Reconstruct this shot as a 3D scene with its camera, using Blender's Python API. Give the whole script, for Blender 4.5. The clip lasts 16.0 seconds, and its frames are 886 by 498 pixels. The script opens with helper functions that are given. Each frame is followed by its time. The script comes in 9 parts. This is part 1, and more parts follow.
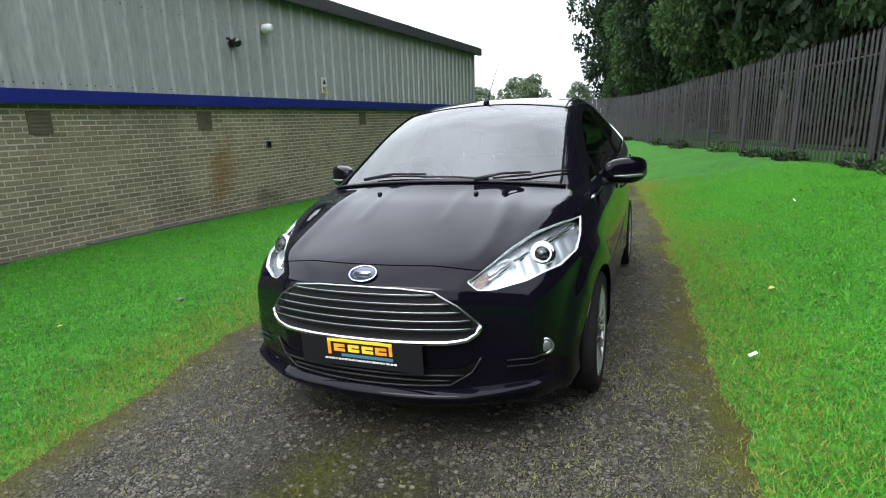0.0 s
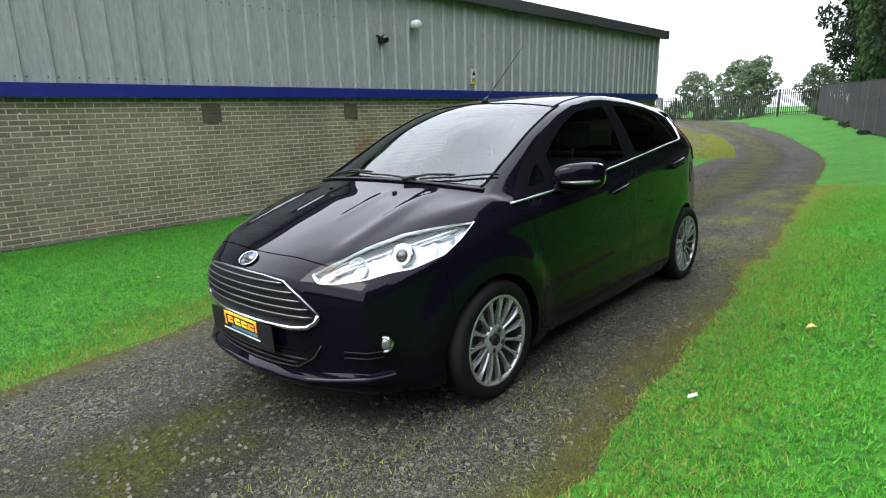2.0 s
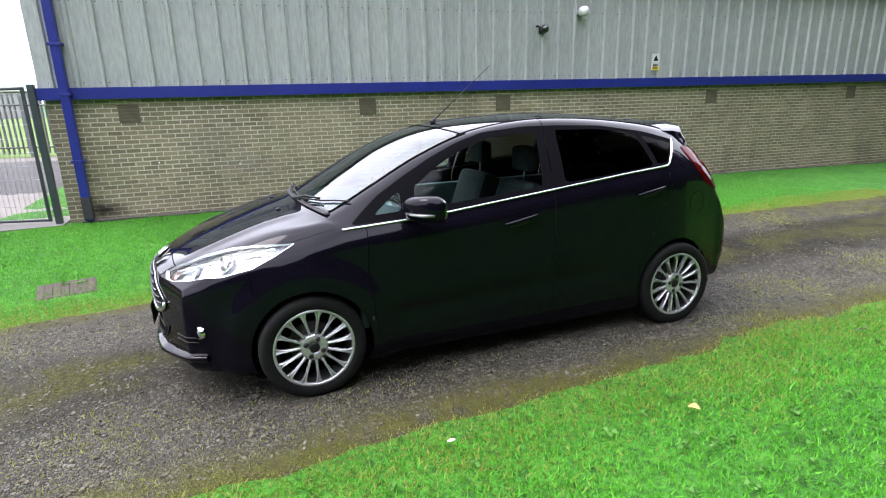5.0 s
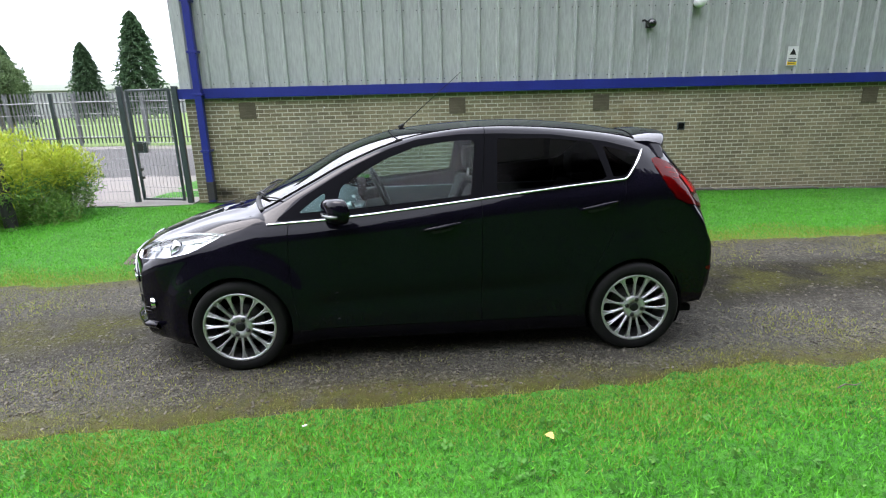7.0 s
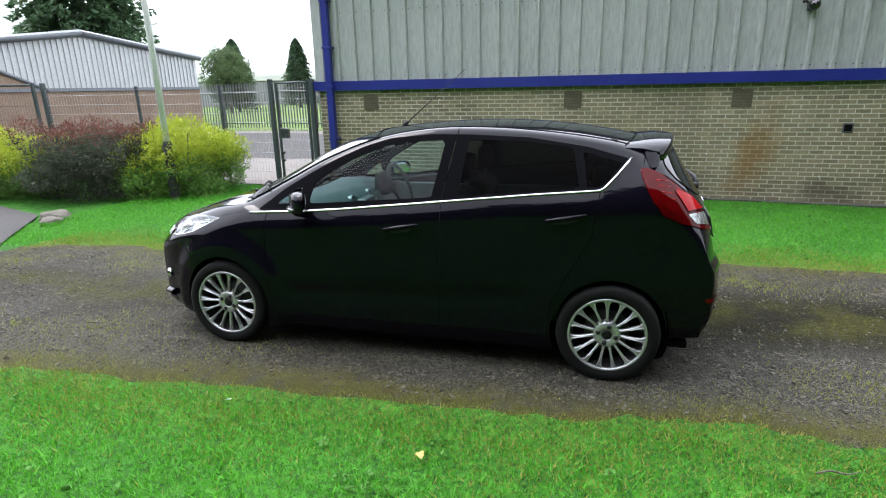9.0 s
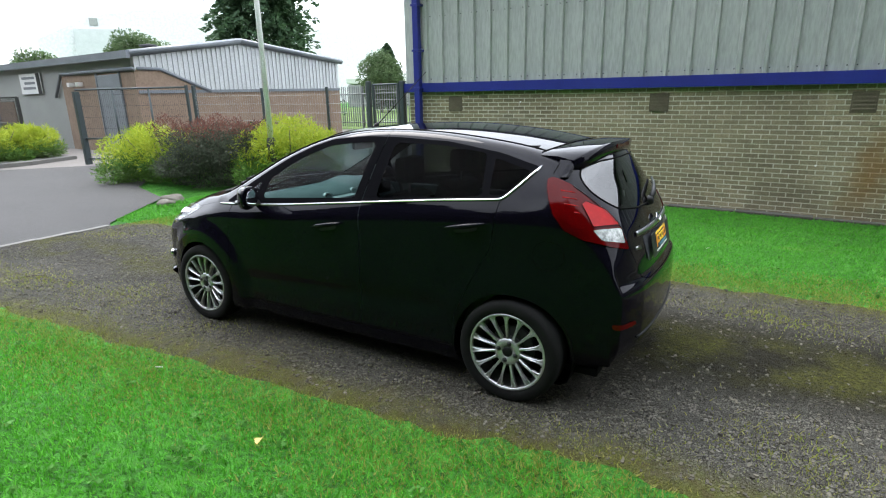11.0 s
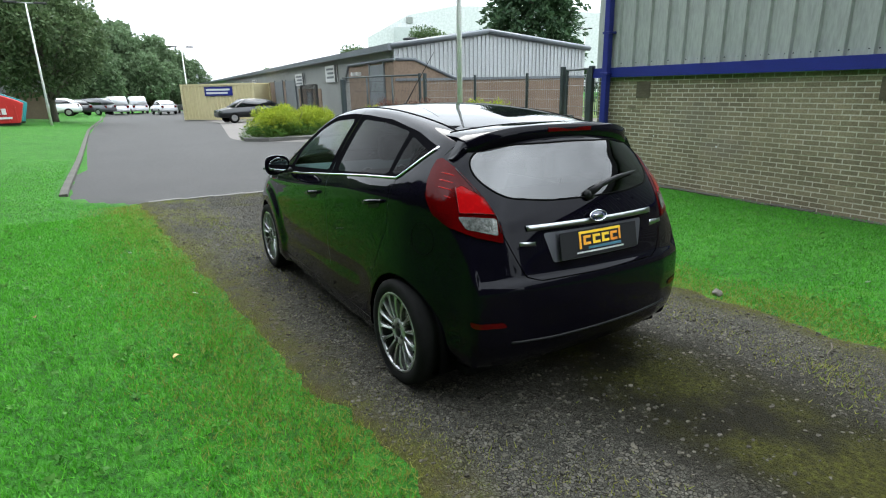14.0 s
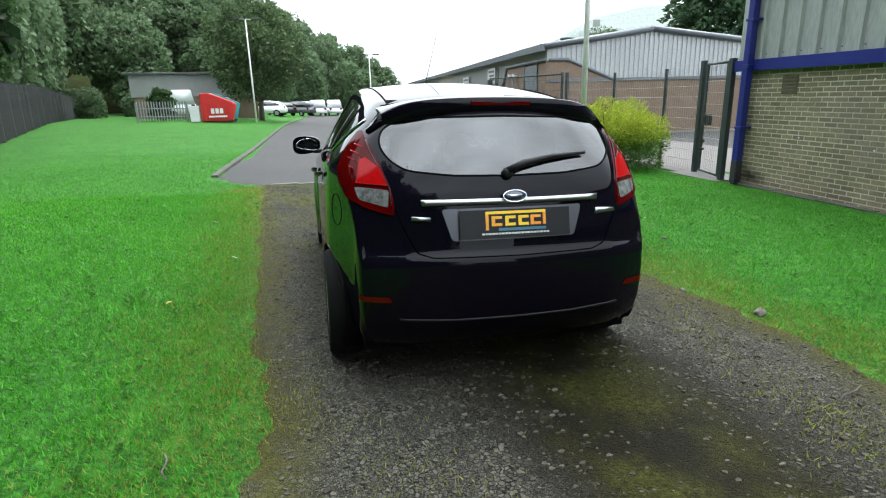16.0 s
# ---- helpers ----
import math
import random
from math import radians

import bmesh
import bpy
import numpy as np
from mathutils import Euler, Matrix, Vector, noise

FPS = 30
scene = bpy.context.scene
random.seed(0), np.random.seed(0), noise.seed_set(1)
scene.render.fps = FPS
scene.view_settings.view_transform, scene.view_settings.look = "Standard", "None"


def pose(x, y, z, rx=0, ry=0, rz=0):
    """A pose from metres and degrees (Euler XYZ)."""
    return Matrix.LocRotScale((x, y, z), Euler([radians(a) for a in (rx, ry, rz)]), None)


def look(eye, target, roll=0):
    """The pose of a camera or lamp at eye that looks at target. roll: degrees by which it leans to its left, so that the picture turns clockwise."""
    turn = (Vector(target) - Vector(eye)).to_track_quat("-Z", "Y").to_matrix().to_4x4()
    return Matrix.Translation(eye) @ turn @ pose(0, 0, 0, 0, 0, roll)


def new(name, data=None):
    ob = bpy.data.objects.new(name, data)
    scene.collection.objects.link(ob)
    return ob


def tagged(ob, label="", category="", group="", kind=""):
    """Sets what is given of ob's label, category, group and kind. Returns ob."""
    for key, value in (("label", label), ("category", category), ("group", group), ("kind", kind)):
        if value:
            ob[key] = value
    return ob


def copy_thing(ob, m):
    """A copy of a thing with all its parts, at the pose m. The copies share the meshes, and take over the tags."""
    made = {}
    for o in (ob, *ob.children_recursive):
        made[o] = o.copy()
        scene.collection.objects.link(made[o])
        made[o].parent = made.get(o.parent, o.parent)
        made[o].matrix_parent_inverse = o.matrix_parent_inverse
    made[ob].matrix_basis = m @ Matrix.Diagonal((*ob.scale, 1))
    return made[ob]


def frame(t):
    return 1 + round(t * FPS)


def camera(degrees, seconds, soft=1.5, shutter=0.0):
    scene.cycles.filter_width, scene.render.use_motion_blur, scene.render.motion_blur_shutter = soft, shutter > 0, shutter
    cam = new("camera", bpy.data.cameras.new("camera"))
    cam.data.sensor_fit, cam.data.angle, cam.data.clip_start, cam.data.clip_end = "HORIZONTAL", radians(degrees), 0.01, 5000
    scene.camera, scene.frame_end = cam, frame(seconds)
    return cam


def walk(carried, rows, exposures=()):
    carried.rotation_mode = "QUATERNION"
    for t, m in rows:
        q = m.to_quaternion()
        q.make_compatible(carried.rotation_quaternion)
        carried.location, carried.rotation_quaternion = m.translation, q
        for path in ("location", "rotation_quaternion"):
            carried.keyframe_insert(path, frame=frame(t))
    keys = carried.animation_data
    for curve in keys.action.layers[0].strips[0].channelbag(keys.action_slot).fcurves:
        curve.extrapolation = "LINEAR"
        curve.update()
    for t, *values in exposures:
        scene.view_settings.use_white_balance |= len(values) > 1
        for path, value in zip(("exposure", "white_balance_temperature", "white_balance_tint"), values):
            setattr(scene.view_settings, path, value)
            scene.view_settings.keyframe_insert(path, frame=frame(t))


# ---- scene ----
cam = camera(77.5, 16.0, soft=1.1)
PATH = [
    (0, (1.056, -3.876, 1.331), (0.339, -2.065, 0.878), -1.6),
    (0.5, (1.408, -3.748, 1.337), (0.534, -2.012, 0.866), -1.5),
    (1, (1.74, -3.617, 1.346), (0.698, -1.975, 0.876), -1.5),
    (1.5, (2.023, -3.405, 1.354), (0.835, -1.868, 0.881), -1.5),
    (2, (2.29, -3.213, 1.369), (0.977, -1.781, 0.89), -1.3),
    (2.5, (2.577, -2.995, 1.439), (1.129, -1.704, 0.954), -1.5),
    (3, (2.792, -2.723, 1.462), (1.241, -1.56, 0.971), -1.3),
    (3.5, (3.033, -2.449, 1.508), (1.402, -1.407, 1.001), -1.4),
    (4, (3.303, -2.157, 1.569), (1.602, -1.238, 1.058), -1.6),
    (4.5, (3.469, -1.862, 1.586), (1.717, -1.048, 1.066), -1.4),
    (5, (3.646, -1.556, 1.632), (1.846, -0.873, 1.089), -1.4),
    (5.2, (3.732, -1.398, 1.64), (1.911, -0.774, 1.098), -1.5),
    (7.3, (4.047, -0.006, 1.682), (2.126, 0.042, 1.127), -1.3),
    (7.5, (4.028, 0.12, 1.686), (2.109, 0.116, 1.125), -1.2),
    (8, (3.956, 0.418, 1.692), (2.041, 0.28, 1.129), -1.2),
    (8.5, (3.904, 0.76, 1.689), (2.008, 0.465, 1.126), -1.2),
    (9, (3.852, 1.087, 1.698), (1.997, 0.596, 1.134), -1.2),
    (9.2, (3.791, 1.227, 1.677), (1.951, 0.682, 1.116), -1.2),
    (11.3, (3.241, 2.49, 1.682), (1.628, 1.448, 1.122), -1.2),
    (11.5, (3.168, 2.593, 1.679), (1.59, 1.503, 1.112), -1.2),
    (12, (2.987, 2.856, 1.668), (1.512, 1.626, 1.109), -1.0),
    (12.5, (2.744, 3.075, 1.623), (1.367, 1.739, 1.056), -1.2),
    (13, (2.51, 3.281, 1.62), (1.246, 1.838, 1.052), -1.3),
    (13.5, (2.273, 3.523, 1.615), (1.146, 1.97, 1.049), -1.3),
    (14, (2.036, 3.713, 1.584), (1.032, 2.079, 1.018), -1.3),
    (14.5, (1.737, 3.871, 1.561), (0.848, 2.171, 0.996), -1.3),
    (15, (1.453, 4.028, 1.508), (0.7, 2.264, 0.941), -1.5),
    (15.5, (1.182, 4.137, 1.464), (0.596, 2.309, 0.903), -1.4),
    (16, (0.867, 4.193, 1.399), (0.423, 2.318, 0.864), -1.4),
]
walk(cam, [(t, look(eye, target, roll)) for t, eye, target, roll in PATH], exposures=[(0.0, 1.14, 6500, 13), (2.0, 1.30, 6500, 14), (3.5, 1.50, 6500, 18), (5.0, 1.87, 6500, 22), (7.5, 1.68, 6500, 17), (9.0, 1.59, 6500, 16), (11.5, 1.40, 6500, 11), (12.5, 1.17, 6500, 9), (16.0, 1.25, 6500, 8)])

# ---------------------------------------------------------------- light
world = bpy.data.worlds.new("overcast_sky")
scene.world = world
world.use_nodes = True
wn, wl = world.node_tree.nodes, world.node_tree.links
wn.clear()
SUN_EL, SUN_ROT = 55.0, 200.0
w_sky = wn.new("ShaderNodeTexSky")
w_sky.sky_type, w_sky.sun_disc = "NISHITA", False
w_sky.sun_elevation, w_sky.sun_rotation = radians(SUN_EL), radians(SUN_ROT)
w_sky.air_density, w_sky.dust_density, w_sky.ozone_density = 1.0, 4.0, 1.0
w_hsv = wn.new("ShaderNodeHueSaturation")
w_hsv.inputs["Saturation"].default_value = 0.10
w_hsv.inputs["Value"].default_value = 1.0
w_co = wn.new("ShaderNodeTexCoord")
w_map = wn.new("ShaderNodeMapping")
w_map.inputs["Scale"].default_value = (1.0, 1.0, 2.2)
w_noise = wn.new("ShaderNodeTexNoise")
w_noise.inputs["Scale"].default_value, w_noise.inputs["Detail"].default_value = 2.2, 3.0
w_ramp = wn.new("ShaderNodeMapRange")
w_ramp.inputs["From Min"].default_value, w_ramp.inputs["From Max"].default_value = 0.32, 0.68
w_ramp.inputs["To Min"].default_value, w_ramp.inputs["To Max"].default_value = 0.72, 1.12
w_cloud = wn.new("ShaderNodeMix")
w_cloud.data_type, w_cloud.blend_type = "RGBA", "MIX"
w_cloud.inputs[0].default_value = 0.72
w_cloud.inputs[7].default_value = (18.2, 20.0, 22.0, 1)
w_mul = wn.new("ShaderNodeMix")
w_mul.data_type, w_mul.blend_type = "RGBA", "MULTIPLY"
w_mul.inputs[0].default_value = 1.0
w_bg = wn.new("ShaderNodeBackground")
w_bg.inputs["Strength"].default_value = 0.10
w_out = wn.new("ShaderNodeOutputWorld")
wl.new(w_sky.outputs[0], w_hsv.inputs["Color"])
wl.new(w_hsv.outputs[0], w_cloud.inputs[6])
wl.new(w_co.outputs["Generated"], w_map.inputs[0])
wl.new(w_map.outputs[0], w_noise.inputs["Vector"])
wl.new(w_noise.outputs[0], w_ramp.inputs[0])
wl.new(w_cloud.outputs[2], w_mul.inputs[6])
wl.new(w_ramp.outputs[0], w_mul.inputs[7])
# an overcast sky is brighter overhead than at the horizon
w_sep = wn.new("ShaderNodeSeparateXYZ")
w_zen = wn.new("ShaderNodeMapRange")
w_zen.inputs["To Min"].default_value, w_zen.inputs["To Max"].default_value = 0.62, 1.35
w_mul2 = wn.new("ShaderNodeMix")
w_mul2.data_type, w_mul2.blend_type = "RGBA", "MULTIPLY"
w_mul2.inputs[0].default_value = 1.0
wl.new(w_co.outputs["Generated"], w_sep.inputs[0])
wl.new(w_sep.outputs[2], w_zen.inputs[0])
wl.new(w_mul.outputs[2], w_mul2.inputs[6])
wl.new(w_zen.outputs[0], w_mul2.inputs[7])
wl.new(w_mul2.outputs[2], w_bg.inputs[0])
wl.new(w_bg.outputs[0], w_out.inputs[0])

sun = new("sun", bpy.data.lights.new("sun", "SUN"))
sun.data.energy, sun.data.angle, sun.data.color = 0.9, radians(28), (1.0, 0.97, 0.93)
sun.matrix_world = pose(0, 0, 30, 90 - SUN_EL, 0, -SUN_ROT + 180)

# ---------------------------------------------------------------- materials


def shader(name, color=(0.5, 0.5, 0.5), rough=0.6, metal=0.0, coat=0.0, spec=0.5):
    m = bpy.data.materials.new(name)
    m.use_nodes = True
    b = m.node_tree.nodes["Principled BSDF"]
    b.inputs["Base Color"].default_value = (*color, 1)
    b.inputs["Roughness"].default_value = rough
    b.inputs["Metallic"].default_value = metal
    b.inputs["Coat Weight"].default_value = coat
    b.inputs["Coat Roughness"].default_value = 0.04
    b.inputs["Specular IOR Level"].default_value = spec
    return m


def nd(m, kind, **props):
    n = m.node_tree.nodes.new(kind)
    for k, v in props.items():
        n.inputs[k.replace("_", " ")].default_value = v
    return n


def ln(m, a, b):
    m.node_tree.links.new(a, b)


def noise_fac(m, scale, detail=4.0, lo=0.35, hi=0.65, stretch=None, rough=0.55, use="Object"):
    """A noise mapped to 0..1 on object coordinates (metres)."""
    co = m.node_tree.nodes.new("ShaderNodeTexCoord")
    src = co.outputs[use] if use != "World" else m.node_tree.nodes.new("ShaderNodeNewGeometry").outputs["Position"]
    n = nd(m, "ShaderNodeTexNoise", Scale=scale, Detail=detail, Roughness=rough)
    if stretch:
        mp = nd(m, "ShaderNodeMapping", Scale=stretch)
        ln(m, src, mp.inputs[0])
        ln(m, mp.outputs[0], n.inputs["Vector"])
    else:
        ln(m, src, n.inputs["Vector"])
    r = nd(m, "ShaderNodeMapRange", From_Min=lo, From_Max=hi)
    ln(m, n.outputs[0], r.inputs[0])
    return r.outputs[0]


def mix(m, fac, a, b, blend="MIX"):
    n = m.node_tree.nodes.new("ShaderNodeMix")
    n.data_type, n.blend_type = "RGBA", blend
    for s, v in ((0, fac), (6, a), (7, b)):
        if isinstance(v, bpy.types.NodeSocket):
            ln(m, v, n.inputs[s])
        elif s == 0:
            n.inputs[s].default_value = v
        else:
            n.inputs[s].default_value = (*v, 1)
    return n.outputs[2]


def base(m, socket):
    ln(m, socket, m.node_tree.nodes["Principled BSDF"].inputs["Base Color"])


def bump(m, socket, strength=0.3, dist=0.01):
    n = nd(m, "ShaderNodeBump", Strength=strength, Distance=dist)
    ln(m, socket, n.inputs["Height"])
    ln(m, n.outputs[0], m.node_tree.nodes["Principled BSDF"].inputs["Normal"])


def varied(name, c1, c2, scale=3.0, fine=60.0, rough=0.7, metal=0.0, bumpy=0.15, dist=0.004, coat=0.0, stretch=None):
    """Two-scale colour variation and a fine relief."""
    m = shader(name, c1, rough, metal, coat)
    big = noise_fac(m, scale, stretch=stretch)
    small = noise_fac(m, fine, 3.0, 0.3, 0.7, stretch=stretch)
    c = mix(m, big, c1, c2)
    c = mix(m, 0.35, c, mix(m, small, tuple(0.6 * v for v in c1), tuple(min(1.25 * v, 1) for v in c2)))
    base(m, c)
    if bumpy:
        bump(m, small, bumpy, dist)
    return m


def island_tint(m, socket, lo=0.75, hi=1.2):
    g = m.node_tree.nodes.new("ShaderNodeNewGeometry")
    r = nd(m, "ShaderNodeMapRange", To_Min=lo, To_Max=hi)
    ln(m, g.outputs["Random Per Island"], r.inputs[0])
    return mix(m, 1.0, socket, r.outputs[0], "MULTIPLY")


def object_tint(m, socket, lo=0.75, hi=1.2):
    g = m.node_tree.nodes.new("ShaderNodeObjectInfo")
    r = nd(m, "ShaderNodeMapRange", To_Min=lo, To_Max=hi)
    ln(m, g.outputs["Random"], r.inputs[0])
    return mix(m, 1.0, socket, r.outputs[0], "MULTIPLY")


def glass(name, tint, gloss_rough=0.0, f0=0.04, rise=5.0):
    """Thin glass: tinted see-through, with a gloss that grows towards grazing angles."""
    m = bpy.data.materials.new(name)
    m.use_nodes = True
    m.node_tree.nodes.clear()
    lw = nd(m, "ShaderNodeLayerWeight", Blend=0.5)
    pw = m.node_tree.nodes.new("ShaderNodeMath")
    pw.operation = "POWER"
    ln(m, lw.outputs["Facing"], pw.inputs[0])
    pw.inputs[1].default_value = rise
    fr = nd(m, "ShaderNodeMapRange", To_Min=f0, To_Max=1.0)
    ln(m, pw.outputs[0], fr.inputs[0])
    tr = nd(m, "ShaderNodeBsdfTransparent", Color=(*tint, 1))
    gl = nd(m, "ShaderNodeBsdfGlossy", Roughness=gloss_rough)
    mx = m.node_tree.nodes.new("ShaderNodeMixShader")
    out = m.node_tree.nodes.new("ShaderNodeOutputMaterial")
    ln(m, fr.outputs[0], mx.inputs[0])
    ln(m, tr.outputs[0], mx.inputs[1])
    ln(m, gl.outputs[0], mx.inputs[2])
    ln(m, mx.outputs[0], out.inputs[0])
    return m


# ---------------------------------------------------------------- mesh helpers


def mesh_of(name, verts, faces, smooth=False):
    me = bpy.data.meshes.new(name)
    me.from_pydata([tuple(v) for v in verts], [], [tuple(f) for f in faces])
    if smooth:
        me.polygons.foreach_set("use_smooth", [True] * len(me.polygons))
    me.update()
    return me


def part(name, data, material=None, parent=None, label="", smooth=None):
    """Links a bmesh or mesh as one object under a thing or a part."""
    if isinstance(data, bmesh.types.BMesh):
        me = bpy.data.meshes.new(name)
        data.to_mesh(me)
        data.free()
    else:
        me = data
    if smooth is not None:
        me.polygons.foreach_set("use_smooth", [smooth] * len(me.polygons))
    if material is not None and not me.materials:
        me.materials.append(material)
    ob = new(name, me)
    ob.parent = parent
    if label:
        ob["label"] = label
    return ob


def structure(ob, label, category):
    return tagged(ob, label, category, kind="structure")


def thing(name, m, label, category, group=""):
    ob = new(name)
    ob.empty_display_size = 0.1
    ob.matrix_world = m
    return tagged(ob, label, category, group)


def box(bm, x0, x1, y0, y1, z0, z1, bevel=0.0):
    r = bmesh.ops.create_cube(bm, size=1.0, matrix=Matrix.LocRotScale(((x0 + x1) / 2, (y0 + y1) / 2, (z0 + z1) / 2), None, (abs(x1 - x0), abs(y1 - y0), abs(z1 - z0))))
    if bevel:
        es = {e for v in r["verts"] for e in v.link_edges}
        bmesh.ops.bevel(bm, geom=list(es), offset=bevel, segments=2, profile=0.6, affect="EDGES")
    return bm


def boxbm(*a, **k):
    return box(bmesh.new(), *a, **k)


def tube_mesh(points, radius, sides=8, closed=False, flat=1.0, name="tube", caps=True):
    """A round bar along points; radius may be a list."""
    pts = [Vector(p) for p in points]
    n = len(pts)
    rad = radius if isinstance(radius, (list, tuple)) else [radius] * n
    verts, faces = [], []
    up0 = Vector((0, 0, 1))
    for i, p in enumerate(pts):
        a = pts[i - 1] if (i or closed) else p
        b = pts[(i + 1) % n] if (i < n - 1 or closed) else p
        d = (b - a).normalized() if (b - a).length else Vector((0, 0, 1))
        up = up0 if abs(d.z) < 0.95 else Vector((1, 0, 0))
        s = d.cross(up).normalized()
        u = s.cross(d)
        for k in range(sides):
            t = 2 * math.pi * k / sides
            verts.append(p + rad[i] * (math.cos(t) * s + flat * math.sin(t) * u))
    for i in range(n if closed else n - 1):
        for k in range(sides):
            a, b = i * sides + k, i * sides + (k + 1) % sides
            c, e = ((i + 1) % n) * sides + (k + 1) % sides, ((i + 1) % n) * sides + k
            faces.append((a, b, c, e))
    if caps and not closed:
        faces += [tuple(range(sides))[::-1], tuple(range((n - 1) * sides, n * sides))]
    return mesh_of(name, verts, faces, True)


def lathe(profile, segs=32, axis="x", name="lathe", arc=2 * math.pi):
    """Spins (radius, along) pairs round an axis."""
    verts, faces, n = [], [], len(profile)
    full = abs(arc - 2 * math.pi) < 1e-6
    steps = segs if full else segs + 1
    for i in range(steps):
        t = arc * i / segs
        c, s = math.cos(t), math.sin(t)
        for r, a in profile:
            verts.append({"x": (a, r * c, r * s), "y": (r * s, a, r * c), "z": (r * c, r * s, a)}[axis])
    for i in range(segs):
        j = (i + 1) % steps
        for k in range(n - 1):
            faces.append((i * n + k, i * n + k + 1, j * n + k + 1, j * n + k))
    return mesh_of(name, verts, faces, True)


def join_meshes(name, meshes):
    bm = bmesh.new()
    for me in meshes:
        bm.from_mesh(me)
    return bm


def sstep(a, b, x):
    t = min(max((x - a) / (b - a), 0.0), 1.0)
    return t * t * (3 - 2 * t)


def lerp_table(table, x):
    if x <= table[0][0]:
        return table[0][1]
    for (a, va), (b, vb) in zip(table, table[1:]):
        if x <= b:
            return va + (vb - va) * (x - a) / (b - a)
    return table[-1][1]

# ---------------------------------------------------------------- the materials in use
def gloss_over(name, c1, c2, f0, rise, rough, flake=1200):
    """A deep colour under a clear coat whose gloss grows towards grazing angles."""
    m = bpy.data.materials.new(name)
    m.use_nodes = True
    m.node_tree.nodes.clear()
    lw = nd(m, "ShaderNodeLayerWeight", Blend=0.5)
    pw = m.node_tree.nodes.new("ShaderNodeMath")
    pw.operation = "POWER"
    ln(m, lw.outputs["Facing"], pw.inputs[0])
    pw.inputs[1].default_value = rise
    fr = nd(m, "ShaderNodeMapRange", To_Min=f0, To_Max=1.0)
    ln(m, pw.outputs[0], fr.inputs[0])
    df = nd(m, "ShaderNodeBsdfDiffuse")
    ln(m, mix(m, noise_fac(m, flake, 1, 0.5, 0.8), c1, c2), df.inputs[0])
    gl = nd(m, "ShaderNodeBsdfGlossy", Roughness=rough)
    mx = m.node_tree.nodes.new("ShaderNodeMixShader")
    out = m.node_tree.nodes.new("ShaderNodeOutputMaterial")
    ln(m, fr.outputs[0], mx.inputs[0])
    ln(m, df.outputs[0], mx.inputs[1])
    ln(m, gl.outputs[0], mx.inputs[2])
    ln(m, mx.outputs[0], out.inputs[0])
    return m


M_PAINT = gloss_over("black_paint", (0.0026, 0.0022, 0.0046), (0.006, 0.005, 0.011), 0.0145, 4.4, 0.012)
M_BLACK = shader("black_plastic", (0.007, 0.007, 0.008), 0.5, spec=0.25)
bump(M_BLACK, noise_fac(M_BLACK, 500, 2), 0.08, 0.001)
M_GLOSSBLACK = shader("gloss_black", (0.008, 0.008, 0.009), 0.12, coat=0.6)
M_FRAME = shader("window_frame_black", (0.0050, 0.0050, 0.0060), 0.6, spec=0.0)
M_NUT = shader("dark_wheel_nut", (0.02, 0.02, 0.022), 0.4, 0.5)
M_SEAM = shader("seam_rubber", (0.004, 0.004, 0.004), 0.9, spec=0.05)
M_CHROME = shader("chrome", (0.66, 0.67, 0.69), 0.09, 1.0)
M_SATIN = shader("satin_chrome", (0.36, 0.37, 0.38), 0.30, 1.0)
M_ALLOY = varied("silver_alloy", (0.36, 0.36, 0.365), (0.47, 0.47, 0.475), 8, 120, 0.22, 0.6, 0.03, 0.001)
M_TYRE = varied("tyre_rubber", (0.0035, 0.0035, 0.0035), (0.007, 0.0068, 0.0065), 9, 160, 0.9, 0, 0.2, 0.001)
M_TYRE.node_tree.nodes["Principled BSDF"].inputs["Specular IOR Level"].default_value = 0.2
M_GLASS = glass("windscreen_glass", (0.26, 0.34, 0.335), f0=0.12)
M_TINT = glass("privacy_glass", (0.10, 0.10, 0.108), f0=0.0015, rise=6.5)
M_REARGLASS = glass("rear_glass", (0.07, 0.07, 0.075), f0=0.12)
M_SIDEGLASS = glass("side_glass", (0.62, 0.76, 0.73), f0=0.012, rise=6.5)
M_LENS = glass("lamp_lens", (0.93, 0.95, 0.96), f0=0.025)
M_REFLECTOR = shader("lamp_reflector", (0.70, 0.72, 0.75), 0.22, 0.6)
M_BOWL = shader("lamp_bowl", (0.46, 0.48, 0.50), 0.30, 0.65)
M_FOGGLASS = shader("fog_lens", (0.22, 0.23, 0.24), 0.12, 0.6)
M_LAMPWHITE = shader("lamp_housing", (0.13, 0.136, 0.134), 0.16, 0.5, spec=0.5)
M_RED = gloss_over("red_lens", (0.060, 0.0006, 0.0009), (0.075, 0.0008, 0.0011), 0.014, 6.0, 0.05, 60)
M_DARKRED = gloss_over("dark_red_lens", (0.070, 0.001, 0.0015), (0.09, 0.0012, 0.002), 0.02, 6.0, 0.05, 60)
M_BRIGHTRED = gloss_over("bright_red_lens", (0.30, 0.003, 0.004), (0.36, 0.004, 0.005), 0.016, 6.0, 0.06, 60)
M_CLEARLAMP = varied("clear_lamp_facets", (0.10, 0.105, 0.10), (0.40, 0.41, 0.39), 26, 90, 0.14, 0.6, 0.3, 0.002)
M_AMBER = shader("amber_lens", (0.17, 0.085, 0.055), 0.2, coat=0.8)
M_TRIM = varied("dash_trim", (0.066, 0.092, 0.096), (0.086, 0.116, 0.120), 12, 300, 0.6, 0, 0.1, 0.001)
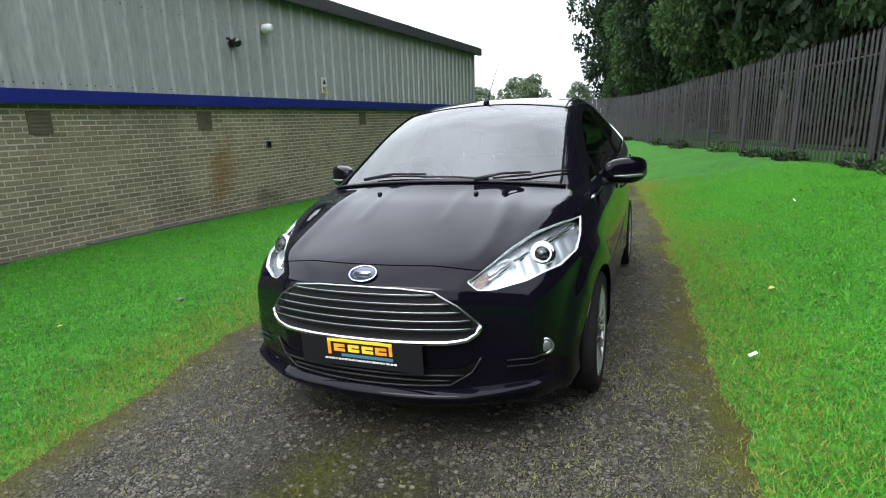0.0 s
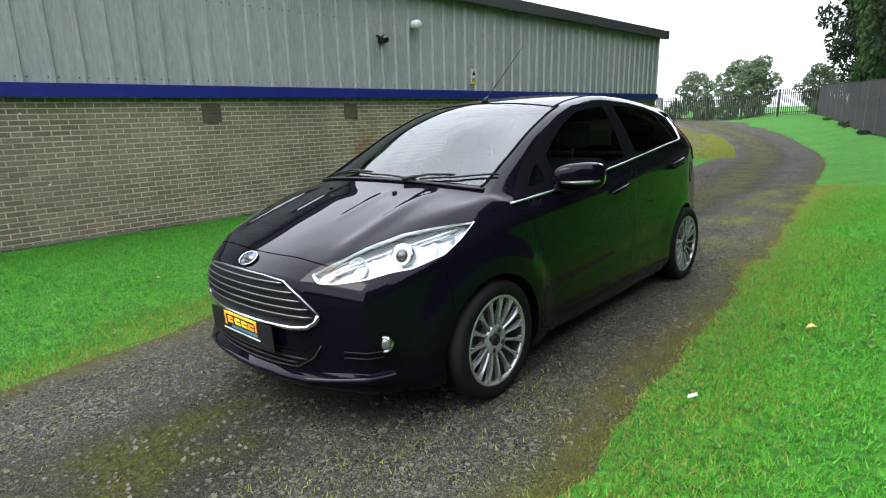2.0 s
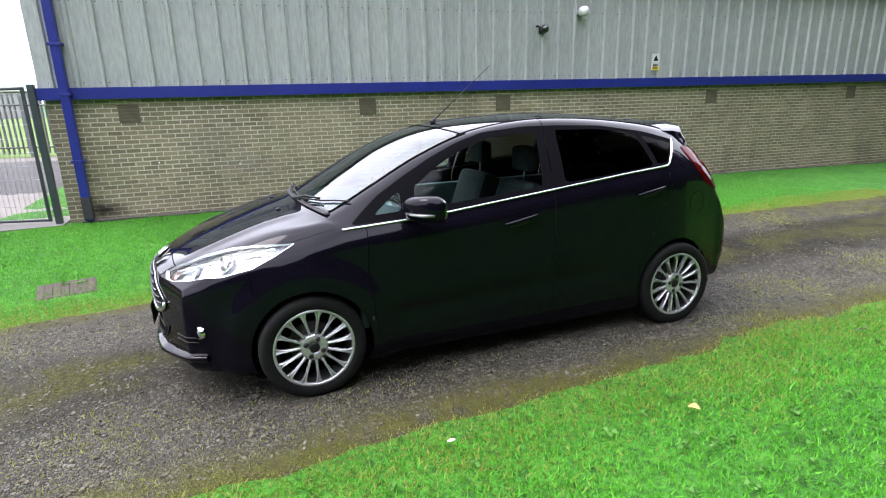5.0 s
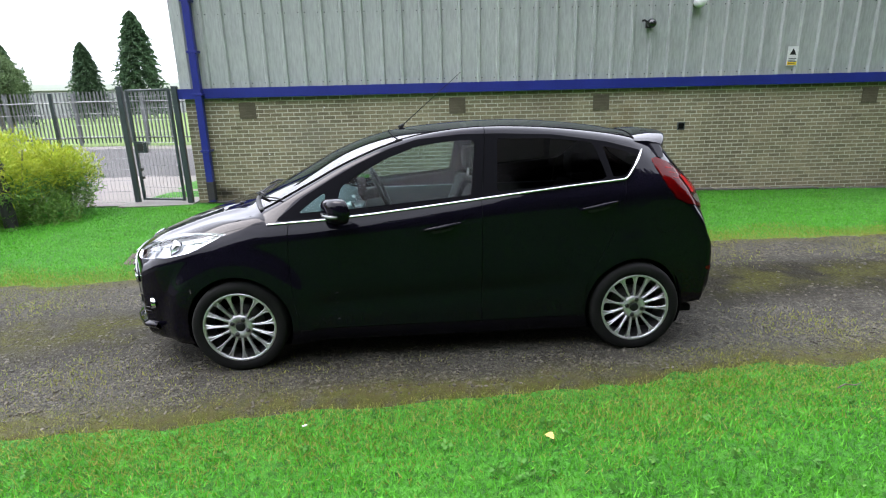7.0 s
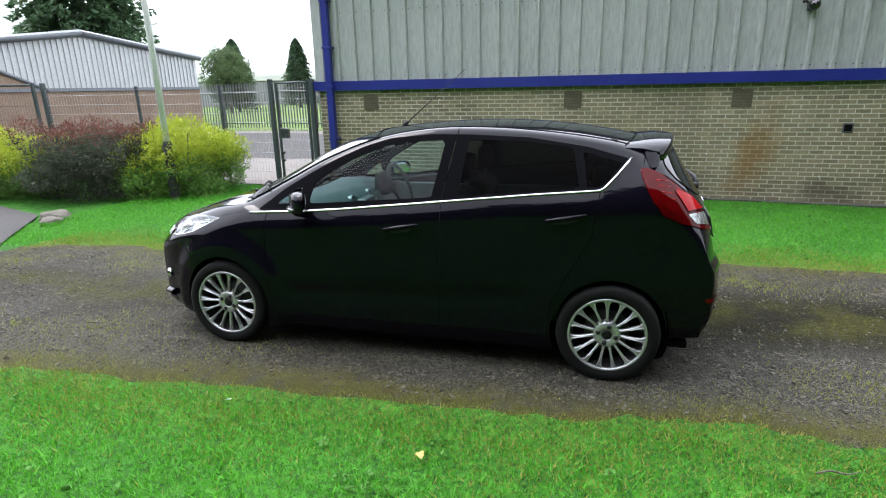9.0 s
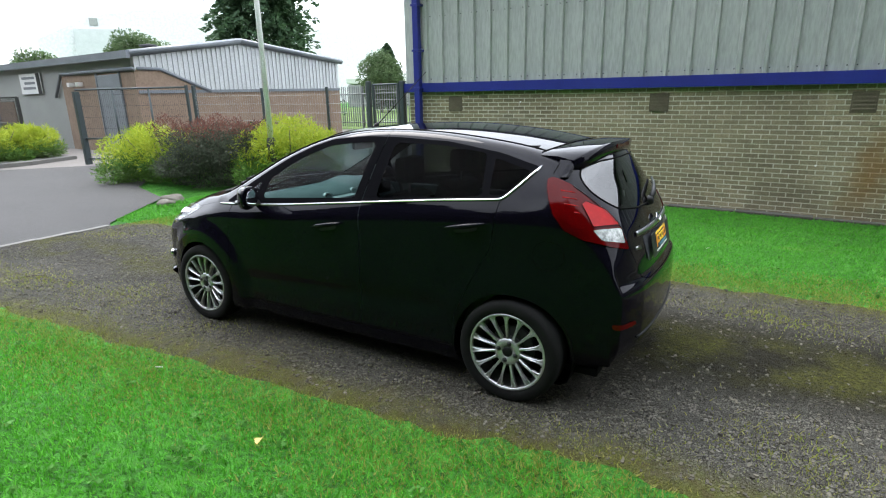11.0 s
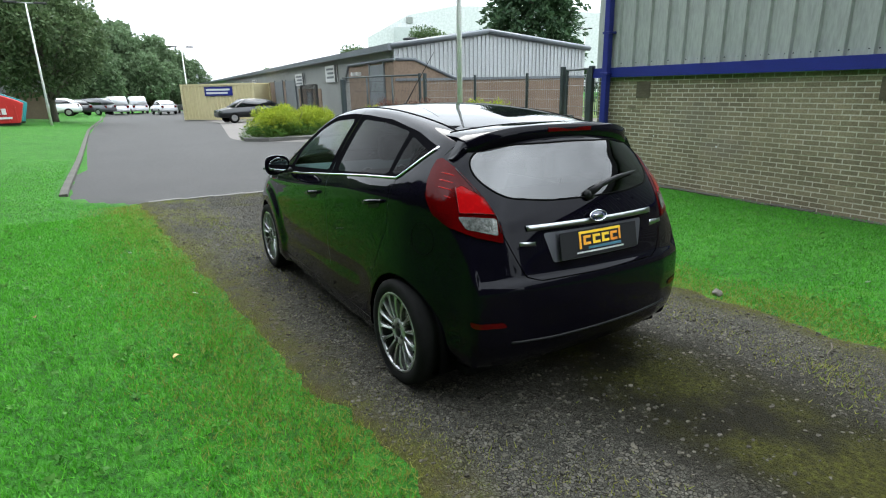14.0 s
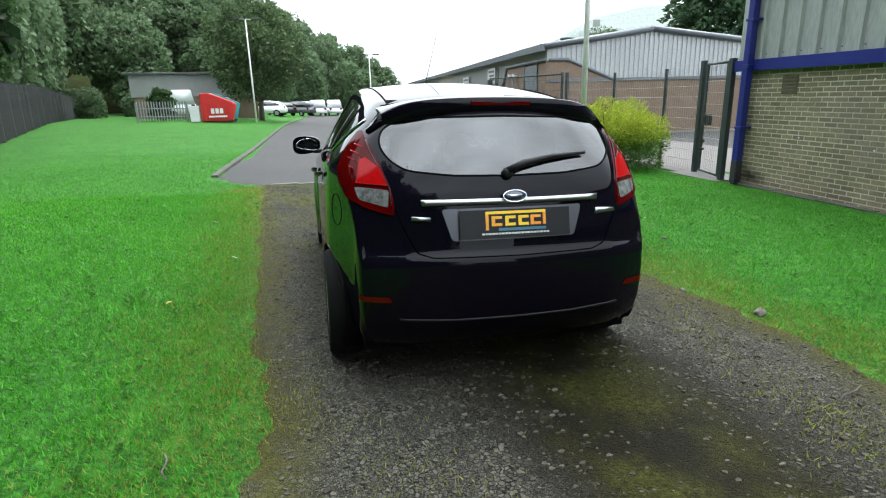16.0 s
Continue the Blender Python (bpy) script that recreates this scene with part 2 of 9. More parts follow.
M_SEAT = varied("seat_cloth", (0.010, 0.010, 0.012), (0.018, 0.018, 0.020), 14, 400, 0.9, 0, 0.2, 0.001)
M_BADGE = shader("badge_blue", (0.012, 0.022, 0.065), 0.25, coat=0.8)
M_ORANGE = varied("decal_orange", (0.80, 0.20, 0.02), (0.85, 0.45, 0.03), 6, 90, 0.5, 0, 0)
M_YELLOW = shader("decal_yellow", (0.85, 0.55, 0.03), 0.5)
M_WHITE = varied("white_paint", (0.5920, 0.6000, 0.5920), (0.6400, 0.6400, 0.6320), 4, 80, 0.5, 0, 0.03)
M_RECESS = shader("satin_grey_plate_surround", (0.10, 0.10, 0.115), 0.32, 0.6)
M_PLATEGREY = shader("plate_grey", (0.018, 0.018, 0.020), 0.4, spec=0.2)
M_TEALBAR = shader("decal_teal", (0.05, 0.16, 0.22), 0.5)

M_CLAD = varied("grey_cladding", (0.288, 0.309, 0.292), (0.348, 0.369, 0.346), 0.9, 30, 0.5, 0, 0.04, 0.002, stretch=(1, 1, 0.18))
M_BLUE = varied("blue_flashing", (0.010, 0.016, 0.16), (0.014, 0.024, 0.20), 2, 60, 0.4, 0, 0.04)
M_ROOFDARK = varied("dark_roof_edge", (0.045, 0.047, 0.05), (0.07, 0.07, 0.072), 2, 40, 0.6)


def patch_fac(m, cy, cz, ry, rz, lean=0.0):
    """A ragged-edged patch on the long wall round (y, z): 1 inside, 0 outside."""
    g = m.node_tree.nodes.new("ShaderNodeNewGeometry")
    sp_ = m.node_tree.nodes.new("ShaderNodeSeparateXYZ")
    ln(m, g.outputs["Position"], sp_.inputs[0])

    def op(kind, a, b):
        n = m.node_tree.nodes.new("ShaderNodeMath")
        n.operation = kind
        for k, v in enumerate((a, b)):
            if isinstance(v, bpy.types.NodeSocket):
                ln(m, v, n.inputs[k])
            else:
                n.inputs[k].default_value = v
        return n.outputs[0]

    dz = op("DIVIDE", op("SUBTRACT", sp_.outputs[2], cz), rz)
    dy = op("DIVIDE", op("SUBTRACT", op("SUBTRACT", sp_.outputs[1], cy), op("MULTIPLY", dz, lean)), ry)
    q = op("SQRT", op("ADD", op("MULTIPLY", dy, dy), op("MULTIPLY", dz, dz)), 0.0)
    q = op("ADD", q, op("MULTIPLY", noise_fac(m, 3.2, 5, 0.2, 0.8, use="World"), 0.8))
    r = nd(m, "ShaderNodeMapRange", From_Min=1.45, From_Max=0.55)
    ln(m, q, r.inputs[0])
    return r.outputs[0]


def weathered(m, c, k):
    """Rust run, pale bloom and damp dirt on the plinth wall."""
    c = mix(m, noise_fac(m, 0.55, 6, 0.52, 0.74, stretch=(1, 1, 0.45), use="World"), c, mix(m, 0.45, c, (0.05, 0.042, 0.03)))
    fac = nd(m, "ShaderNodeMath")
    fac.operation = "MULTIPLY"
    ln(m, patch_fac(m, 3.62, 0.55, 0.36, 0.78, 0.24), fac.inputs[0])
    fac.inputs[1].default_value = 0.72
    c = mix(m, fac.outputs[0], c, (0.17 * k, 0.085 * k, 0.018 * k))
    for cy, cz, ry, rz, col, w in ((-1.30, 0.55, 0.5, 0.28, (0.21, 0.18, 0.16), 0.35), (-1.75, 0.95, 0.7, 0.5, (0.20, 0.19, 0.17), 0.22), (4.7, 0.0, 0.6, 0.22, (0.03, 0.025, 0.02), 0.6), (-3.45, 0.0, 0.38, 0.16, (0.012, 0.010, 0.008), 0.9)):
        f2 = nd(m, "ShaderNodeMath")
        f2.operation = "MULTIPLY"
        ln(m, patch_fac(m, cy, cz, ry, rz), f2.inputs[0])
        f2.inputs[1].default_value = w
        c = mix(m, f2.outputs[0], c, col)
    return c


M_MORTAR = shader("mortar", (0.4, 0.36, 0.28), 0.95)
c = mix(M_MORTAR, noise_fac(M_MORTAR, 2.5, 4, use="World"), (0.47, 0.44, 0.35), (0.58, 0.545, 0.44))
c = mix(M_MORTAR, noise_fac(M_MORTAR, 60, 3, 0.3, 0.7, use="World"), c, mix(M_MORTAR, 0.4, c, (0.16, 0.14, 0.10)))
base(M_MORTAR, weathered(M_MORTAR, c, 1.4))
bump(M_MORTAR, noise_fac(M_MORTAR, 120, 3, use="World"), 0.3, 0.003)
M_BRICK = shader("brown_brick", (0.2, 0.16, 0.1), 0.92, spec=0.25)
c = mix(M_BRICK, noise_fac(M_BRICK, 0.9, 5, use="World"), (0.245, 0.207, 0.134), (0.330, 0.281, 0.182))
c = mix(M_BRICK, noise_fac(M_BRICK, 45, 4, 0.3, 0.7, use="World"), c, mix(M_BRICK, 0.5, c, (0.08, 0.068, 0.044)))
c = object_tint(M_BRICK, island_tint(M_BRICK, c, 0.78, 1.2), 0.84, 1.14)
base(M_BRICK, weathered(M_BRICK, c, 1.0))
bump(M_BRICK, noise_fac(M_BRICK, 70, 5, 0.3, 0.7, use="World"), 0.5, 0.004)
M_VENTBRICK = varied("dark_vent_clay", (0.085, 0.072, 0.049), (0.12, 0.102, 0.068), 4, 60, 0.92, 0, 0.3)
M_CONCRETE = varied("concrete", (0.1023, 0.0989, 0.0921), (0.1364, 0.1313, 0.1193), 1.3, 45, 0.9, 0, 0.3)
M_KERB = varied("dirty_kerb_concrete", (0.042, 0.040, 0.034), (0.075, 0.070, 0.058), 1.7, 45, 0.95, 0, 0.3)
M_BARREL = varied("brake_dusted_barrel", (0.022, 0.022, 0.022), (0.045, 0.045, 0.045), 8, 90, 0.6, 0.5, 0)
M_STEELGREY = varied("weathered_galvanised_steel", (0.0204, 0.0212, 0.0204), (0.0340, 0.0349, 0.0332), 1.2, 30, 0.62, 0.25, 0.08)
M_GREENSTEEL = varied("dark_green_steel", (0.026, 0.038, 0.041), (0.036, 0.050, 0.053), 3, 50, 0.5, 0, 0.05)
M_GALV = varied("galvanised_pole", (0.2380, 0.2450, 0.2450), (0.3220, 0.3290, 0.3290), 2, 60, 0.5, 0.4, 0.05)
M_RUST = varied("stained_pipe_foot", (0.018, 0.018, 0.026), (0.040, 0.034, 0.032), 3, 60, 0.7)
M_ASPHALT = varied("worn_asphalt", (0.0178, 0.0170, 0.0166), (0.0285, 0.0270, 0.0258), 0.45, 120, 0.85, 0, 0.5, 0.006)
M_FORECOURT = varied("pale_forecourt", (0.1080, 0.0968, 0.0878), (0.1395, 0.1260, 0.1147), 0.5, 90, 0.9, 0, 0.3)
M_BARK = varied("bark", (0.07, 0.06, 0.045), (0.13, 0.115, 0.09), 3, 40, 0.95, 0, 0.6, 0.02, stretch=(1, 1, 0.25))
M_SHEDWHITE = varied("pale_shed_cladding", (0.40, 0.415, 0.42), (0.46, 0.475, 0.48), 0.8, 25, 0.55, 0, 0.03)
M_SHEDGREY = varied("grey_shed_cladding", (0.2025, 0.2100, 0.2025), (0.2475, 0.2550, 0.2438), 0.8, 25, 0.55, 0, 0.03)
# haze in front of the far factory is mixed into this pale colour
M_FACTORY = varied("hazed_factory_sheet", (0.54, 0.545, 0.55), (0.58, 0.585, 0.59), 0.05, 2, 0.6, 0, 0)
M_GALVDARK = varied("dull_galvanised_steel", (0.115, 0.122, 0.125), (0.17, 0.178, 0.18), 2, 60, 0.6, 0.2, 0.05)
M_POLE = varied("pale_galvanised_pole", (0.62, 0.62, 0.60), (0.74, 0.74, 0.71), 2, 60, 0.55, 0.1, 0.05)
M_SHEDTRIM = varied("grey_trim", (0.105, 0.120, 0.135), (0.145, 0.160, 0.175), 1, 30, 0.5)
M_SHEDBRICK = varied("shed_brick", (0.1650, 0.1162, 0.0825), (0.2100, 0.1500, 0.1087), 2.0, 14, 0.9)
M_DOORGREY = varied("grey_shutter", (0.13, 0.145, 0.16), (0.17, 0.185, 0.20), 1.5, 30, 0.5)


def leafmat(name, c1, c2, c3, rough=0.55):
    m = shader(name, c1, rough, spec=0.15)
    g = m.node_tree.nodes.new("ShaderNodeNewGeometry")
    col = mix(m, noise_fac(m, 0.6, 3), c1, c2)
    col = mix(m, g.outputs["Random Per Island"], col, c3)
    base(m, object_tint(m, col, 0.85, 1.15))
    b = m.node_tree.nodes["Principled BSDF"]
    b.inputs["Transmission Weight"].default_value = 0.0
    tl = nd(m, "ShaderNodeBsdfTranslucent")
    ln(m, col, tl.inputs[0])
    ms = m.node_tree.nodes.new("ShaderNodeMixShader")
    ms.inputs[0].default_value = 0.3
    ln(m, b.outputs[0], ms.inputs[1])
    ln(m, tl.outputs[0], ms.inputs[2])
    ln(m, ms.outputs[0], m.node_tree.nodes["Material Output"].inputs[0])
    return m


M_LEAF = leafmat("leaf_green", (0.0243, 0.0576, 0.0170), (0.0352, 0.0757, 0.0218), (0.0545, 0.1030, 0.0333))
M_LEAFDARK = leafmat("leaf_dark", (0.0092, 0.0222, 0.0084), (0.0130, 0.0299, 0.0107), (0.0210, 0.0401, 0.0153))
M_CONIFER = leafmat("conifer_needles", (0.0255, 0.0573, 0.0306), (0.0357, 0.0739, 0.0357), (0.0573, 0.1020, 0.0459))
# both far leaf tones are paled: distance haze put into the colour
M_LEAFFARHAZE = leafmat("leaf_far_hazed", (0.070, 0.118, 0.058), (0.094, 0.150, 0.074), (0.150, 0.210, 0.112))
M_LEAFHAZE = leafmat("leaf_hazed", (0.086, 0.128, 0.070), (0.108, 0.152, 0.086), (0.160, 0.205, 0.122))
M_LEAFMID = leafmat("leaf_mid", (0.048, 0.088, 0.034), (0.064, 0.110, 0.042), (0.118, 0.168, 0.076))
M_GOLDBUSH = leafmat("golden_bush_leaf", (0.24, 0.34, 0.022), (0.20, 0.31, 0.026), (0.40, 0.44, 0.045))
M_GREENBUSH = leafmat("green_bush_leaf", (0.0588, 0.1428, 0.0252), (0.0756, 0.1680, 0.0336), (0.1176, 0.2184, 0.0420))
M_REDBUSH = leafmat("dark_bush_leaf", (0.022, 0.040, 0.019), (0.036, 0.048, 0.028), (0.080, 0.088, 0.066))
M_REDTIP = leafmat("red_shoot_leaf", (0.070, 0.034, 0.026), (0.105, 0.044, 0.034), (0.17, 0.070, 0.052))
M_GRASSBLADE = leafmat("grass_blade", (0.026, 0.140, 0.009), (0.048, 0.222, 0.014), (0.094, 0.350, 0.030))
M_DRYBLADE = leafmat("dry_grass_blade", (0.130, 0.205, 0.020), (0.185, 0.215, 0.030), (0.27, 0.255, 0.070))

M_WEED = leafmat("weed_leaf", (0.036, 0.130, 0.018), (0.060, 0.190, 0.028), (0.110, 0.270, 0.055))
M_GRASS = shader("lawn", (0.05, 0.22, 0.02), 0.9, spec=0.2)
c = mix(M_GRASS, noise_fac(M_GRASS, 0.8, 5), (0.030, 0.152, 0.011), (0.046, 0.210, 0.017))
c = mix(M_GRASS, noise_fac(M_GRASS, 30, 6, 0.40, 0.62), c, mix(M_GRASS, 0.75, c, (0.008, 0.036, 0.005)))
c = mix(M_GRASS, noise_fac(M_GRASS, 9, 5, 0.52, 0.72), c, (0.062, 0.225, 0.022))
c = mix(M_GRASS, noise_fac(M_GRASS, 2.2, 5, 0.60, 0.78), c, (0.090, 0.205, 0.024))
base(M_GRASS, c)
bump(M_GRASS, noise_fac(M_GRASS, 90, 4, 0.2, 0.8), 0.8, 0.03)

M_GRAVEL = shader("damp_gravel", (0.05, 0.05, 0.05), 0.82, spec=0.16)


def maths(m, kind, a, b):
    n = m.node_tree.nodes.new("ShaderNodeMath")
    n.operation = kind
    for k, v in enumerate((a, b)):
        if isinstance(v, bpy.types.NodeSocket):
            ln(m, v, n.inputs[k])
        else:
            n.inputs[k].default_value = v
    return n.outputs[0]


def ramp(m, v, a, b):
    n = nd(m, "ShaderNodeMapRange", From_Min=a, From_Max=b)
    n.interpolation_type = "SMOOTHSTEP"
    ln(m, v, n.inputs[0])
    return n.outputs[0]


uv = M_GRAVEL.node_tree.nodes.new("ShaderNodeUVMap")
sep = M_GRAVEL.node_tree.nodes.new("ShaderNodeSeparateXYZ")
ln(M_GRAVEL, uv.outputs[0], sep.inputs[0])
co = M_GRAVEL.node_tree.nodes.new("ShaderNodeTexCoord")
cells = []
for sc_ in (52.0, 125.0):
    v_ = nd(M_GRAVEL, "ShaderNodeTexVoronoi", Scale=sc_)
    e_ = nd(M_GRAVEL, "ShaderNodeTexVoronoi", Scale=sc_)
    e_.feature = "DISTANCE_TO_EDGE"
    for q_ in (v_, e_):
        ln(M_GRAVEL, co.outputs["Object"], q_.inputs["Vector"])
    w_ = M_GRAVEL.node_tree.nodes.new("ShaderNodeRGBToBW")
    ln(M_GRAVEL, v_.outputs["Color"], w_.inputs[0])
    cells.append((v_, w_.outputs[0], ramp(M_GRAVEL, e_.outputs["Distance"], 0.02, 0.12)))
big = mix(M_GRAVEL, cells[0][1], (0.0280, 0.0265, 0.0212), (0.1800, 0.1710, 0.1410))
big = mix(M_GRAVEL, cells[0][2], (0.0140, 0.0127, 0.0095), big)
fine = mix(M_GRAVEL, cells[1][1], (0.0220, 0.0206, 0.0164), (0.1480, 0.1405, 0.1160))
fine = mix(M_GRAVEL, cells[1][2], (0.0122, 0.0110, 0.0080), fine)
c = mix(M_GRAVEL, noise_fac(M_GRAVEL, 6, 4, 0.44, 0.56), big, fine)
c = mix(M_GRAVEL, noise_fac(M_GRAVEL, 0.8, 6, 0.42, 0.68), c, mix(M_GRAVEL, 0.4, c, (0.0198, 0.0162, 0.0097)))
# brown silt and moss down the middle, soil and moss along both edges, by the sheet's own width
wob = maths(M_GRAVEL, "MULTIPLY", maths(M_GRAVEL, "SUBTRACT", noise_fac(M_GRAVEL, 1.1, 4, 0.2, 0.8), 0.5), 0.16)
off_mid = maths(M_GRAVEL, "ABSOLUTE", maths(M_GRAVEL, "ADD", maths(M_GRAVEL, "SUBTRACT", sep.outputs[0], 0.475), wob), 0.0)
# strip held at 0.45 ahead of the car, part silt, part shade in colour
back = nd(M_GRAVEL, "ShaderNodeMapRange", From_Min=0.27, From_Max=0.48, To_Min=0.45, To_Max=1.0)
ln(M_GRAVEL, sep.outputs[1], back.inputs[0])
silt = maths(M_GRAVEL, "MULTIPLY", maths(M_GRAVEL, "MULTIPLY", ramp(M_GRAVEL, off_mid, 0.26, 0.09), back.outputs[0]), noise_fac(M_GRAVEL, 9, 6, 0.16, 0.42))
c = mix(M_GRAVEL, silt, c, mix(M_GRAVEL, noise_fac(M_GRAVEL, 55, 4, 0.3, 0.7), (0.0065, 0.0054, 0.0020), (0.0180, 0.0152, 0.0056)))
moss = maths(M_GRAVEL, "MULTIPLY", ramp(M_GRAVEL, off_mid, 0.17, 0.03), noise_fac(M_GRAVEL, 1.3, 7, 0.42, 0.54))
c = mix(M_GRAVEL, maths(M_GRAVEL, "MULTIPLY", moss, 0.85), c, mix(M_GRAVEL, noise_fac(M_GRAVEL, 45, 4, 0.3, 0.7), (0.018, 0.017, 0.0018), (0.078, 0.080, 0.0080)))
far_moss = maths(M_GRAVEL, "MULTIPLY", maths(M_GRAVEL, "MULTIPLY", ramp(M_GRAVEL, off_mid, 0.24, 0.06), ramp(M_GRAVEL, sep.outputs[1], 1.1, 2.6)), noise_fac(M_GRAVEL, 2.2, 6, 0.30, 0.55))
c = mix(M_GRAVEL, maths(M_GRAVEL, "MULTIPLY", far_moss, 0.85), c, mix(M_GRAVEL, noise_fac(M_GRAVEL, 30, 4, 0.3, 0.7), (0.040, 0.038, 0.010), (0.100, 0.102, 0.022)))
off_edge = maths(M_GRAVEL, "ADD", maths(M_GRAVEL, "ABSOLUTE", maths(M_GRAVEL, "SUBTRACT", sep.outputs[0], 0.5), 0.0), maths(M_GRAVEL, "MULTIPLY", wob, 0.5))
soil = maths(M_GRAVEL, "MULTIPLY", ramp(M_GRAVEL, off_edge, 0.375, 0.475), noise_fac(M_GRAVEL, 7, 6, 0.22, 0.52))
c = mix(M_GRAVEL, maths(M_GRAVEL, "MULTIPLY", soil, 0.88), c, mix(M_GRAVEL, noise_fac(M_GRAVEL, 16, 5), (0.066, 0.056, 0.014), (0.074, 0.082, 0.011)))
base(M_GRAVEL, c)
bump(M_GRAVEL, maths(M_GRAVEL, "ADD", cells[0][2], cells[1][2]), 1.0, 0.008)
M_STONE = shader("gravel_stone", (0.06, 0.06, 0.06), 0.75, spec=0.16)
base(M_STONE, island_tint(M_STONE, mix(M_STONE, noise_fac(M_STONE, 1.1, 4), mix(M_STONE, noise_fac(M_STONE, 90, 3), (0.0600, 0.0566, 0.0450), (0.0960, 0.0905, 0.0725)), (0.0690, 0.0610, 0.0435)), 0.50, 1.40))
bump(M_STONE, noise_fac(M_STONE, 160, 3), 0.3, 0.002)
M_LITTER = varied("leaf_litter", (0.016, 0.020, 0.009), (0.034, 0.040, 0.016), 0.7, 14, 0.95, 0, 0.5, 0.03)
M_ROCK = varied("boulder_stone", (0.0780, 0.0702, 0.0585), (0.1248, 0.1131, 0.0936), 5, 60, 0.9, 0, 0.5)

# ---------------------------------------------------------------- ground


ROAD_R = [(-75.0, 0.6), (-45.0, 1.4), (-28.0, 2.15), (-13.0, 2.40), (-6.9, 2.56), (-6.4, 2.46), (-6.0, 2.22), (-5.7, 1.92), (-5.3, 1.60)]
TRACK_L = [(-5.6, -0.9), (-5.0, -1.1), (-4.4, -1.25), (-3.5, -1.22), (-2.6, -1.32), (-1.5, -1.52), (0.0, -1.68), (1.5, -1.82), (3.0, -1.92), (6.0, -2.0), (9.0, -2.05),
           (12.0, -2.8), (17.0, -3.5), (24.0, -5.4), (32.0, -8.2), (43.0, -14.5), (60.0, -26.0)]
TRACK_R = [(-5.6, 1.60), (-5.0, 1.60), (-4.0, 1.56), (-2.2, 1.47), (-1.0, 1.34), (0.3, 1.29), (1.5, 1.18), (2.9, 1.10), (4.4, 0.95), (8.6, 0.54), (14.4, -0.1),
           (21.0, -1.3), (32.0, -4.3), (43.0, -8.5), (60.0, -16.0)]


def ground_z(x, y):
    z = 0.026 * min(max(x, -8.0), 1.3) * sstep(-14, -5, y)
    z -= 0.015 * min(max(y - 2, 0), 20) + 0.0135 * min(max(-5 - y, 0), 55)
    z += 0.62 * sstep(24, 52, y)
    z += 0.75 * sstep(-2.5, 9.0, x) * min(max(-5 - y, 0), 28) / 28
    side = min(1.3, lerp_table(TRACK_R, y)) if y > 0 else 1.3
    if x > side:
        z += sstep(-6.5, 0.5, y) * 0.40 * sstep(side, side + 2.9, x)
    return z



def axis_steps(lo, hi, fine_lo, fine_hi, fine, coarse):
    out, v = [], lo
    while v < hi:
        out.append(v)
        d = fine if fine_lo <= v <= fine_hi else min(coarse, fine + 0.25 * max(fine_lo - v, v - fine_hi, 0))
        v += max(d, fine)
    return out + [hi]


gx = axis_steps(-700, 700, -9, 7, 0.25, 60)
gy = axis_steps(-700, 700, -8, 16, 0.25, 60)
gv = []
for y in gy:
    for x in gx:
        z = ground_z(x, y) + 0.012 * noise.noise((x * 1.3, y * 1.3, 0)) + 0.006 * noise.noise((x * 4, y * 4, 3))
        inside = lerp_table(TRACK_L, y) + 0.42 < x < lerp_table(TRACK_R, y) - 0.42 and -5.6 < y < 60
        paved = y < -5.35 and -30 < x < lerp_table(ROAD_R, y) - 0.12
        gv.append((x, y, z - (0.05 if inside or paved else 0.0)))
nx = len(gx)
gf = [(j * nx + i, j * nx + i + 1, (j + 1) * nx + i + 1, (j + 1) * nx + i) for j in range(len(gy) - 1) for i in range(nx - 1)]
ground = part("ground", mesh_of("ground", gv, gf, True), M_GRASS)
structure(ground, "bright green mown lawn on slightly sloping ground", "lawn")


def strip_sheet(name, left, right, ys, nu, lift, uneven, mat):
    """A sheet between two edge tables along y, with a UV across and along."""
    verts, uvs = [], []
    for y in ys:
        a, b = lerp_table(left, y), lerp_table(right, y)
        a += uneven * noise.noise((y * 2.1, 5, 0)) + uneven * 0.6 * noise.noise((y * 7, 5, 0))
        b += uneven * noise.noise((y * 2.3, 9, 0)) + uneven * 0.6 * noise.noise((y * 7, 9, 0))
        for i in range(nu + 1):
            u = i / nu
            x = a + (b - a) * u
            dip = -0.022 if i in (0, nu) else 0.0
            rut = -0.012 * (math.exp(-((u - 0.27) / 0.09) ** 2) + math.exp(-((u - 0.74) / 0.09) ** 2))
            verts.append((x, y, ground_z(x, y) + lift + dip + (rut + 0.008 * noise.noise((x * 5, y * 5, 1)) if uneven else 0)))
            uvs.append((u, y * 0.3))
    n = nu + 1
    faces = [(j * n + i, j * n + i + 1, (j + 1) * n + i + 1, (j + 1) * n + i) for j in range(len(ys) - 1) for i in range(nu)]
    me = mesh_of(name, verts, faces, True)
    lay = me.uv_layers.new(name="UVMap")
    for p in me.polygons:
        for k, vi in zip(p.loop_indices, p.vertices):
            lay.data[k].uv = uvs[vi]
    return part(name, me, mat)


ys = [-5.35 + 0.12 * i for i in range(181)] + [16.4 + 0.8 * i for i in range(56)]
track = strip_sheet("track", [(a, b - 0.07) for a, b in TRACK_L], [(a, b + 0.07) for a, b in TRACK_R], ys, 30, 0.012, 0.10, M_GRAVEL)
structure(track, "grey gravel track with a mossy middle strip", "track")

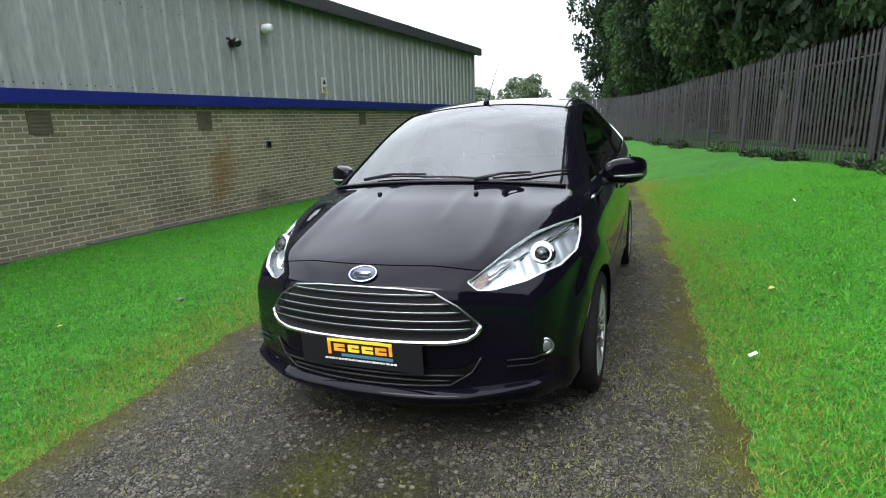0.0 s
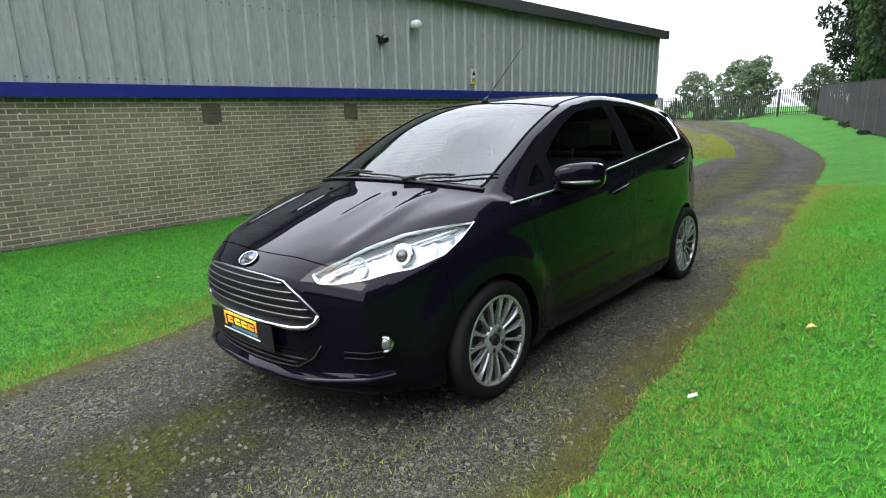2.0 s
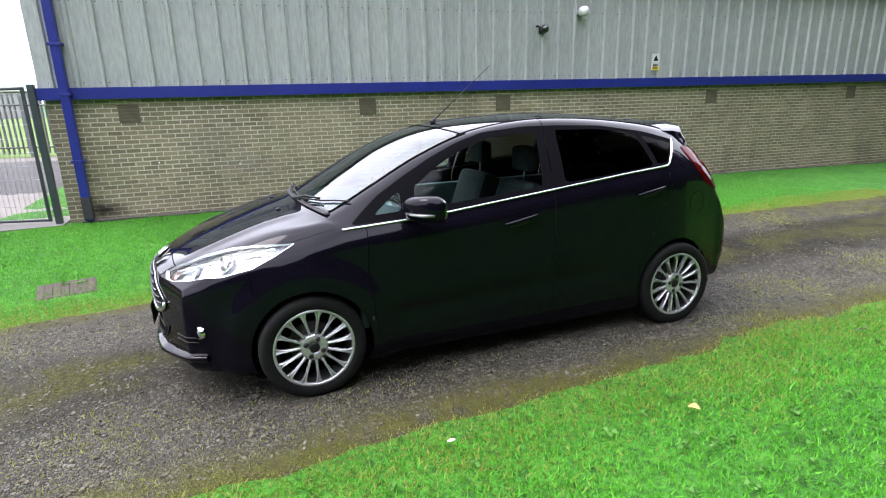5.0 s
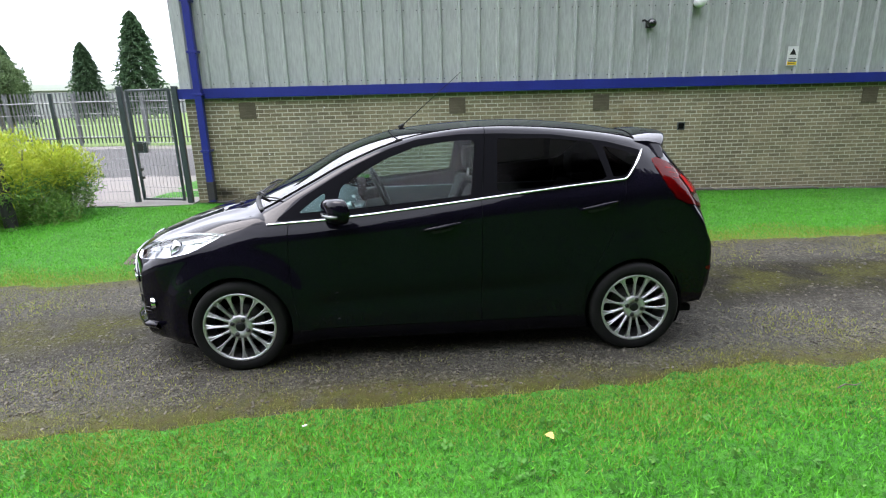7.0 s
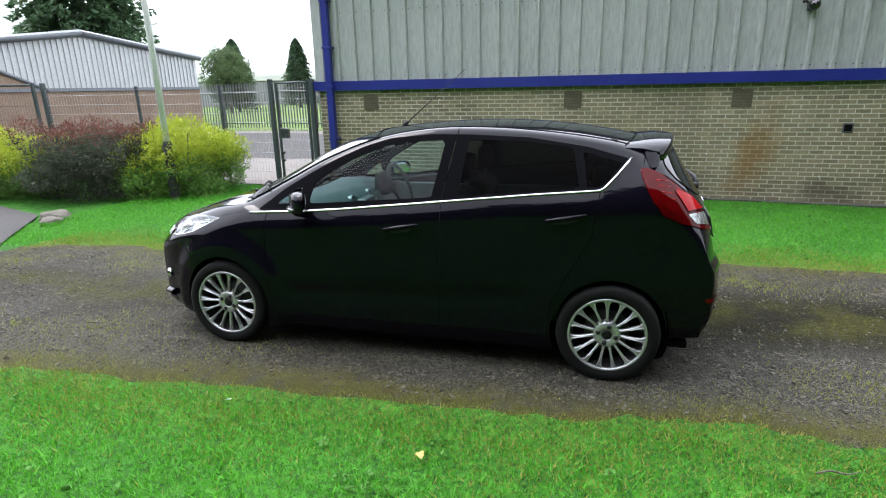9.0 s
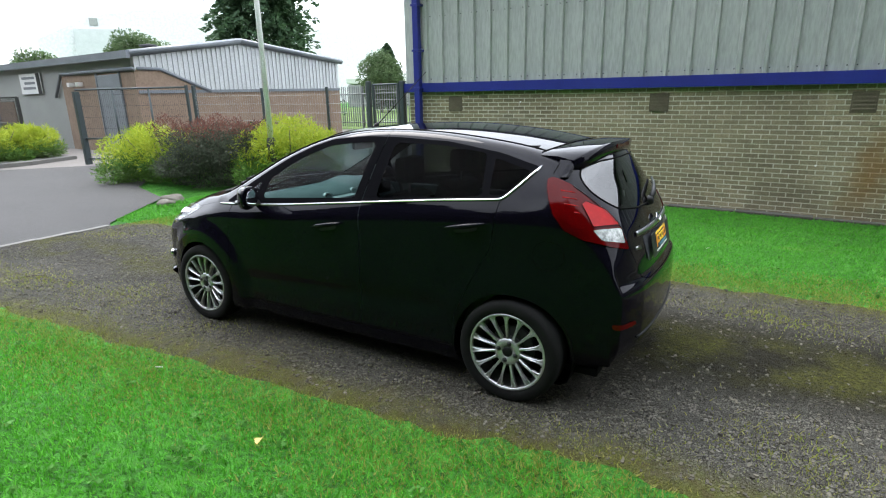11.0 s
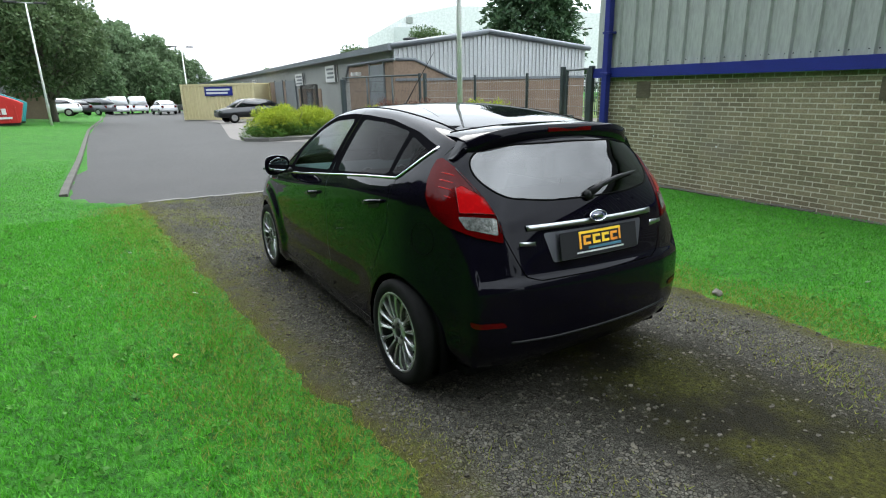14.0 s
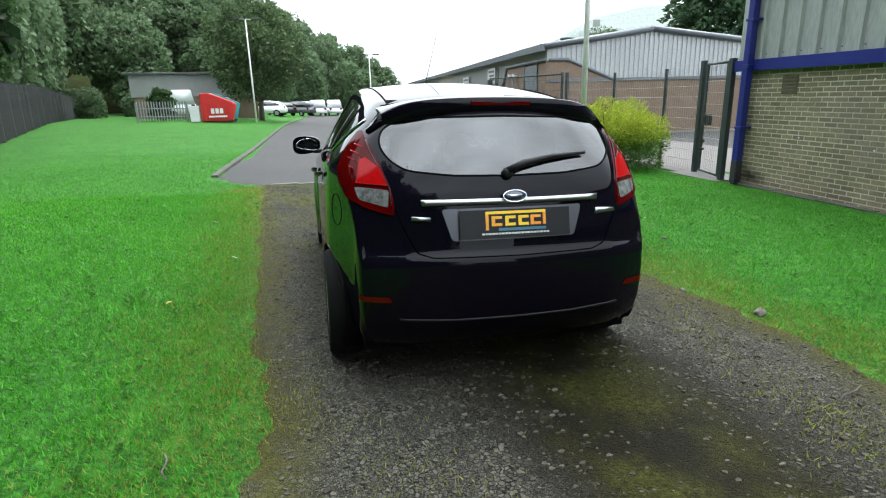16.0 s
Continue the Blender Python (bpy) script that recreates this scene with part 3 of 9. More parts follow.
# the asphalt road from the end of the track, and the pale forecourt beside it
ROAD_L = [(-75.0, -12.0), (-50.0, -5.4), (-36.0, -5.2), (-19.5, -2.5), (-17.0, -2.6), (-14.3, -5.0), (-12.0, -6.3), (-9.0, -3.4), (-7.2, -2.75), (-6.3, -1.6), (-5.7, -0.9), (-5.3, -0.75)]
ys = [-75 + 1.0 * i for i in range(60)] + [-15 + 0.25 * i for i in range(39)] + [-5.40]
road = strip_sheet("road", ROAD_L, ROAD_R, ys, 14, 0.004, 0, M_ASPHALT)
structure(road, "worn dark grey asphalt access road", "road")
FORE_R = [(-75.0, -12.0), (-50.0, -5.3), (-36.0, -5.1), (-19.5, -2.4), (-17.0, -2.5), (-14.3, -4.9), (-12.0, -6.2), (-9.0, -6.5), (-4.0, -6.4)]
FORE_L = [(-75.0, -22.0), (-4.0, -26.0)]
ys = [-75 + 1.5 * i for i in range(47)] + [-4.2]
fore = strip_sheet("forecourt", FORE_L, FORE_R, ys, 16, -0.004, 0, M_FORECOURT)
structure(fore, "pale paved forecourt in front of the units", "forecourt")
yard_a = strip_sheet("yard_road", [(-14.0, -19.0), (-3.8, -19.0)], [(-14.0, -9.8), (-3.8, -9.8)], [-14 + 0.6 * i for i in range(17)] + [-3.8], 4, 0.012, 0, M_ASPHALT)
structure(yard_a, "dark asphalt strip inside the fenced yard", "yard")

# field green is desaturated to stand for the haze over it
M_FIELD = varied("hazed_rough_grass", (0.085, 0.135, 0.050), (0.125, 0.165, 0.070), 0.25, 9, 0.95, 0, 0.5, 0.03)
M_SCRUB = varied("worn_brown_grass", (0.052, 0.072, 0.020), (0.100, 0.090, 0.042), 0.9, 9, 0.95, 0, 0.5, 0.03)
for m_ in (M_FIELD, M_SCRUB, M_LITTER):
    m_.node_tree.nodes["Principled BSDF"].inputs["Specular IOR Level"].default_value = 0.0
field = strip_sheet("yard_field", [(-60.0, -90.0), (30.0, -90.0)], [(-60.0, -20.6), (30.0, -19.0)], [-60 + 3.0 * i for i in range(31)], 20, 0.03, 0, M_FIELD)
structure(field, "rough grass field beyond the yard fence, dulled for haze", "field")
scrub = strip_sheet("scrub_ground", [(18.8, -30.0), (51.0, -40.0)], [(18.8, -4.1), (24.0, -5.1), (32.0, -7.9), (43.0, -14.2), (51.0, -20.0)], [18.8 + 0.46 * i for i in range(71)], 44, 0.03, 0.25, M_SCRUB)
structure(scrub, "worn brownish rough grass behind the building", "field")

# concrete edging where track and asphalt meet, and the kerb of the road
verge = bmesh.new()
for i in range(5):
    a, b = -0.75 + i * 0.455, -0.75 + (i + 1) * 0.455 - 0.008
    ya, yb = -5.38 + 0.02 * math.sin(a * 2), -5.38 + 0.02 * math.sin(b * 2)
    z = ground_z((a + b) / 2, -5.2)
    box(verge, a, b, min(ya, yb) - 0.04, max(ya, yb) + 0.04, z - 0.1, z + 0.016, 0.005)
edging = part("edging", verge, M_CONCRETE)
structure(edging, "pale concrete edging between gravel and asphalt", "edging")
kerb_mesh = boxbm(-0.06, 0.06, -0.455, 0.455, -0.12, 0.038, bevel=0.012)
km = bpy.data.meshes.new("kerb_stone")
kerb_mesh.to_mesh(km)
kerb_mesh.free()
km.materials.append(M_KERB)
kerb = structure(new("kerb"), "worn concrete kerb beside the road", "kerb")
y = -6.85
while y > -60:
    x0, x1 = lerp_table(ROAD_R, y), lerp_table(ROAD_R, y - 0.915)
    ob = part("kerb_stone", km, None, kerb)
    ob.matrix_world = Matrix.Translation(((x0 + x1) / 2 + 0.06, y - 0.457, ground_z(x0, y - 0.4) + 0.005)) @ pose(0, 0, 0, 0, 0, math.degrees(math.atan2(x0 - x1, 0.915)) * -1 + random.uniform(-0.4, 0.4))
    y -= 0.92

# ---------------------------------------------------------------- the clad building beside the track
WALL_X0, WALL_K = -6.07, 0.035
WALL = Matrix.Translation((WALL_X0, 0, 0)) @ pose(0, 0, 0, 0, 0, -math.degrees(math.atan(WALL_K)))
BASE_Z, BAND_Z, CLAD_Z, EAVE_Z = -0.55, 1.668, 1.835, 3.76
Y_NEAR, Y_FAR = -3.96, 16.25
COURSE, BRICK_L = 0.0682, 0.2065


def wallpart(name, data, mat, parent, label=""):
    ob = part(name, data, mat, parent, label)
    ob.matrix_world = WALL
    return ob


wall_east = structure(part("wall_east", boxbm(-0.30, -0.0035, Y_NEAR + 0.0035, Y_FAR - 0.012, BASE_Z, BAND_Z), M_MORTAR), "brown brick plinth wall with pale mortar joints", "wall")
wall_east.matrix_world = WALL
wall_near = structure(part("wall_south", boxbm(-14.0, -0.30, Y_NEAR + 0.0035, Y_NEAR + 0.3, BASE_Z, BAND_Z), M_MORTAR), "brick end wall of the clad building", "wall")
wall_near.matrix_world = WALL
wall_back = structure(part("wall_north", boxbm(-14.0, -0.30, Y_FAR - 0.3, Y_FAR - 0.012, BASE_Z, BAND_Z), M_MORTAR), "far brick end wall of the clad building", "wall")
wall_back.matrix_world = WALL

# trapezoid cladding sheets: narrow ribs every third of a metre


def cladding(y0, y1, z0, z1, pitch, x=0.0, depth=0.045, rib=0.042, slope=0.020, axis="y", thick=0.03):
    prof, y = [(y0, 0.0)], y0 + pitch * 0.5
    while y + rib < y1:
        prof += [(y - slope, 0.0), (y, depth), (y + rib, depth), (y + rib + slope, 0.0)]
        y += pitch
    prof.append((y1, 0.0))
    verts, faces = [], []
    for a, d in prof:
        for z in (z0, z1):
            verts.append((x + d, a, z) if axis == "y" else (a, x - d, z))
            verts.append((x + d - thick, a, z) if axis == "y" else (a, x - d + thick, z))
    for i in range(len(prof) - 1):
        a, b = 4 * i, 4 * i + 4
        faces += [(a, b, b + 2, a + 2), (a + 1, a + 3, b + 3, b + 1), (a, a + 1, b + 1, b), (a + 2, b + 2, b + 3, a + 3)]
    return mesh_of("cladding", verts, faces)


clad = structure(part("cladding_east", cladding(Y_NEAR - 0.05, Y_FAR, CLAD_Z - 0.03, EAVE_Z, 0.333, 0.02), M_CLAD), "pale grey-green ribbed steel cladding", "cladding")
clad.matrix_world = WALL
clad2 = structure(part("cladding_south", cladding(-14.0, 0.02, CLAD_Z - 0.03, EAVE_Z, 0.333, Y_NEAR - 0.05, axis="x"), M_CLAD), "pale grey-green ribbed steel end cladding", "cladding")
clad2.matrix_world = WALL
clad3 = structure(part("cladding_north", cladding(-14.0, 0.02, CLAD_Z - 0.03, EAVE_Z, 0.333, Y_FAR - 0.03, axis="x"), M_CLAD), "pale grey-green ribbed steel far end cladding", "cladding")
clad3.matrix_world = WALL
bm = bmesh.new()
box(bm, -0.02, 0.085, Y_NEAR - 0.14, Y_FAR + 0.03, BAND_Z, BAND_Z + 0.012)
box(bm, 0.070, 0.085, Y_NEAR - 0.14, Y_FAR + 0.03, BAND_Z + 0.012, CLAD_Z - 0.02)
box(bm, -0.02, 0.0849, Y_NEAR - 0.14, Y_FAR + 0.03, CLAD_Z - 0.02, CLAD_Z)
band = structure(part("trim", bm, M_BLUE), "dark blue steel flashing along the cladding foot", "flashing")
band.matrix_world = WALL
band2 = structure(part("trim", boxbm(-14.0, -0.02, Y_NEAR - 0.14, Y_NEAR - 0.125, BAND_Z, CLAD_Z), M_BLUE), "dark blue steel flashing on the end wall", "flashing")
band2.matrix_world = WALL
roof_bm = bmesh.new()
for v in ((0.16, Y_NEAR - 0.25, EAVE_Z + 0.02), (0.16, Y_FAR + 0.36, EAVE_Z + 0.02), (-7.0, Y_FAR + 0.36, EAVE_Z + 0.72), (-7.0, Y_NEAR - 0.25, EAVE_Z + 0.72), (-14.3, Y_FAR + 0.36, EAVE_Z), (-14.3, Y_NEAR - 0.25, EAVE_Z)):
    roof_bm.verts.new(v)
roof_bm.verts.ensure_lookup_table()
rv = roof_bm.verts
roof_bm.faces.new([rv[i] for i in (0, 1, 2, 3)])
roof_bm.faces.new([rv[i] for i in (3, 2, 4, 5)])
ext = bmesh.ops.extrude_face_region(roof_bm, geom=roof_bm.faces[:])
bmesh.ops.translate(roof_bm, vec=(0, 0, 0.06), verts=[g for g in ext["geom"] if isinstance(g, bmesh.types.BMVert)])
roof = structure(part("roof", roof_bm, M_ROOFDARK), "low-pitched dark sheet roof", "roof")
roof.matrix_world = WALL
gut = bmesh.new()
box(gut, 0.05, 0.19, Y_NEAR - 0.24, Y_FAR + 0.37, EAVE_Z - 0.15, EAVE_Z + 0.11, 0.015)
gutter = part("gutter", gut, M_ROOFDARK, roof)
gutter.matrix_parent_inverse = WALL.inverted()
gutter.matrix_world = WALL

# downpipe at the corner
pipe = thing("downpipe", WALL @ Matrix.Translation((0.13, -3.66, -0.12)), "dark blue painted steel downpipe at the building corner", "downpipe")
part("pipe", boxbm(-0.055, 0.055, -0.06, 0.06, 0.0, 3.80, bevel=0.012), M_BLUE, pipe)
part("pipe_foot", boxbm(-0.06, 0.06, -0.065, 0.065, 0.02, 0.36, bevel=0.012), M_RUST, pipe, "unpainted rusty pipe foot")
for z in (0.9, 1.86, 2.55, 3.35):
    part("bracket", boxbm(-0.13, 0.062, -0.085, 0.085, z - 0.02, z + 0.02, bevel=0.006), M_BLUE, pipe)

# lamp, camera, sign, vents and holes on the wall


def on_wall(y, z, off=0.0):
    return WALL @ Matrix.Translation((off, y, z))


lamp = thing("wall_lamp", on_wall(4.92, 3.04, 0.055), "small pale grey bulkhead lamp on the cladding", "lamp")
part("bracket", boxbm(-0.02, 0.03, -0.05, 0.05, -0.06, 0.06, bevel=0.01), M_CONCRETE, lamp)
part("body", lathe([(0.0, 0.02), (0.07, 0.02), (0.085, 0.06), (0.085, 0.16), (0.07, 0.20), (0.0, 0.20)], 20), M_WHITE, lamp)
cam_unit = thing("security_camera", on_wall(4.12, 2.72, 0.055), "small black dome security camera on the cladding", "camera")
part("mount", boxbm(-0.02, 0.05, -0.06, 0.06, -0.07, 0.05, bevel=0.012), M_BLACK, cam_unit)
part("dome", lathe([(0.0, 0.05), (0.07, 0.05), (0.08, 0.10), (0.07, 0.15), (0.04, 0.18), (0.0, 0.19)], 20), M_GLOSSBLACK, cam_unit)
part("arm", tube_mesh([(0.0, -0.02, 0.02), (0.02, -0.09, 0.06), (0.02, -0.13, 0.05)], 0.018), M_BLACK, cam_unit)
sign = thing("warning_sign", on_wall(6.72, 2.14, 0.062), "small white and yellow warning sign on the cladding", "sign")
part("plate", boxbm(-0.004, 0.004, -0.095, 0.095, -0.16, 0.16, bevel=0.002), M_WHITE, sign)
tri = bmesh.new()
fa = tri.faces.new([tri.verts.new(v) for v in ((0.0055, -0.06, 0.02), (0.0055, 0.06, 0.02), (0.0055, 0.0, 0.13))])
r = bmesh.ops.extrude_face_region(tri, geom=[fa])
bmesh.ops.translate(tri, vec=(0.003, 0, 0), verts=[g for g in r["geom"] if isinstance(g, bmesh.types.BMVert)])
part("warning_triangle", tri, M_BLACK, sign)
part("text_panel", boxbm(0.004, 0.0065, -0.085, 0.085, -0.15, -0.09), M_YELLOW, sign)
for i in range(4):
    part("text_bar", boxbm(0.0065, 0.008, -0.07, 0.07 - 0.02 * (i % 2), -0.05 - i * 0.026, -0.038 - i * 0.026), M_BLACK, sign)
VENTS = [(-2.9, 1.44), (0.79, 1.44), (3.37, 1.43), (8.3, 1.43), (12.5, 1.43)]
for vy, vz in VENTS:
    v = thing("brick_vent", on_wall(vy, vz, 0.0), "brown clay air brick set in the wall", "vent", "air bricks in the wall")
    part("frame", boxbm(-0.02, 0.010, -0.145, 0.145, -0.135, 0.14, bevel=0.006), M_VENTBRICK, v)
    for k in range(5):
        part("slat", boxbm(0.008, 0.017, -0.125, 0.125, -0.105 + k * 0.05, -0.08 + k * 0.05, bevel=0.003), M_VENTBRICK, v)
v = thing("vent_hole", on_wall(4.86, 0.98, 0.0), "small square dark vent hole in the bricks", "vent")
part("frame", boxbm(-0.02, 0.012, -0.07, 0.07, -0.07, 0.07, bevel=0.005), M_ROOFDARK, v)
# flat black panel on the frame paints the shade of the hole
part("shade_panel", boxbm(0.012, 0.014, -0.05, 0.05, -0.05, 0.05), M_SEAM, v)
# pale footing slabs along the wall foot
foot = structure(new("footing"), "broken concrete footing strip along the wall foot", "footing")
yy = Y_NEAR + 0.2
while yy < Y_FAR:
    L = random.uniform(0.5, 1.1)
    z = ground_z(-6, yy)
    ob = part("footing_slab", boxbm(0.0, random.uniform(0.10, 0.17), 0.0, L - 0.02, -0.2, random.uniform(0.005, 0.03), bevel=0.008), M_KERB, foot)
    ob.matrix_world = WALL @ Matrix.Translation((0.0, yy, z))
    yy += L

# screw heads of the cladding sheets, and plugs left in the bricks
sc_v, sc_f = [], []
yy = Y_NEAR + 0.1
k_ = 0
while yy < Y_FAR - 0.2:
    for z in (1.905, 3.02):
        o_ = len(sc_v)
        for dx_ in (0.0, 0.010):
            for q in range(6):
                sc_v.append((0.019 + dx_, yy + 0.010 * math.cos(q * 1.047), z + 0.010 * math.sin(q * 1.047)))
        sc_f += [tuple(o_ + 6 + q for q in range(6))] + [(o_ + q, o_ + (q + 1) % 6, o_ + 6 + (q + 1) % 6, o_ + 6 + q) for q in range(6)]
    yy += (0.11, 0.222)[k_ % 2]
    k_ += 1
screws = part("screw_heads", mesh_of("screw_heads", sc_v, sc_f), M_ROOFDARK, clad)
screws["kind"] = "stuff"
screws.matrix_parent_inverse = WALL.inverted()
screws.matrix_world = WALL
for vy, vz in ((-2.60, 0.68), (-1.40, 0.59), (-1.56, 1.47), (2.95, 0.57), (4.59, 0.24)):
    pl_ = thing("wall_plug", on_wall(vy, vz, 0.0), "small pale plug set in the brick wall", "plug", "plugs in the wall")
    part("plug", lathe([(0.0, 0.012), (0.010, 0.011), (0.014, 0.004), (0.014, -0.01)], 10), M_WHITE, pl_)

# ---------------------------------------------------------------- the black five-door hatchback (nose towards -y)
import collections
from mathutils.bvhtree import BVHTree

CAR = pose(-0.015, 0, 0.0, 0, -1.5, 0)
car = thing("car", CAR, "glossy black five-door hatchback parked on the gravel track", "car")
HUB_Y, HUB_Z, ARCH_R = 1.2445, 0.292, 0.324
# longitudinal curves: belt and wing crest (E), pillar and roof rail (A), centre line (C)
HULL = [
    ((0.640, -1.860, 0.655), (0.400, -1.990, 0.690), (-2.045, 0.705)),
    ((0.700, -1.720, 0.725), (0.470, -1.855, 0.775), (-1.935, 0.775)),
    ((0.745, -1.500, 0.800), (0.560, -1.620, 0.850), (-1.720, 0.858)),
    ((0.772, -1.250, 0.868), (0.625, -1.380, 0.918), (-1.470, 0.938)),
    ((0.785, -1.030, 0.915), (0.680, -1.100, 0.968), (-1.230, 1.010)),
    ((0.793, -0.750, 0.935), (0.655, -0.820, 1.100), (-0.940, 1.160)),
    ((0.798, -0.450, 0.960), (0.620, -0.520, 1.250), (-0.610, 1.325)),
    ((0.801, -0.150, 0.990), (0.585, -0.180, 1.375), (-0.270, 1.425)),
    ((0.803, 0.200, 1.035), (0.565, 0.200, 1.435), (0.150, 1.468)),
    ((0.800, 0.600, 1.080), (0.560, 0.600, 1.430), (0.600, 1.476)),
    ((0.788, 0.980, 1.110), (0.560, 1.000, 1.390), (1.040, 1.440)),
    ((0.768, 1.250, 1.128), (0.560, 1.290, 1.338), (1.380, 1.382)),
    ((0.735, 1.450, 1.115), (0.556, 1.480, 1.262), (1.570, 1.335)),
    ((0.710, 1.590, 1.030), (0.556, 1.620, 1.130), (1.680, 1.190)),
    ((0.698, 1.680, 0.920), (0.545, 1.735, 0.990), (1.775, 1.020)),
    ((0.695, 1.740, 0.820), (0.530, 1.790, 0.860), (1.825, 0.880)),
    ((0.690, 1.775, 0.700), (0.500, 1.835, 0.705), (1.862, 0.705)),
]
NV, NS, SA = 14, 48, 18


def catmull(p0, p1, p2, p3, t):
    return 0.5 * (2 * p1 + (p2 - p0) * t + (2 * p0 - 5 * p1 + 4 * p2 - p3) * t * t + (3 * p1 - p0 - 3 * p2 + p3) * t ** 3)


def curve_at(col, v):
    n = len(HULL) - 1
    i = min(int(v), n - 1)
    pts = [HULL[min(max(j, 0), n)][col] for j in (i - 1, i, i + 1, i + 2)]
    vec = [Vector(p) if len(p) == 3 else Vector((0, *p)) for p in pts]
    if i == 0:
        vec[0] = 2 * vec[1] - vec[2]
    if i == n - 1:
        vec[3] = 2 * vec[2] - vec[1]
    return catmull(*vec, v - i)


NVT = (len(HULL) - 1) * NV
grid = np.zeros((NVT + 1, NS + 1, 3))
for iv in range(NVT + 1):
    v = iv / NV
    E, A, C = curve_at(0, v), curve_at(1, v), curve_at(2, v)
    for s in range(NS + 1):
        if s <= SA:
            t = s / SA
            p = E.lerp(A, t)
            p.x += 0.012 * math.sin(math.pi * t) * sstep(3.2, 5.5, v)
            if v < 4:
                p.z += 0.016 * math.sin(math.pi * t) * sstep(0.2, 1.2, v)
        else:
            t = (s - SA) / (NS - SA)
            w = 1 - (1 - t) ** 2.2
            p = Vector((A.x * (1 - t), A.y + (C.y - A.y) * w, A.z + (C.z - A.z) * w))
        grid[iv, s] = p
for _ in range(3):
    g2 = grid.copy()
    g2[:, 1:-1] = 0.25 * grid[:, :-2] + 0.5 * grid[:, 1:-1] + 0.25 * grid[:, 2:]
    g2[1:-1] = 0.25 * g2[:-2] + 0.5 * g2[1:-1] + 0.25 * g2[2:]
    g2[:, -1, 0] = 0
    g2[:, 0] = grid[:, 0]
    g2[0], g2[-1] = grid[0], grid[-1]
    grid = g2

# lower shell: rings hung from the rim of the upper surface
rim = [grid[0, s] for s in range(NS, 0, -1)] + [grid[iv, 0] for iv in range(NVT + 1)] + [grid[NVT, s] for s in range(1, NS + 1)]
rim = np.array(rim)
ext_ = np.vstack([rim[1:9][::-1] * (-1, 1, 1), rim, rim[-9:-1][::-1] * (-1, 1, 1)])
tan = np.zeros_like(rim)
for i in range(len(rim)):
    tan[i] = ext_[i + 8 + 7] - ext_[i + 8 - 7]
nrm = np.stack([tan[:, 1], -tan[:, 0]], -1)
nrm /= np.linalg.norm(nrm, axis=1)[:, None]
for _ in range(6):
    nrm[1:-1] = 0.25 * nrm[:-2] + 0.5 * nrm[1:-1] + 0.25 * nrm[2:]
nrm /= np.linalg.norm(nrm, axis=1)[:, None]
nrm[0], nrm[-1] = (0, -1), (0, 1)
NK = 56
SIDE_AMP = [(-2.0, 0.02), (-1.75, 0.036), (-1.5, 0.058), (-1.25, 0.064), (-0.9, 0.060), (-0.3, 0.052), (0.5, 0.050), (1.0, 0.058), (1.3, 0.064), (1.6, 0.046), (1.8, 0.028)]
SHAPE_SIDE = [(0, 0), (0.04, 0.42), (0.08, 0.78), (0.105, 0.89), (0.16, 0.91), (0.30, 0.96), (0.45, 1.0), (0.62, 0.98), (0.76, 0.88), (0.85, 0.84), (0.90, 0.88), (0.95, 0.72), (1.0, 0.35)]
SHAPE_FRONT = [(0, 0), (0.08, 0.7), (0.2, 1.0), (0.45, 1.1), (0.62, 0.9), (0.78, 0.8), (0.86, 1.0), (0.91, 0.9), (0.96, -0.2), (1.0, -1.6)]
SHAPE_REAR = [(0, 0), (0.05, 0.75), (0.12, 1.0), (0.3, 1.15), (0.5, 1.12), (0.68, 0.9), (0.82, 0.2), (0.92, -0.9), (1.0, -2.2)]
low = np.zeros((NK + 1, len(rim), 3))
for i, (p, n) in enumerate(zip(rim, nrm)):
    wf, wr = max(-n[1], 0) ** 1.5, max(n[1], 0) ** 1.5
    ws = max(1 - wf - wr, 0)
    zb = 0.185 * wf + lerp_table([(-1.7, 0.19), (-1.5, 0.17), (1.2, 0.165), (1.55, 0.26), (1.8, 0.27)], p[1]) * ws + 0.235 * wr
    for k in range(NK + 1):
        t = k / NK
        off = ws * lerp_table(SIDE_AMP, p[1]) * lerp_table(SHAPE_SIDE, t) + wf * 0.020 * lerp_table(SHAPE_FRONT, t) + wr * 0.032 * lerp_table(SHAPE_REAR, t)
        low[k, i] = (p[0] + n[0] * off, p[1] + n[1] * off, p[2] + (zb - p[2]) * t)
low[:, 0, 0] = low[:, -1, 0] = 0
for _ in range(2):
    l2 = low.copy()
    l2[1:-1] = 0.25 * low[:-2] + 0.5 * low[1:-1] + 0.25 * low[2:]
    low = l2

# gather into one half shell; every vertex keeps its place (v, s) on the upper grid
sv, sf, upper, par_v, par_s = [], [], [], [], []
for iv in range(NVT + 1):
    for k in range(NS + 1):
        sv.append(grid[iv, k])
        par_v.append(iv / NV)
        par_s.append(float(k))
for iv in range(NVT):
    for k in range(NS):
        a = iv * (NS + 1) + k
        sf.append((a, a + NS + 1, a + NS + 2, a + 1))
        upper.append(True)
rim_id = [k for k in range(NS, 0, -1)] + [iv * (NS + 1) for iv in range(NVT + 1)] + [NVT * (NS + 1) + k for k in range(1, NS + 1)]
o = len(sv)
NR = len(rim)
for k in range(1, NK + 1):
    for i in range(NR):
        sv.append(low[k, i])
        par_v.append(0.0)
        par_s.append(0.0)


def low_id(k, i):
    return rim_id[i] if k == 0 else o + (k - 1) * NR + i


for k in range(NK):
    for i in range(NR - 1):
        sf.append((low_id(k, i), low_id(k + 1, i), low_id(k + 1, i + 1), low_id(k, i + 1)))
        upper.append(False)
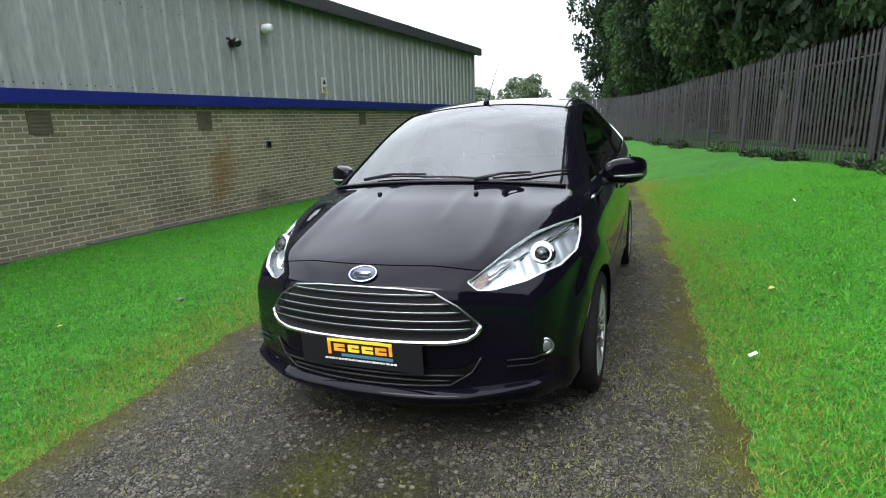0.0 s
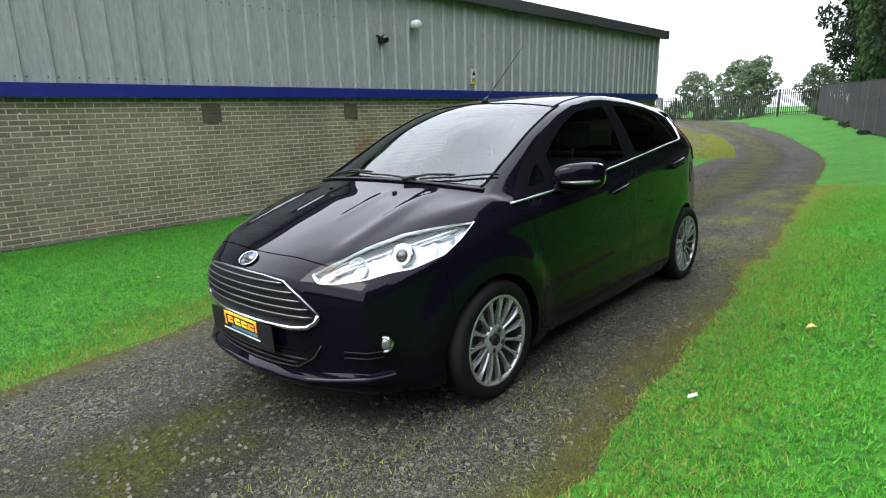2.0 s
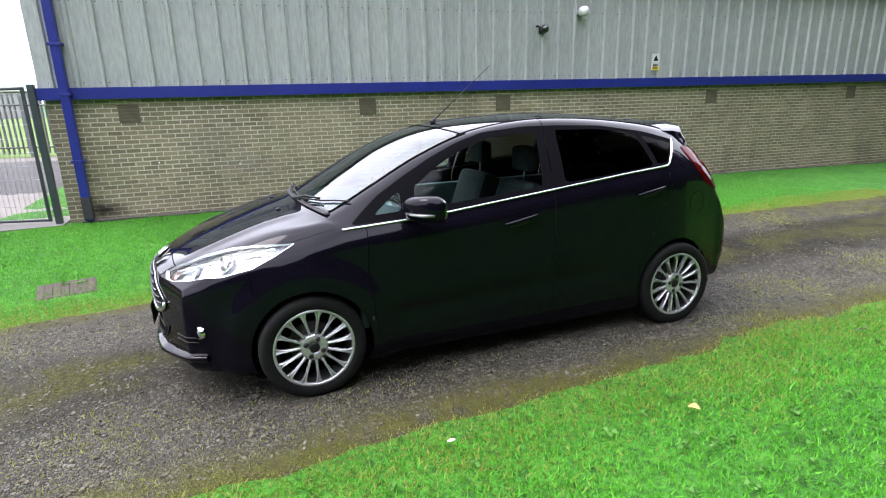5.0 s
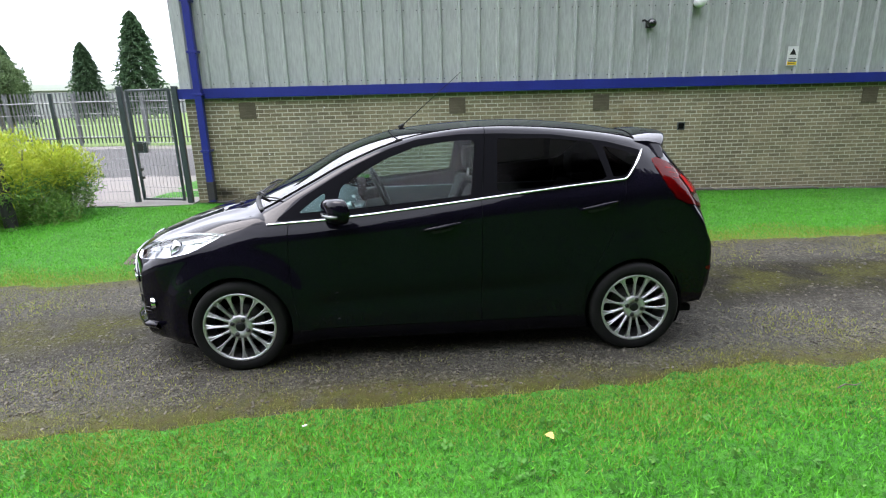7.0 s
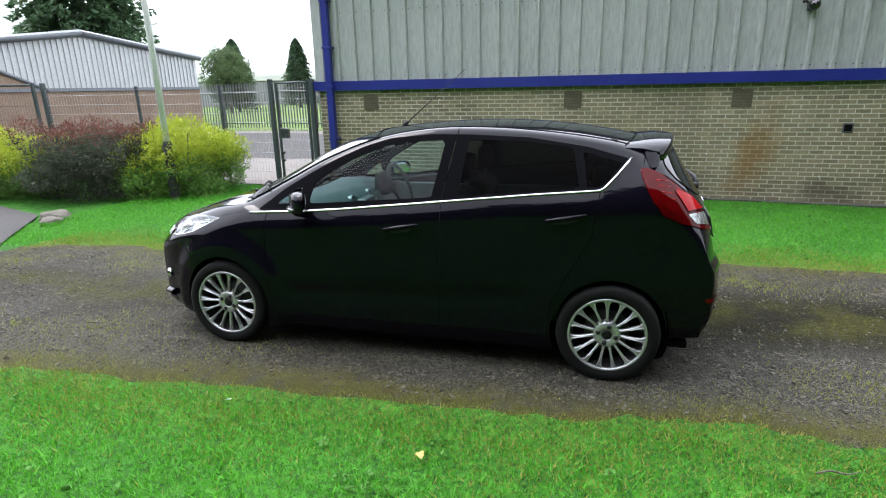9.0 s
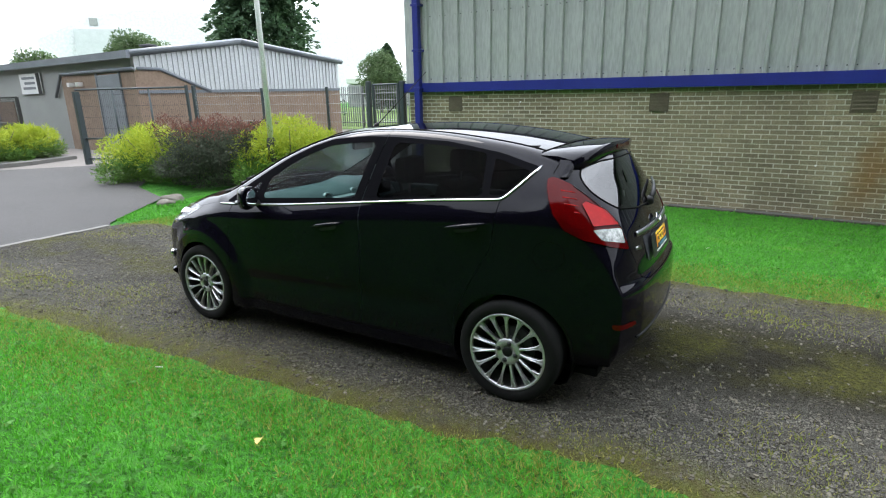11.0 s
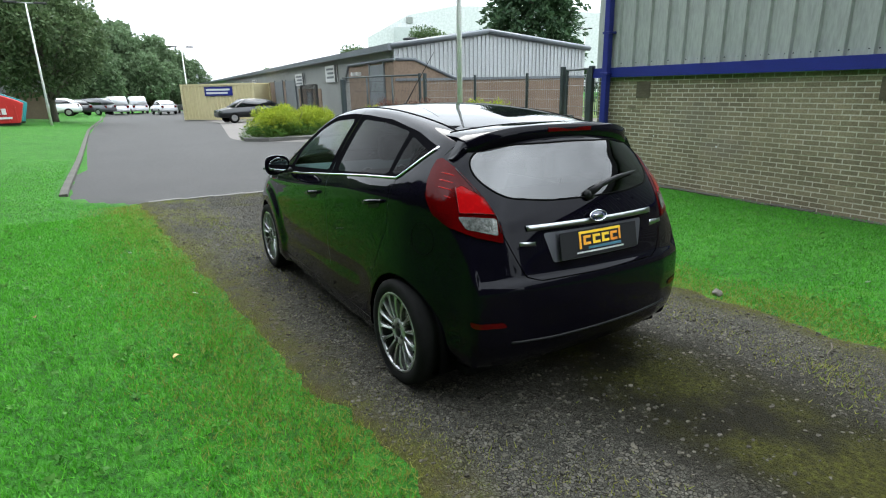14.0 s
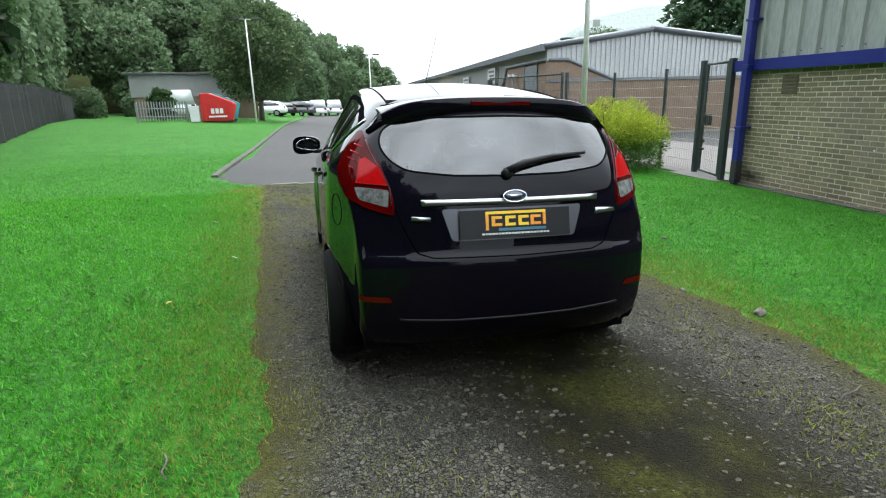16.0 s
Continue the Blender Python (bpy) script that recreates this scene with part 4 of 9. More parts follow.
sv, par_v, par_s = np.array(sv), np.array(par_v), np.array(par_s)


def vertex_normals(pts, quads, passes):
    """Outward vertex normals of the half shell, as if both halves were joined."""
    q0, q1, q2, q3 = (pts[quads[:, i]] for i in range(4))
    fn = np.cross(q2 - q0, q3 - q1)
    out = np.zeros_like(pts)
    for i in range(4):
        np.add.at(out, quads[:, i], fn)
    mid = np.abs(pts[:, 0]) < 1e-6
    out[mid, 0] = 0
    for _ in range(passes):
        acc = out / np.maximum(np.linalg.norm(out, axis=1), 1e-9)[:, None]
        out = acc * 2
        for i in range(4):
            np.add.at(out, quads[:, i], 0.25 * (acc[quads[:, (i + 1) % 4]] + acc[quads[:, (i + 3) % 4]]))
        out[mid, 0] = 0
    out /= np.maximum(np.linalg.norm(out, axis=1), 1e-9)[:, None]
    return -out if np.sum(out[:, 2] * (pts[:, 2] > 1.3)) < 0 else out


def step_np(a, b, x):
    t = np.clip((x - a) / (b - a), 0, 1)
    return t * t * (3 - 2 * t)


quads_ = np.array(sf)
vn = vertex_normals(sv, quads_, 3)
# sculpted relief: arch flares, lower door scallop, bonnet ridges
X, Y, Z = sv.T
flank = step_np(0.45, 0.8, vn[:, 0]) * (np.arange(len(sv)) >= o)
relief_ = np.zeros(len(sv))
for hy, amp, q0, q1 in ((-HUB_Y, 0.026, 0.07, 0.19), (HUB_Y, 0.010, 0.0, 0.24)):
    q = np.hypot(Y - hy, Z - HUB_Z) - ARCH_R
    relief_ += amp * (1 - step_np(q0, q1, q)) * flank
zc = 0.345 + 0.045 * (Y + 0.9)
relief_ -= 0.011 * np.exp(-((Z - zc - 0.06) / 0.055) ** 2) * flank * step_np(-0.92, -0.70, Y) * (1 - step_np(0.70, 0.92, Y))
hood = (np.arange(len(sv)) < o) * step_np(0.9, 1.7, par_v) * (1 - step_np(3.5, 4.0, par_v)) * (par_v < 4.2)
relief_ += hood * (0.011 * np.exp(-((X - 0.455) / 0.040) ** 2) + 0.0045 * np.exp(-((X - 0.21) / 0.022) ** 2) * (1 - step_np(-1.72, -1.62, -Y - 3.3)))
sv = sv + vn * relief_[:, None]
sv[np.abs(X) < 1e-6, 0] = 0
vn = vertex_normals(sv, quads_, 1)
H = len(sv)
SHELL = BVHTree.FromPolygons([Vector(v) for v in np.vstack([sv, sv * (-1, 1, 1)])], [tuple(f) for f in sf] + [tuple(i + H for i in f[::-1]) for f in sf])

# side window outlines in (y, z)
WIN_QL = [(-0.850, 0.972), (-0.690, 0.984), (-0.682, 1.088), (-0.745, 1.050)]
WIN_F = [(-0.612, 0.984), (0.200, 1.050), (0.250, 1.372), (0.06, 1.362), (-0.12, 1.338), (-0.31, 1.270), (-0.45, 1.198), (-0.592, 1.112)]
WIN_R = [(0.362, 1.062), (1.052, 1.120), (1.004, 1.334), (0.70, 1.368), (0.392, 1.376)]
WIN_Q = [(1.092, 1.126), (1.172, 1.134), (1.285, 1.250), (1.062, 1.312)]
DLO = [(-0.99, 0.930), (-0.70, 0.944), (-0.2, 0.986), (0.3, 1.032), (0.8, 1.084), (1.168, 1.110), (1.325, 1.272), (1.09, 1.336), (0.75, 1.388), (0.41, 1.404), (0.17, 1.406), (-0.11, 1.382), (-0.287, 1.330), (-0.463, 1.256), (-0.64, 1.165), (-0.82, 1.062)]


def in_poly(p, poly):
    x, y = p
    hit = False
    for (x0, y0), (x1, y1) in zip(poly, poly[1:] + poly[:1]):
        if (y0 > y) != (y1 > y) and x < (x1 - x0) * (y - y0) / (y1 - y0) + x0:
            hit = not hit
    return hit


def shrink(poly, d):
    cx = sum(p[0] for p in poly) / len(poly)
    cy = sum(p[1] for p in poly) / len(poly)
    out = []
    for x, y in poly:
        r = math.hypot(x - cx, y - cy)
        out.append((cx + (x - cx) * (r - d) / r, cy + (y - cy) * (r - d) / r))
    return out


# lamp and rear window outlines: points on the left half of the shell
HEAD = [(0.420, -1.952, 0.712), (0.462, -1.955, 0.681), (0.520, -1.922, 0.678), (0.625, -1.826, 0.692), (0.732, -1.665, 0.718), (0.776, -1.510, 0.752), (0.778, -1.400, 0.806), (0.764, -1.285, 0.868),
        (0.745, -1.340, 0.864), (0.684, -1.470, 0.860), (0.612, -1.597, 0.846), (0.545, -1.745, 0.806), (0.455, -1.912, 0.735)]
HEAD_DIR = Vector((0.42, -0.62, 0.66)).normalized()
TAIL = [(0.664, 1.372, 1.222), (0.646, 1.400, 1.228), (0.632, 1.508, 1.182), (0.600, 1.628, 1.095), (0.562, 1.722, 0.995), (0.553, 1.758, 0.935), (0.556, 1.780, 0.868), (0.670, 1.715, 0.898),
        (0.752, 1.602, 0.935), (0.774, 1.500, 0.980), (0.765, 1.435, 1.050), (0.735, 1.400, 1.125), (0.700, 1.380, 1.178)]
TAIL_DIR = Vector((0.74, 0.60, 0.30)).normalized()
REARWIN = [(0.0, 1.300), (0.35, 1.292), (0.52, 1.268), (0.578, 1.222), (0.590, 1.16), (0.555, 1.104), (0.485, 1.060), (0.28, 1.039), (0.0, 1.035)]


def basis(d):
    u = Vector((0, 0, 1)).cross(d).normalized()
    return u, d.cross(u).normalized()


def flat2(pts, d):
    u, v = basis(d)
    return [(Vector(p).dot(u), Vector(p).dot(v)) for p in pts]


HEAD2 = flat2(HEAD, HEAD_DIR)


def rear_door_edge(z):
    return lerp_table([(0.2, 0.90), (0.45, 0.92), (0.62, 1.00), (0.86, 1.15), (1.12, 1.22)], z)


def rounded(poly, r=0.02, n=4):
    """Rounds the corners of an outline."""
    out = []
    m = len(poly)
    for i in range(m):
        p, a, b = Vector(poly[i]), Vector(poly[i - 1]), Vector(poly[(i + 1) % m])
        ra, rb = min(r, (a - p).length * 0.45), min(r, (b - p).length * 0.45)
        s, e = p + (a - p).normalized() * ra, p + (b - p).normalized() * rb
        for k in range(n + 1):
            t = k / n
            out.append(tuple((1 - t) ** 2 * s + 2 * t * (1 - t) * p + t * t * e))
    return out


def outline_field(pts, poly):
    """Signed distance of 2D points to a closed outline, negative inside."""
    best = np.full(len(pts), 1e9)
    hit = np.zeros(len(pts), bool)
    x, y = pts[:, 0], pts[:, 1]
    for (x0, y0), (x1, y1) in zip(poly, poly[1:] + poly[:1]):
        dx, dy = x1 - x0, y1 - y0
        t = np.clip(((x - x0) * dx + (y - y0) * dy) / max(dx * dx + dy * dy, 1e-12), 0, 1)
        best = np.minimum(best, np.hypot(x - x0 - t * dx, y - y0 - t * dy))
        if y0 != y1:
            cross = ((y0 > y) != (y1 > y)) & (x < dx * (y - y0) / dy + x0)
            hit ^= cross
    return np.where(hit, -best, best)


def table_np(table, x):
    return np.interp(x, [a for a, _ in table], [b for _, b in table])


# fields over (points, v, s) that vanish on the edges of panels, glass and gaps; each with the faces it may cut
U_HEAD, V_HEAD = basis(HEAD_DIR)
HEAD_LINE = rounded(flat2(HEAD, HEAD_DIR), 0.012, 3)
RW_FULL = REARWIN + [(-p[0], p[1]) for p in REARWIN[1:-1]][::-1]
GATE = [(0.0, 0.679), (0.389, 0.684), (0.462, 0.705), (0.493, 0.765), (0.520, 0.82), (0.552, 0.90), (0.60, 1.10), (0.66, 1.45), (-0.66, 1.45), (-0.60, 1.10), (-0.552, 0.90), (-0.520, 0.82), (-0.493, 0.765), (-0.462, 0.705), (-0.389, 0.684)]


def yz(p):
    return p[:, 1:3]


FIELDS = {
    "arch_f": (lambda p, v, s: np.hypot(p[:, 1] + HUB_Y, p[:, 2] - HUB_Z) - ARCH_R, lambda c, u: (not u) & (c[0] > 0.5) & (c[1] < -0.6)),
    "arch_r": (lambda p, v, s: np.hypot(p[:, 1] - HUB_Y, p[:, 2] - HUB_Z) - ARCH_R, lambda c, u: (not u) & (c[0] > 0.5) & (c[1] > 0.6)),
    "head": (lambda p, v, s: outline_field(np.stack([p @ np.array(U_HEAD), p @ np.array(V_HEAD)], 1), HEAD_LINE), lambda c, u: c[1] < -1.15 and c[0] > 0.33 and c[2] > 0.6),
    "dlo": (lambda p, v, s: outline_field(yz(p), rounded(DLO, 0.03)), lambda c, u: c[0] > 0.45 and -1.1 < c[1] < 1.45 and c[2] > 0.88),
    "win_ql": (lambda p, v, s: outline_field(yz(p), rounded(WIN_QL, 0.02)), lambda c, u: c[0] > 0.5 and -1.0 < c[1] < -0.6 and c[2] > 0.9),
    "win_f": (lambda p, v, s: outline_field(yz(p), rounded(WIN_F, 0.03)), lambda c, u: c[0] > 0.5 and -0.7 < c[1] < 0.35 and c[2] > 0.9),
    "win_r": (lambda p, v, s: outline_field(yz(p), rounded(WIN_R, 0.03)), lambda c, u: c[0] > 0.5 and 0.3 < c[1] < 1.1 and c[2] > 0.9),
    "win_q": (lambda p, v, s: outline_field(yz(p), rounded(WIN_Q, 0.02)), lambda c, u: c[0] > 0.5 and 1.0 < c[1] < 1.35 and c[2] > 1.0),
    "screen": (lambda p, v, s: np.maximum(np.maximum(4.2 - v, v - 6.93), (SA + 2.3 - s) * 0.12), lambda c, u: u and c[1] < 0.1 and c[2] > 0.9),
    "rear": (lambda p, v, s: outline_field(p[:, [0, 2]], rounded(RW_FULL, 0.04)), lambda c, u: u and c[1] > 1.2),
    "bonnet": (lambda p, v, s: np.maximum((0.66 + 0.22 * step_np(SA - 4, SA + 14, s) - v) * 0.12, np.maximum((v - 3.95) * 0.2, (2.0 - s) * 0.02)), lambda c, u: u and c[1] < -0.8),
    "roof": (lambda p, v, s: np.maximum(np.maximum(7.0 - v, v - 11.55) * 0.2, (SA - 3.0 - s) * 0.02), lambda c, u: u and c[2] > 1.1),
    "gate": (lambda p, v, s: outline_field(p[:, [0, 2]], GATE), lambda c, u: c[1] > 1.3 and c[2] < 1.4),
    "gate_top": (lambda p, v, s: (v - 11.55) * 0.2, lambda c, u: u and c[1] > 1.1),
    "door_a": (lambda p, v, s: p[:, 1] - table_np([(0.26, -0.87), (0.45, -0.90), (0.7, -0.915), (0.905, -0.905)], p[:, 2]), lambda c, u: (not u) and c[0] > 0.6 and abs(c[1] + 0.9) < 0.1),
    "door_b": (lambda p, v, s: p[:, 1] - table_np([(0.26, 0.25), (0.6, 0.262), (1.03, 0.264), (1.40, 0.318)], p[:, 2]), lambda c, u: c[0] > 0.5 and abs(c[1] - 0.28) < 0.12),
    "door_c": (lambda p, v, s: p[:, 1] - table_np([(0.2, 0.90), (0.45, 0.92), (0.62, 1.00), (0.86, 1.13), (1.12, 1.165)], p[:, 2]), lambda c, u: (not u) and c[0] > 0.6 and 0.8 < c[1] < 1.3),
    "sill": (lambda p, v, s: p[:, 2] - 0.257, lambda c, u: (not u) and c[0] > 0.6 and abs(c[1]) < 1.0),
    "bumper_f": (lambda p, v, s: p[:, 1] + 1.525 + 0.06 * (p[:, 2] - 0.6), lambda c, u: (not u) and c[0] > 0.4 and abs(c[1] + 1.52) < 0.1),
    "bumper_r": (lambda p, v, s: np.maximum(p[:, 2] - 0.735 - 0.05 * (p[:, 1] - 1.8), 1.555 - p[:, 1]), lambda c, u: (not u) and c[1] > 1.4),
}
GAP = {"door_a": 0.0022, "door_b": 0.0022, "door_c": 0.0022, "sill": 0.002, "bonnet": 0.0024, "gate": 0.0026, "bumper_f": 0.0016, "gate_top": 0.002}
pts_l, nrm_l, pv_l, ps_l = list(sv), list(vn), list(par_v), list(par_s)
polys = [(tuple(f), u) for f, u in zip(sf, upper)]
for key, (field, allowed) in FIELDS.items():
    for shift in ((-GAP[key], GAP[key]) if key in GAP else (0.0,)):
        P = np.array(pts_l)
        val = field(P, np.array(pv_l), np.array(ps_l)) - shift
        val[np.abs(val) < 2e-4] = 0.0
        done, made = [], {}
        pos, neg = (val > 0).tolist(), (val < 0).tolist()
        for f, u in polys:
            if not (any(pos[i] for i in f) and any(neg[i] for i in f)) or not allowed(sum(P[i] for i in f) / len(f), u):
                done.append((f, u))
                continue
            sides = ([], [])
            for a, b in zip(f, f[1:] + f[:1]):
                va, vb = val[a], val[b]
                if va >= 0:
                    sides[0].append(a)
                if va <= 0:
                    sides[1].append(a)
                if va * vb < 0:
                    e = (min(a, b), max(a, b))
                    if e not in made:
                        t = val[e[0]] / (val[e[0]] - val[e[1]])
                        made[e] = len(pts_l)
                        for lst in (pts_l, nrm_l, pv_l, ps_l):
                            lst.append(lst[e[0]] * (1 - t) + lst[e[1]] * t)
                    sides[0].append(made[e])
                    sides[1].append(made[e])
            done += [(tuple(q), u) for q in sides if len(q) > 2]
        polys = done
P = np.array(pts_l)
cen = np.array([P[list(f)].mean(0) for f, _ in polys])
cv = np.array([np.mean([pv_l[i] for i in f]) for f, _ in polys])
cs = np.array([np.mean([ps_l[i] for i in f]) for f, _ in polys])
at = {}
for key, (field, allowed) in FIELDS.items():
    val = field(cen, cv, cs)
    ok = np.array([bool(allowed(c, u)) for c, (f, u) in zip(cen, polys)])
    at[key] = np.where(ok, val, 9.0)


def panel_of(k):
    x, y, z = cen[k]
    u = polys[k][1]
    if at["arch_f"][k] < 0 or at["arch_r"][k] < 0:
        return None
    if at["head"][k] < 0:
        return "head_lens"
    for key, nm in (("win_ql", "quarter_light"), ("win_f", "front_window"), ("win_r", "rear_window_side"), ("win_q", "rear_quarter_window")):
        if at[key][k] < 0:
            return nm
    if at["screen"][k] < 0:
        return "windscreen"
    if at["rear"][k] < 0:
        return "rear_window"
    in_dlo = at["dlo"][k] < 0
    if any(abs(at[key][k]) < w for key, w in GAP.items() if key not in ("gate_top", "bonnet", "gate")):
        if not (abs(at["sill"][k]) < 0.002 and not -0.87 < y < 0.90) and not (at["bumper_f"][k] < 1 and abs(at["bumper_f"][k]) < 0.0016 and z < 0.52) and z > 0.24:
            return "gap"
    if abs(at["bonnet"][k]) < GAP["bonnet"] and cv[k] < 3.9:
        return "gap"
    if abs(at["gate"][k]) < GAP["gate"] and z < 1.10 or abs(at["gate_top"][k]) < GAP["gate_top"] and cs[k] > SA - 6:
        return "gap"
    if in_dlo:
        return "front_door_frame" if at["door_b"][k] < 0 or y < 0.2 else ("rear_door_frame" if y < 1.075 else "quarter_frame")
    if at["bonnet"][k] < 0:
        return "bonnet"
    if at["roof"][k] < 0:
        return "roof"
    if at["gate"][k] < 0 and (not u or cv[k] > 11.55):
        return "tailgate"
    if u:
        if -0.9 < y < 1.2:
            if z < np.interp(y, [-0.99, -0.7, -0.2, 0.3, 0.8, 1.168], [0.93, 0.944, 0.986, 1.032, 1.084, 1.11]) + 0.012:
                return "front_door" if y < 0.264 else "rear_door"
            return "roof_rail"
        if cv[k] <= 0.9 and y < -1.7:
            return "front_bumper"
        return "front_wing" if y < -0.9 else "side_panel"
    if x > 0.6 and z > 0.257:
        if -0.92 < y < -0.8 and at["door_a"][k] > 0 or -0.8 <= y < 0.2 or 0.2 <= y < 0.35 and at["door_b"][k] < 0:
            return "front_door"
        if 0.2 <= y < 0.85 or 0.85 <= y < 1.3 and at["door_c"][k] < 0:
            return "rear_door"
    if y < -1.6 or at["bumper_f"][k] < 0:
        return "front_bumper"
    if at["bumper_r"][k] < 0:
        return "rear_bumper"
    if z <= 0.257 and abs(y) < 0.95:
        return "sill"
    return "front_wing" if y < 0 else "side_panel"


CENTRAL = ("bonnet", "roof", "tailgate", "windscreen", "front_bumper", "rear_bumper", "rear_window", "gap")
panels = collections.defaultdict(list)
for k, (f, u) in enumerate(polys):
    nm = panel_of(k)
    if nm:
        for sgn in (0, 1):
            panels[(nm, 0 if nm in CENTRAL else sgn)].append((f if sgn == 0 else f[::-1], sgn))
for sgn in (0, 1):
    rail = panels.pop(("roof_rail", sgn))
    by_v = collections.defaultdict(list)
    for k, (f, _) in enumerate(rail):
        for i in f:
            by_v[i].append(k)
    seen, comps = set(), []
    for k0 in range(len(rail)):
        if k0 in seen:
            continue
        stack, comp = [k0], []
        seen.add(k0)
        while stack:
            k = stack.pop()
            comp.append(k)
            for i in rail[k][0]:
                for k2 in by_v[i]:
                    if k2 not in seen:
                        seen.add(k2)
                        stack.append(k2)
        comps.append(comp)
    comps.sort(key=len)
    panels[("roof_rail", sgn)] = [rail[k] for k in comps[-1]]
    for comp in comps[:-1]:
        for k in comp:
            panels[("front_door" if P[rail[k][0][0]][1] < 0.26 else "rear_door", sgn)].append(rail[k])
PANEL_MAT = {"windscreen": M_GLASS, "front_door_frame": M_FRAME, "rear_door_frame": M_FRAME, "quarter_frame": M_FRAME, "head_lens": M_LENS, "quarter_light": M_SIDEGLASS, "front_window": M_SIDEGLASS,
             "rear_window_side": M_TINT, "rear_quarter_window": M_TINT, "rear_window": M_REARGLASS, "gap": M_SEAM}
HOST = {"quarter_light": "front_door", "front_window": "front_door", "front_door_frame": "front_door", "rear_window_side": "rear_door", "rear_door_frame": "rear_door", "rear_quarter_window": "side_panel",
        "quarter_frame": "side_panel", "rear_window": "tailgate"}
PART_NAME = {"front_window": "window", "rear_window_side": "window", "front_door_frame": "window_frame", "rear_door_frame": "window_frame", "quarter_frame": "window_frame", "gap": "panel_gap"}
NRM = np.array(nrm_l)
NRM /= np.maximum(np.linalg.norm(NRM, axis=1), 1e-9)[:, None]
panel_ob, lens_mesh = {}, {}
for nm, sgn in sorted(panels, key=lambda q: q[0] in HOST):
    verts_, norms_, faces_, remap = [], [], [], {}
    for f, sg in panels[(nm, sgn)]:
        ids = []
        for i in f:
            q = (i, 0 if abs(P[i][0]) < 1e-6 else sg)
            if q not in remap:
                remap[q] = len(verts_)
                m_ = np.array((-1, 1, 1)) if q[1] else np.array((1, 1, 1))
                n_ = NRM[i] * m_
                verts_.append(P[i] * m_ - (0.006 * n_ if nm == "gap" else 0))
                norms_.append(tuple(n_))
            ids.append(remap[q])
        faces_.append(ids)
    me = mesh_of(PART_NAME.get(nm, nm), verts_, faces_, True)
    fsum = sum(pl.normal.dot(Vector(norms_[pl.vertices[0]])) * pl.area for pl in me.polygons)
    if fsum < 0:
        me.flip_normals()
    me.normals_split_custom_set_from_vertices(norms_)
    if nm == "head_lens":
        me.materials.append(M_LENS)
        lens_mesh[sgn] = me
        continue
    panel_ob[(nm, sgn)] = part(PART_NAME.get(nm, nm), me, PANEL_MAT.get(nm, M_PAINT), panel_ob[(HOST[nm], 0 if HOST[nm] in CENTRAL else sgn)] if nm in HOST else car)
panel_ob[("windscreen", 0)]["label"] = "large raked windscreen"
panel_ob[("rear_window", 0)]["label"] = "dark tinted rear window"


def on_shell(a, b, axis, off=0.0, far=3.0):
    """The point of the shell met from outside: axis 'x+' from the left side with (y, z), 'y-' from the front, 'y+' from behind with (x, z), 'z' from above with (x, y)."""
    o_, d_ = {"x+": ((far, a, b), (-1, 0, 0)), "x-": ((-far, a, b), (1, 0, 0)), "y-": ((a, -far, b), (0, 1, 0)), "y+": ((a, far, b), (0, -1, 0)), "z": ((a, b, far), (0, 0, -1))}[axis]
    hit = SHELL.ray_cast(Vector(o_), Vector(d_))
    if hit[0] is None:
        return None
    n = hit[1] if hit[1].dot(Vector(d_)) < 0 else -hit[1]
    return hit[0] + n * off


def dense(poly, closed=True, step=0.02):
    out = []
    pts = list(poly) + ([poly[0]] if closed else [])
    for (x0, y0), (x1, y1) in zip(pts, pts[1:]):
        n = max(int(math.hypot(x1 - x0, y1 - y0) / step), 1)
        out += [(x0 + (x1 - x0) * i / n, y0 + (y1 - y0) * i / n) for i in range(n)]
    return out if closed else out + [pts[-1]]


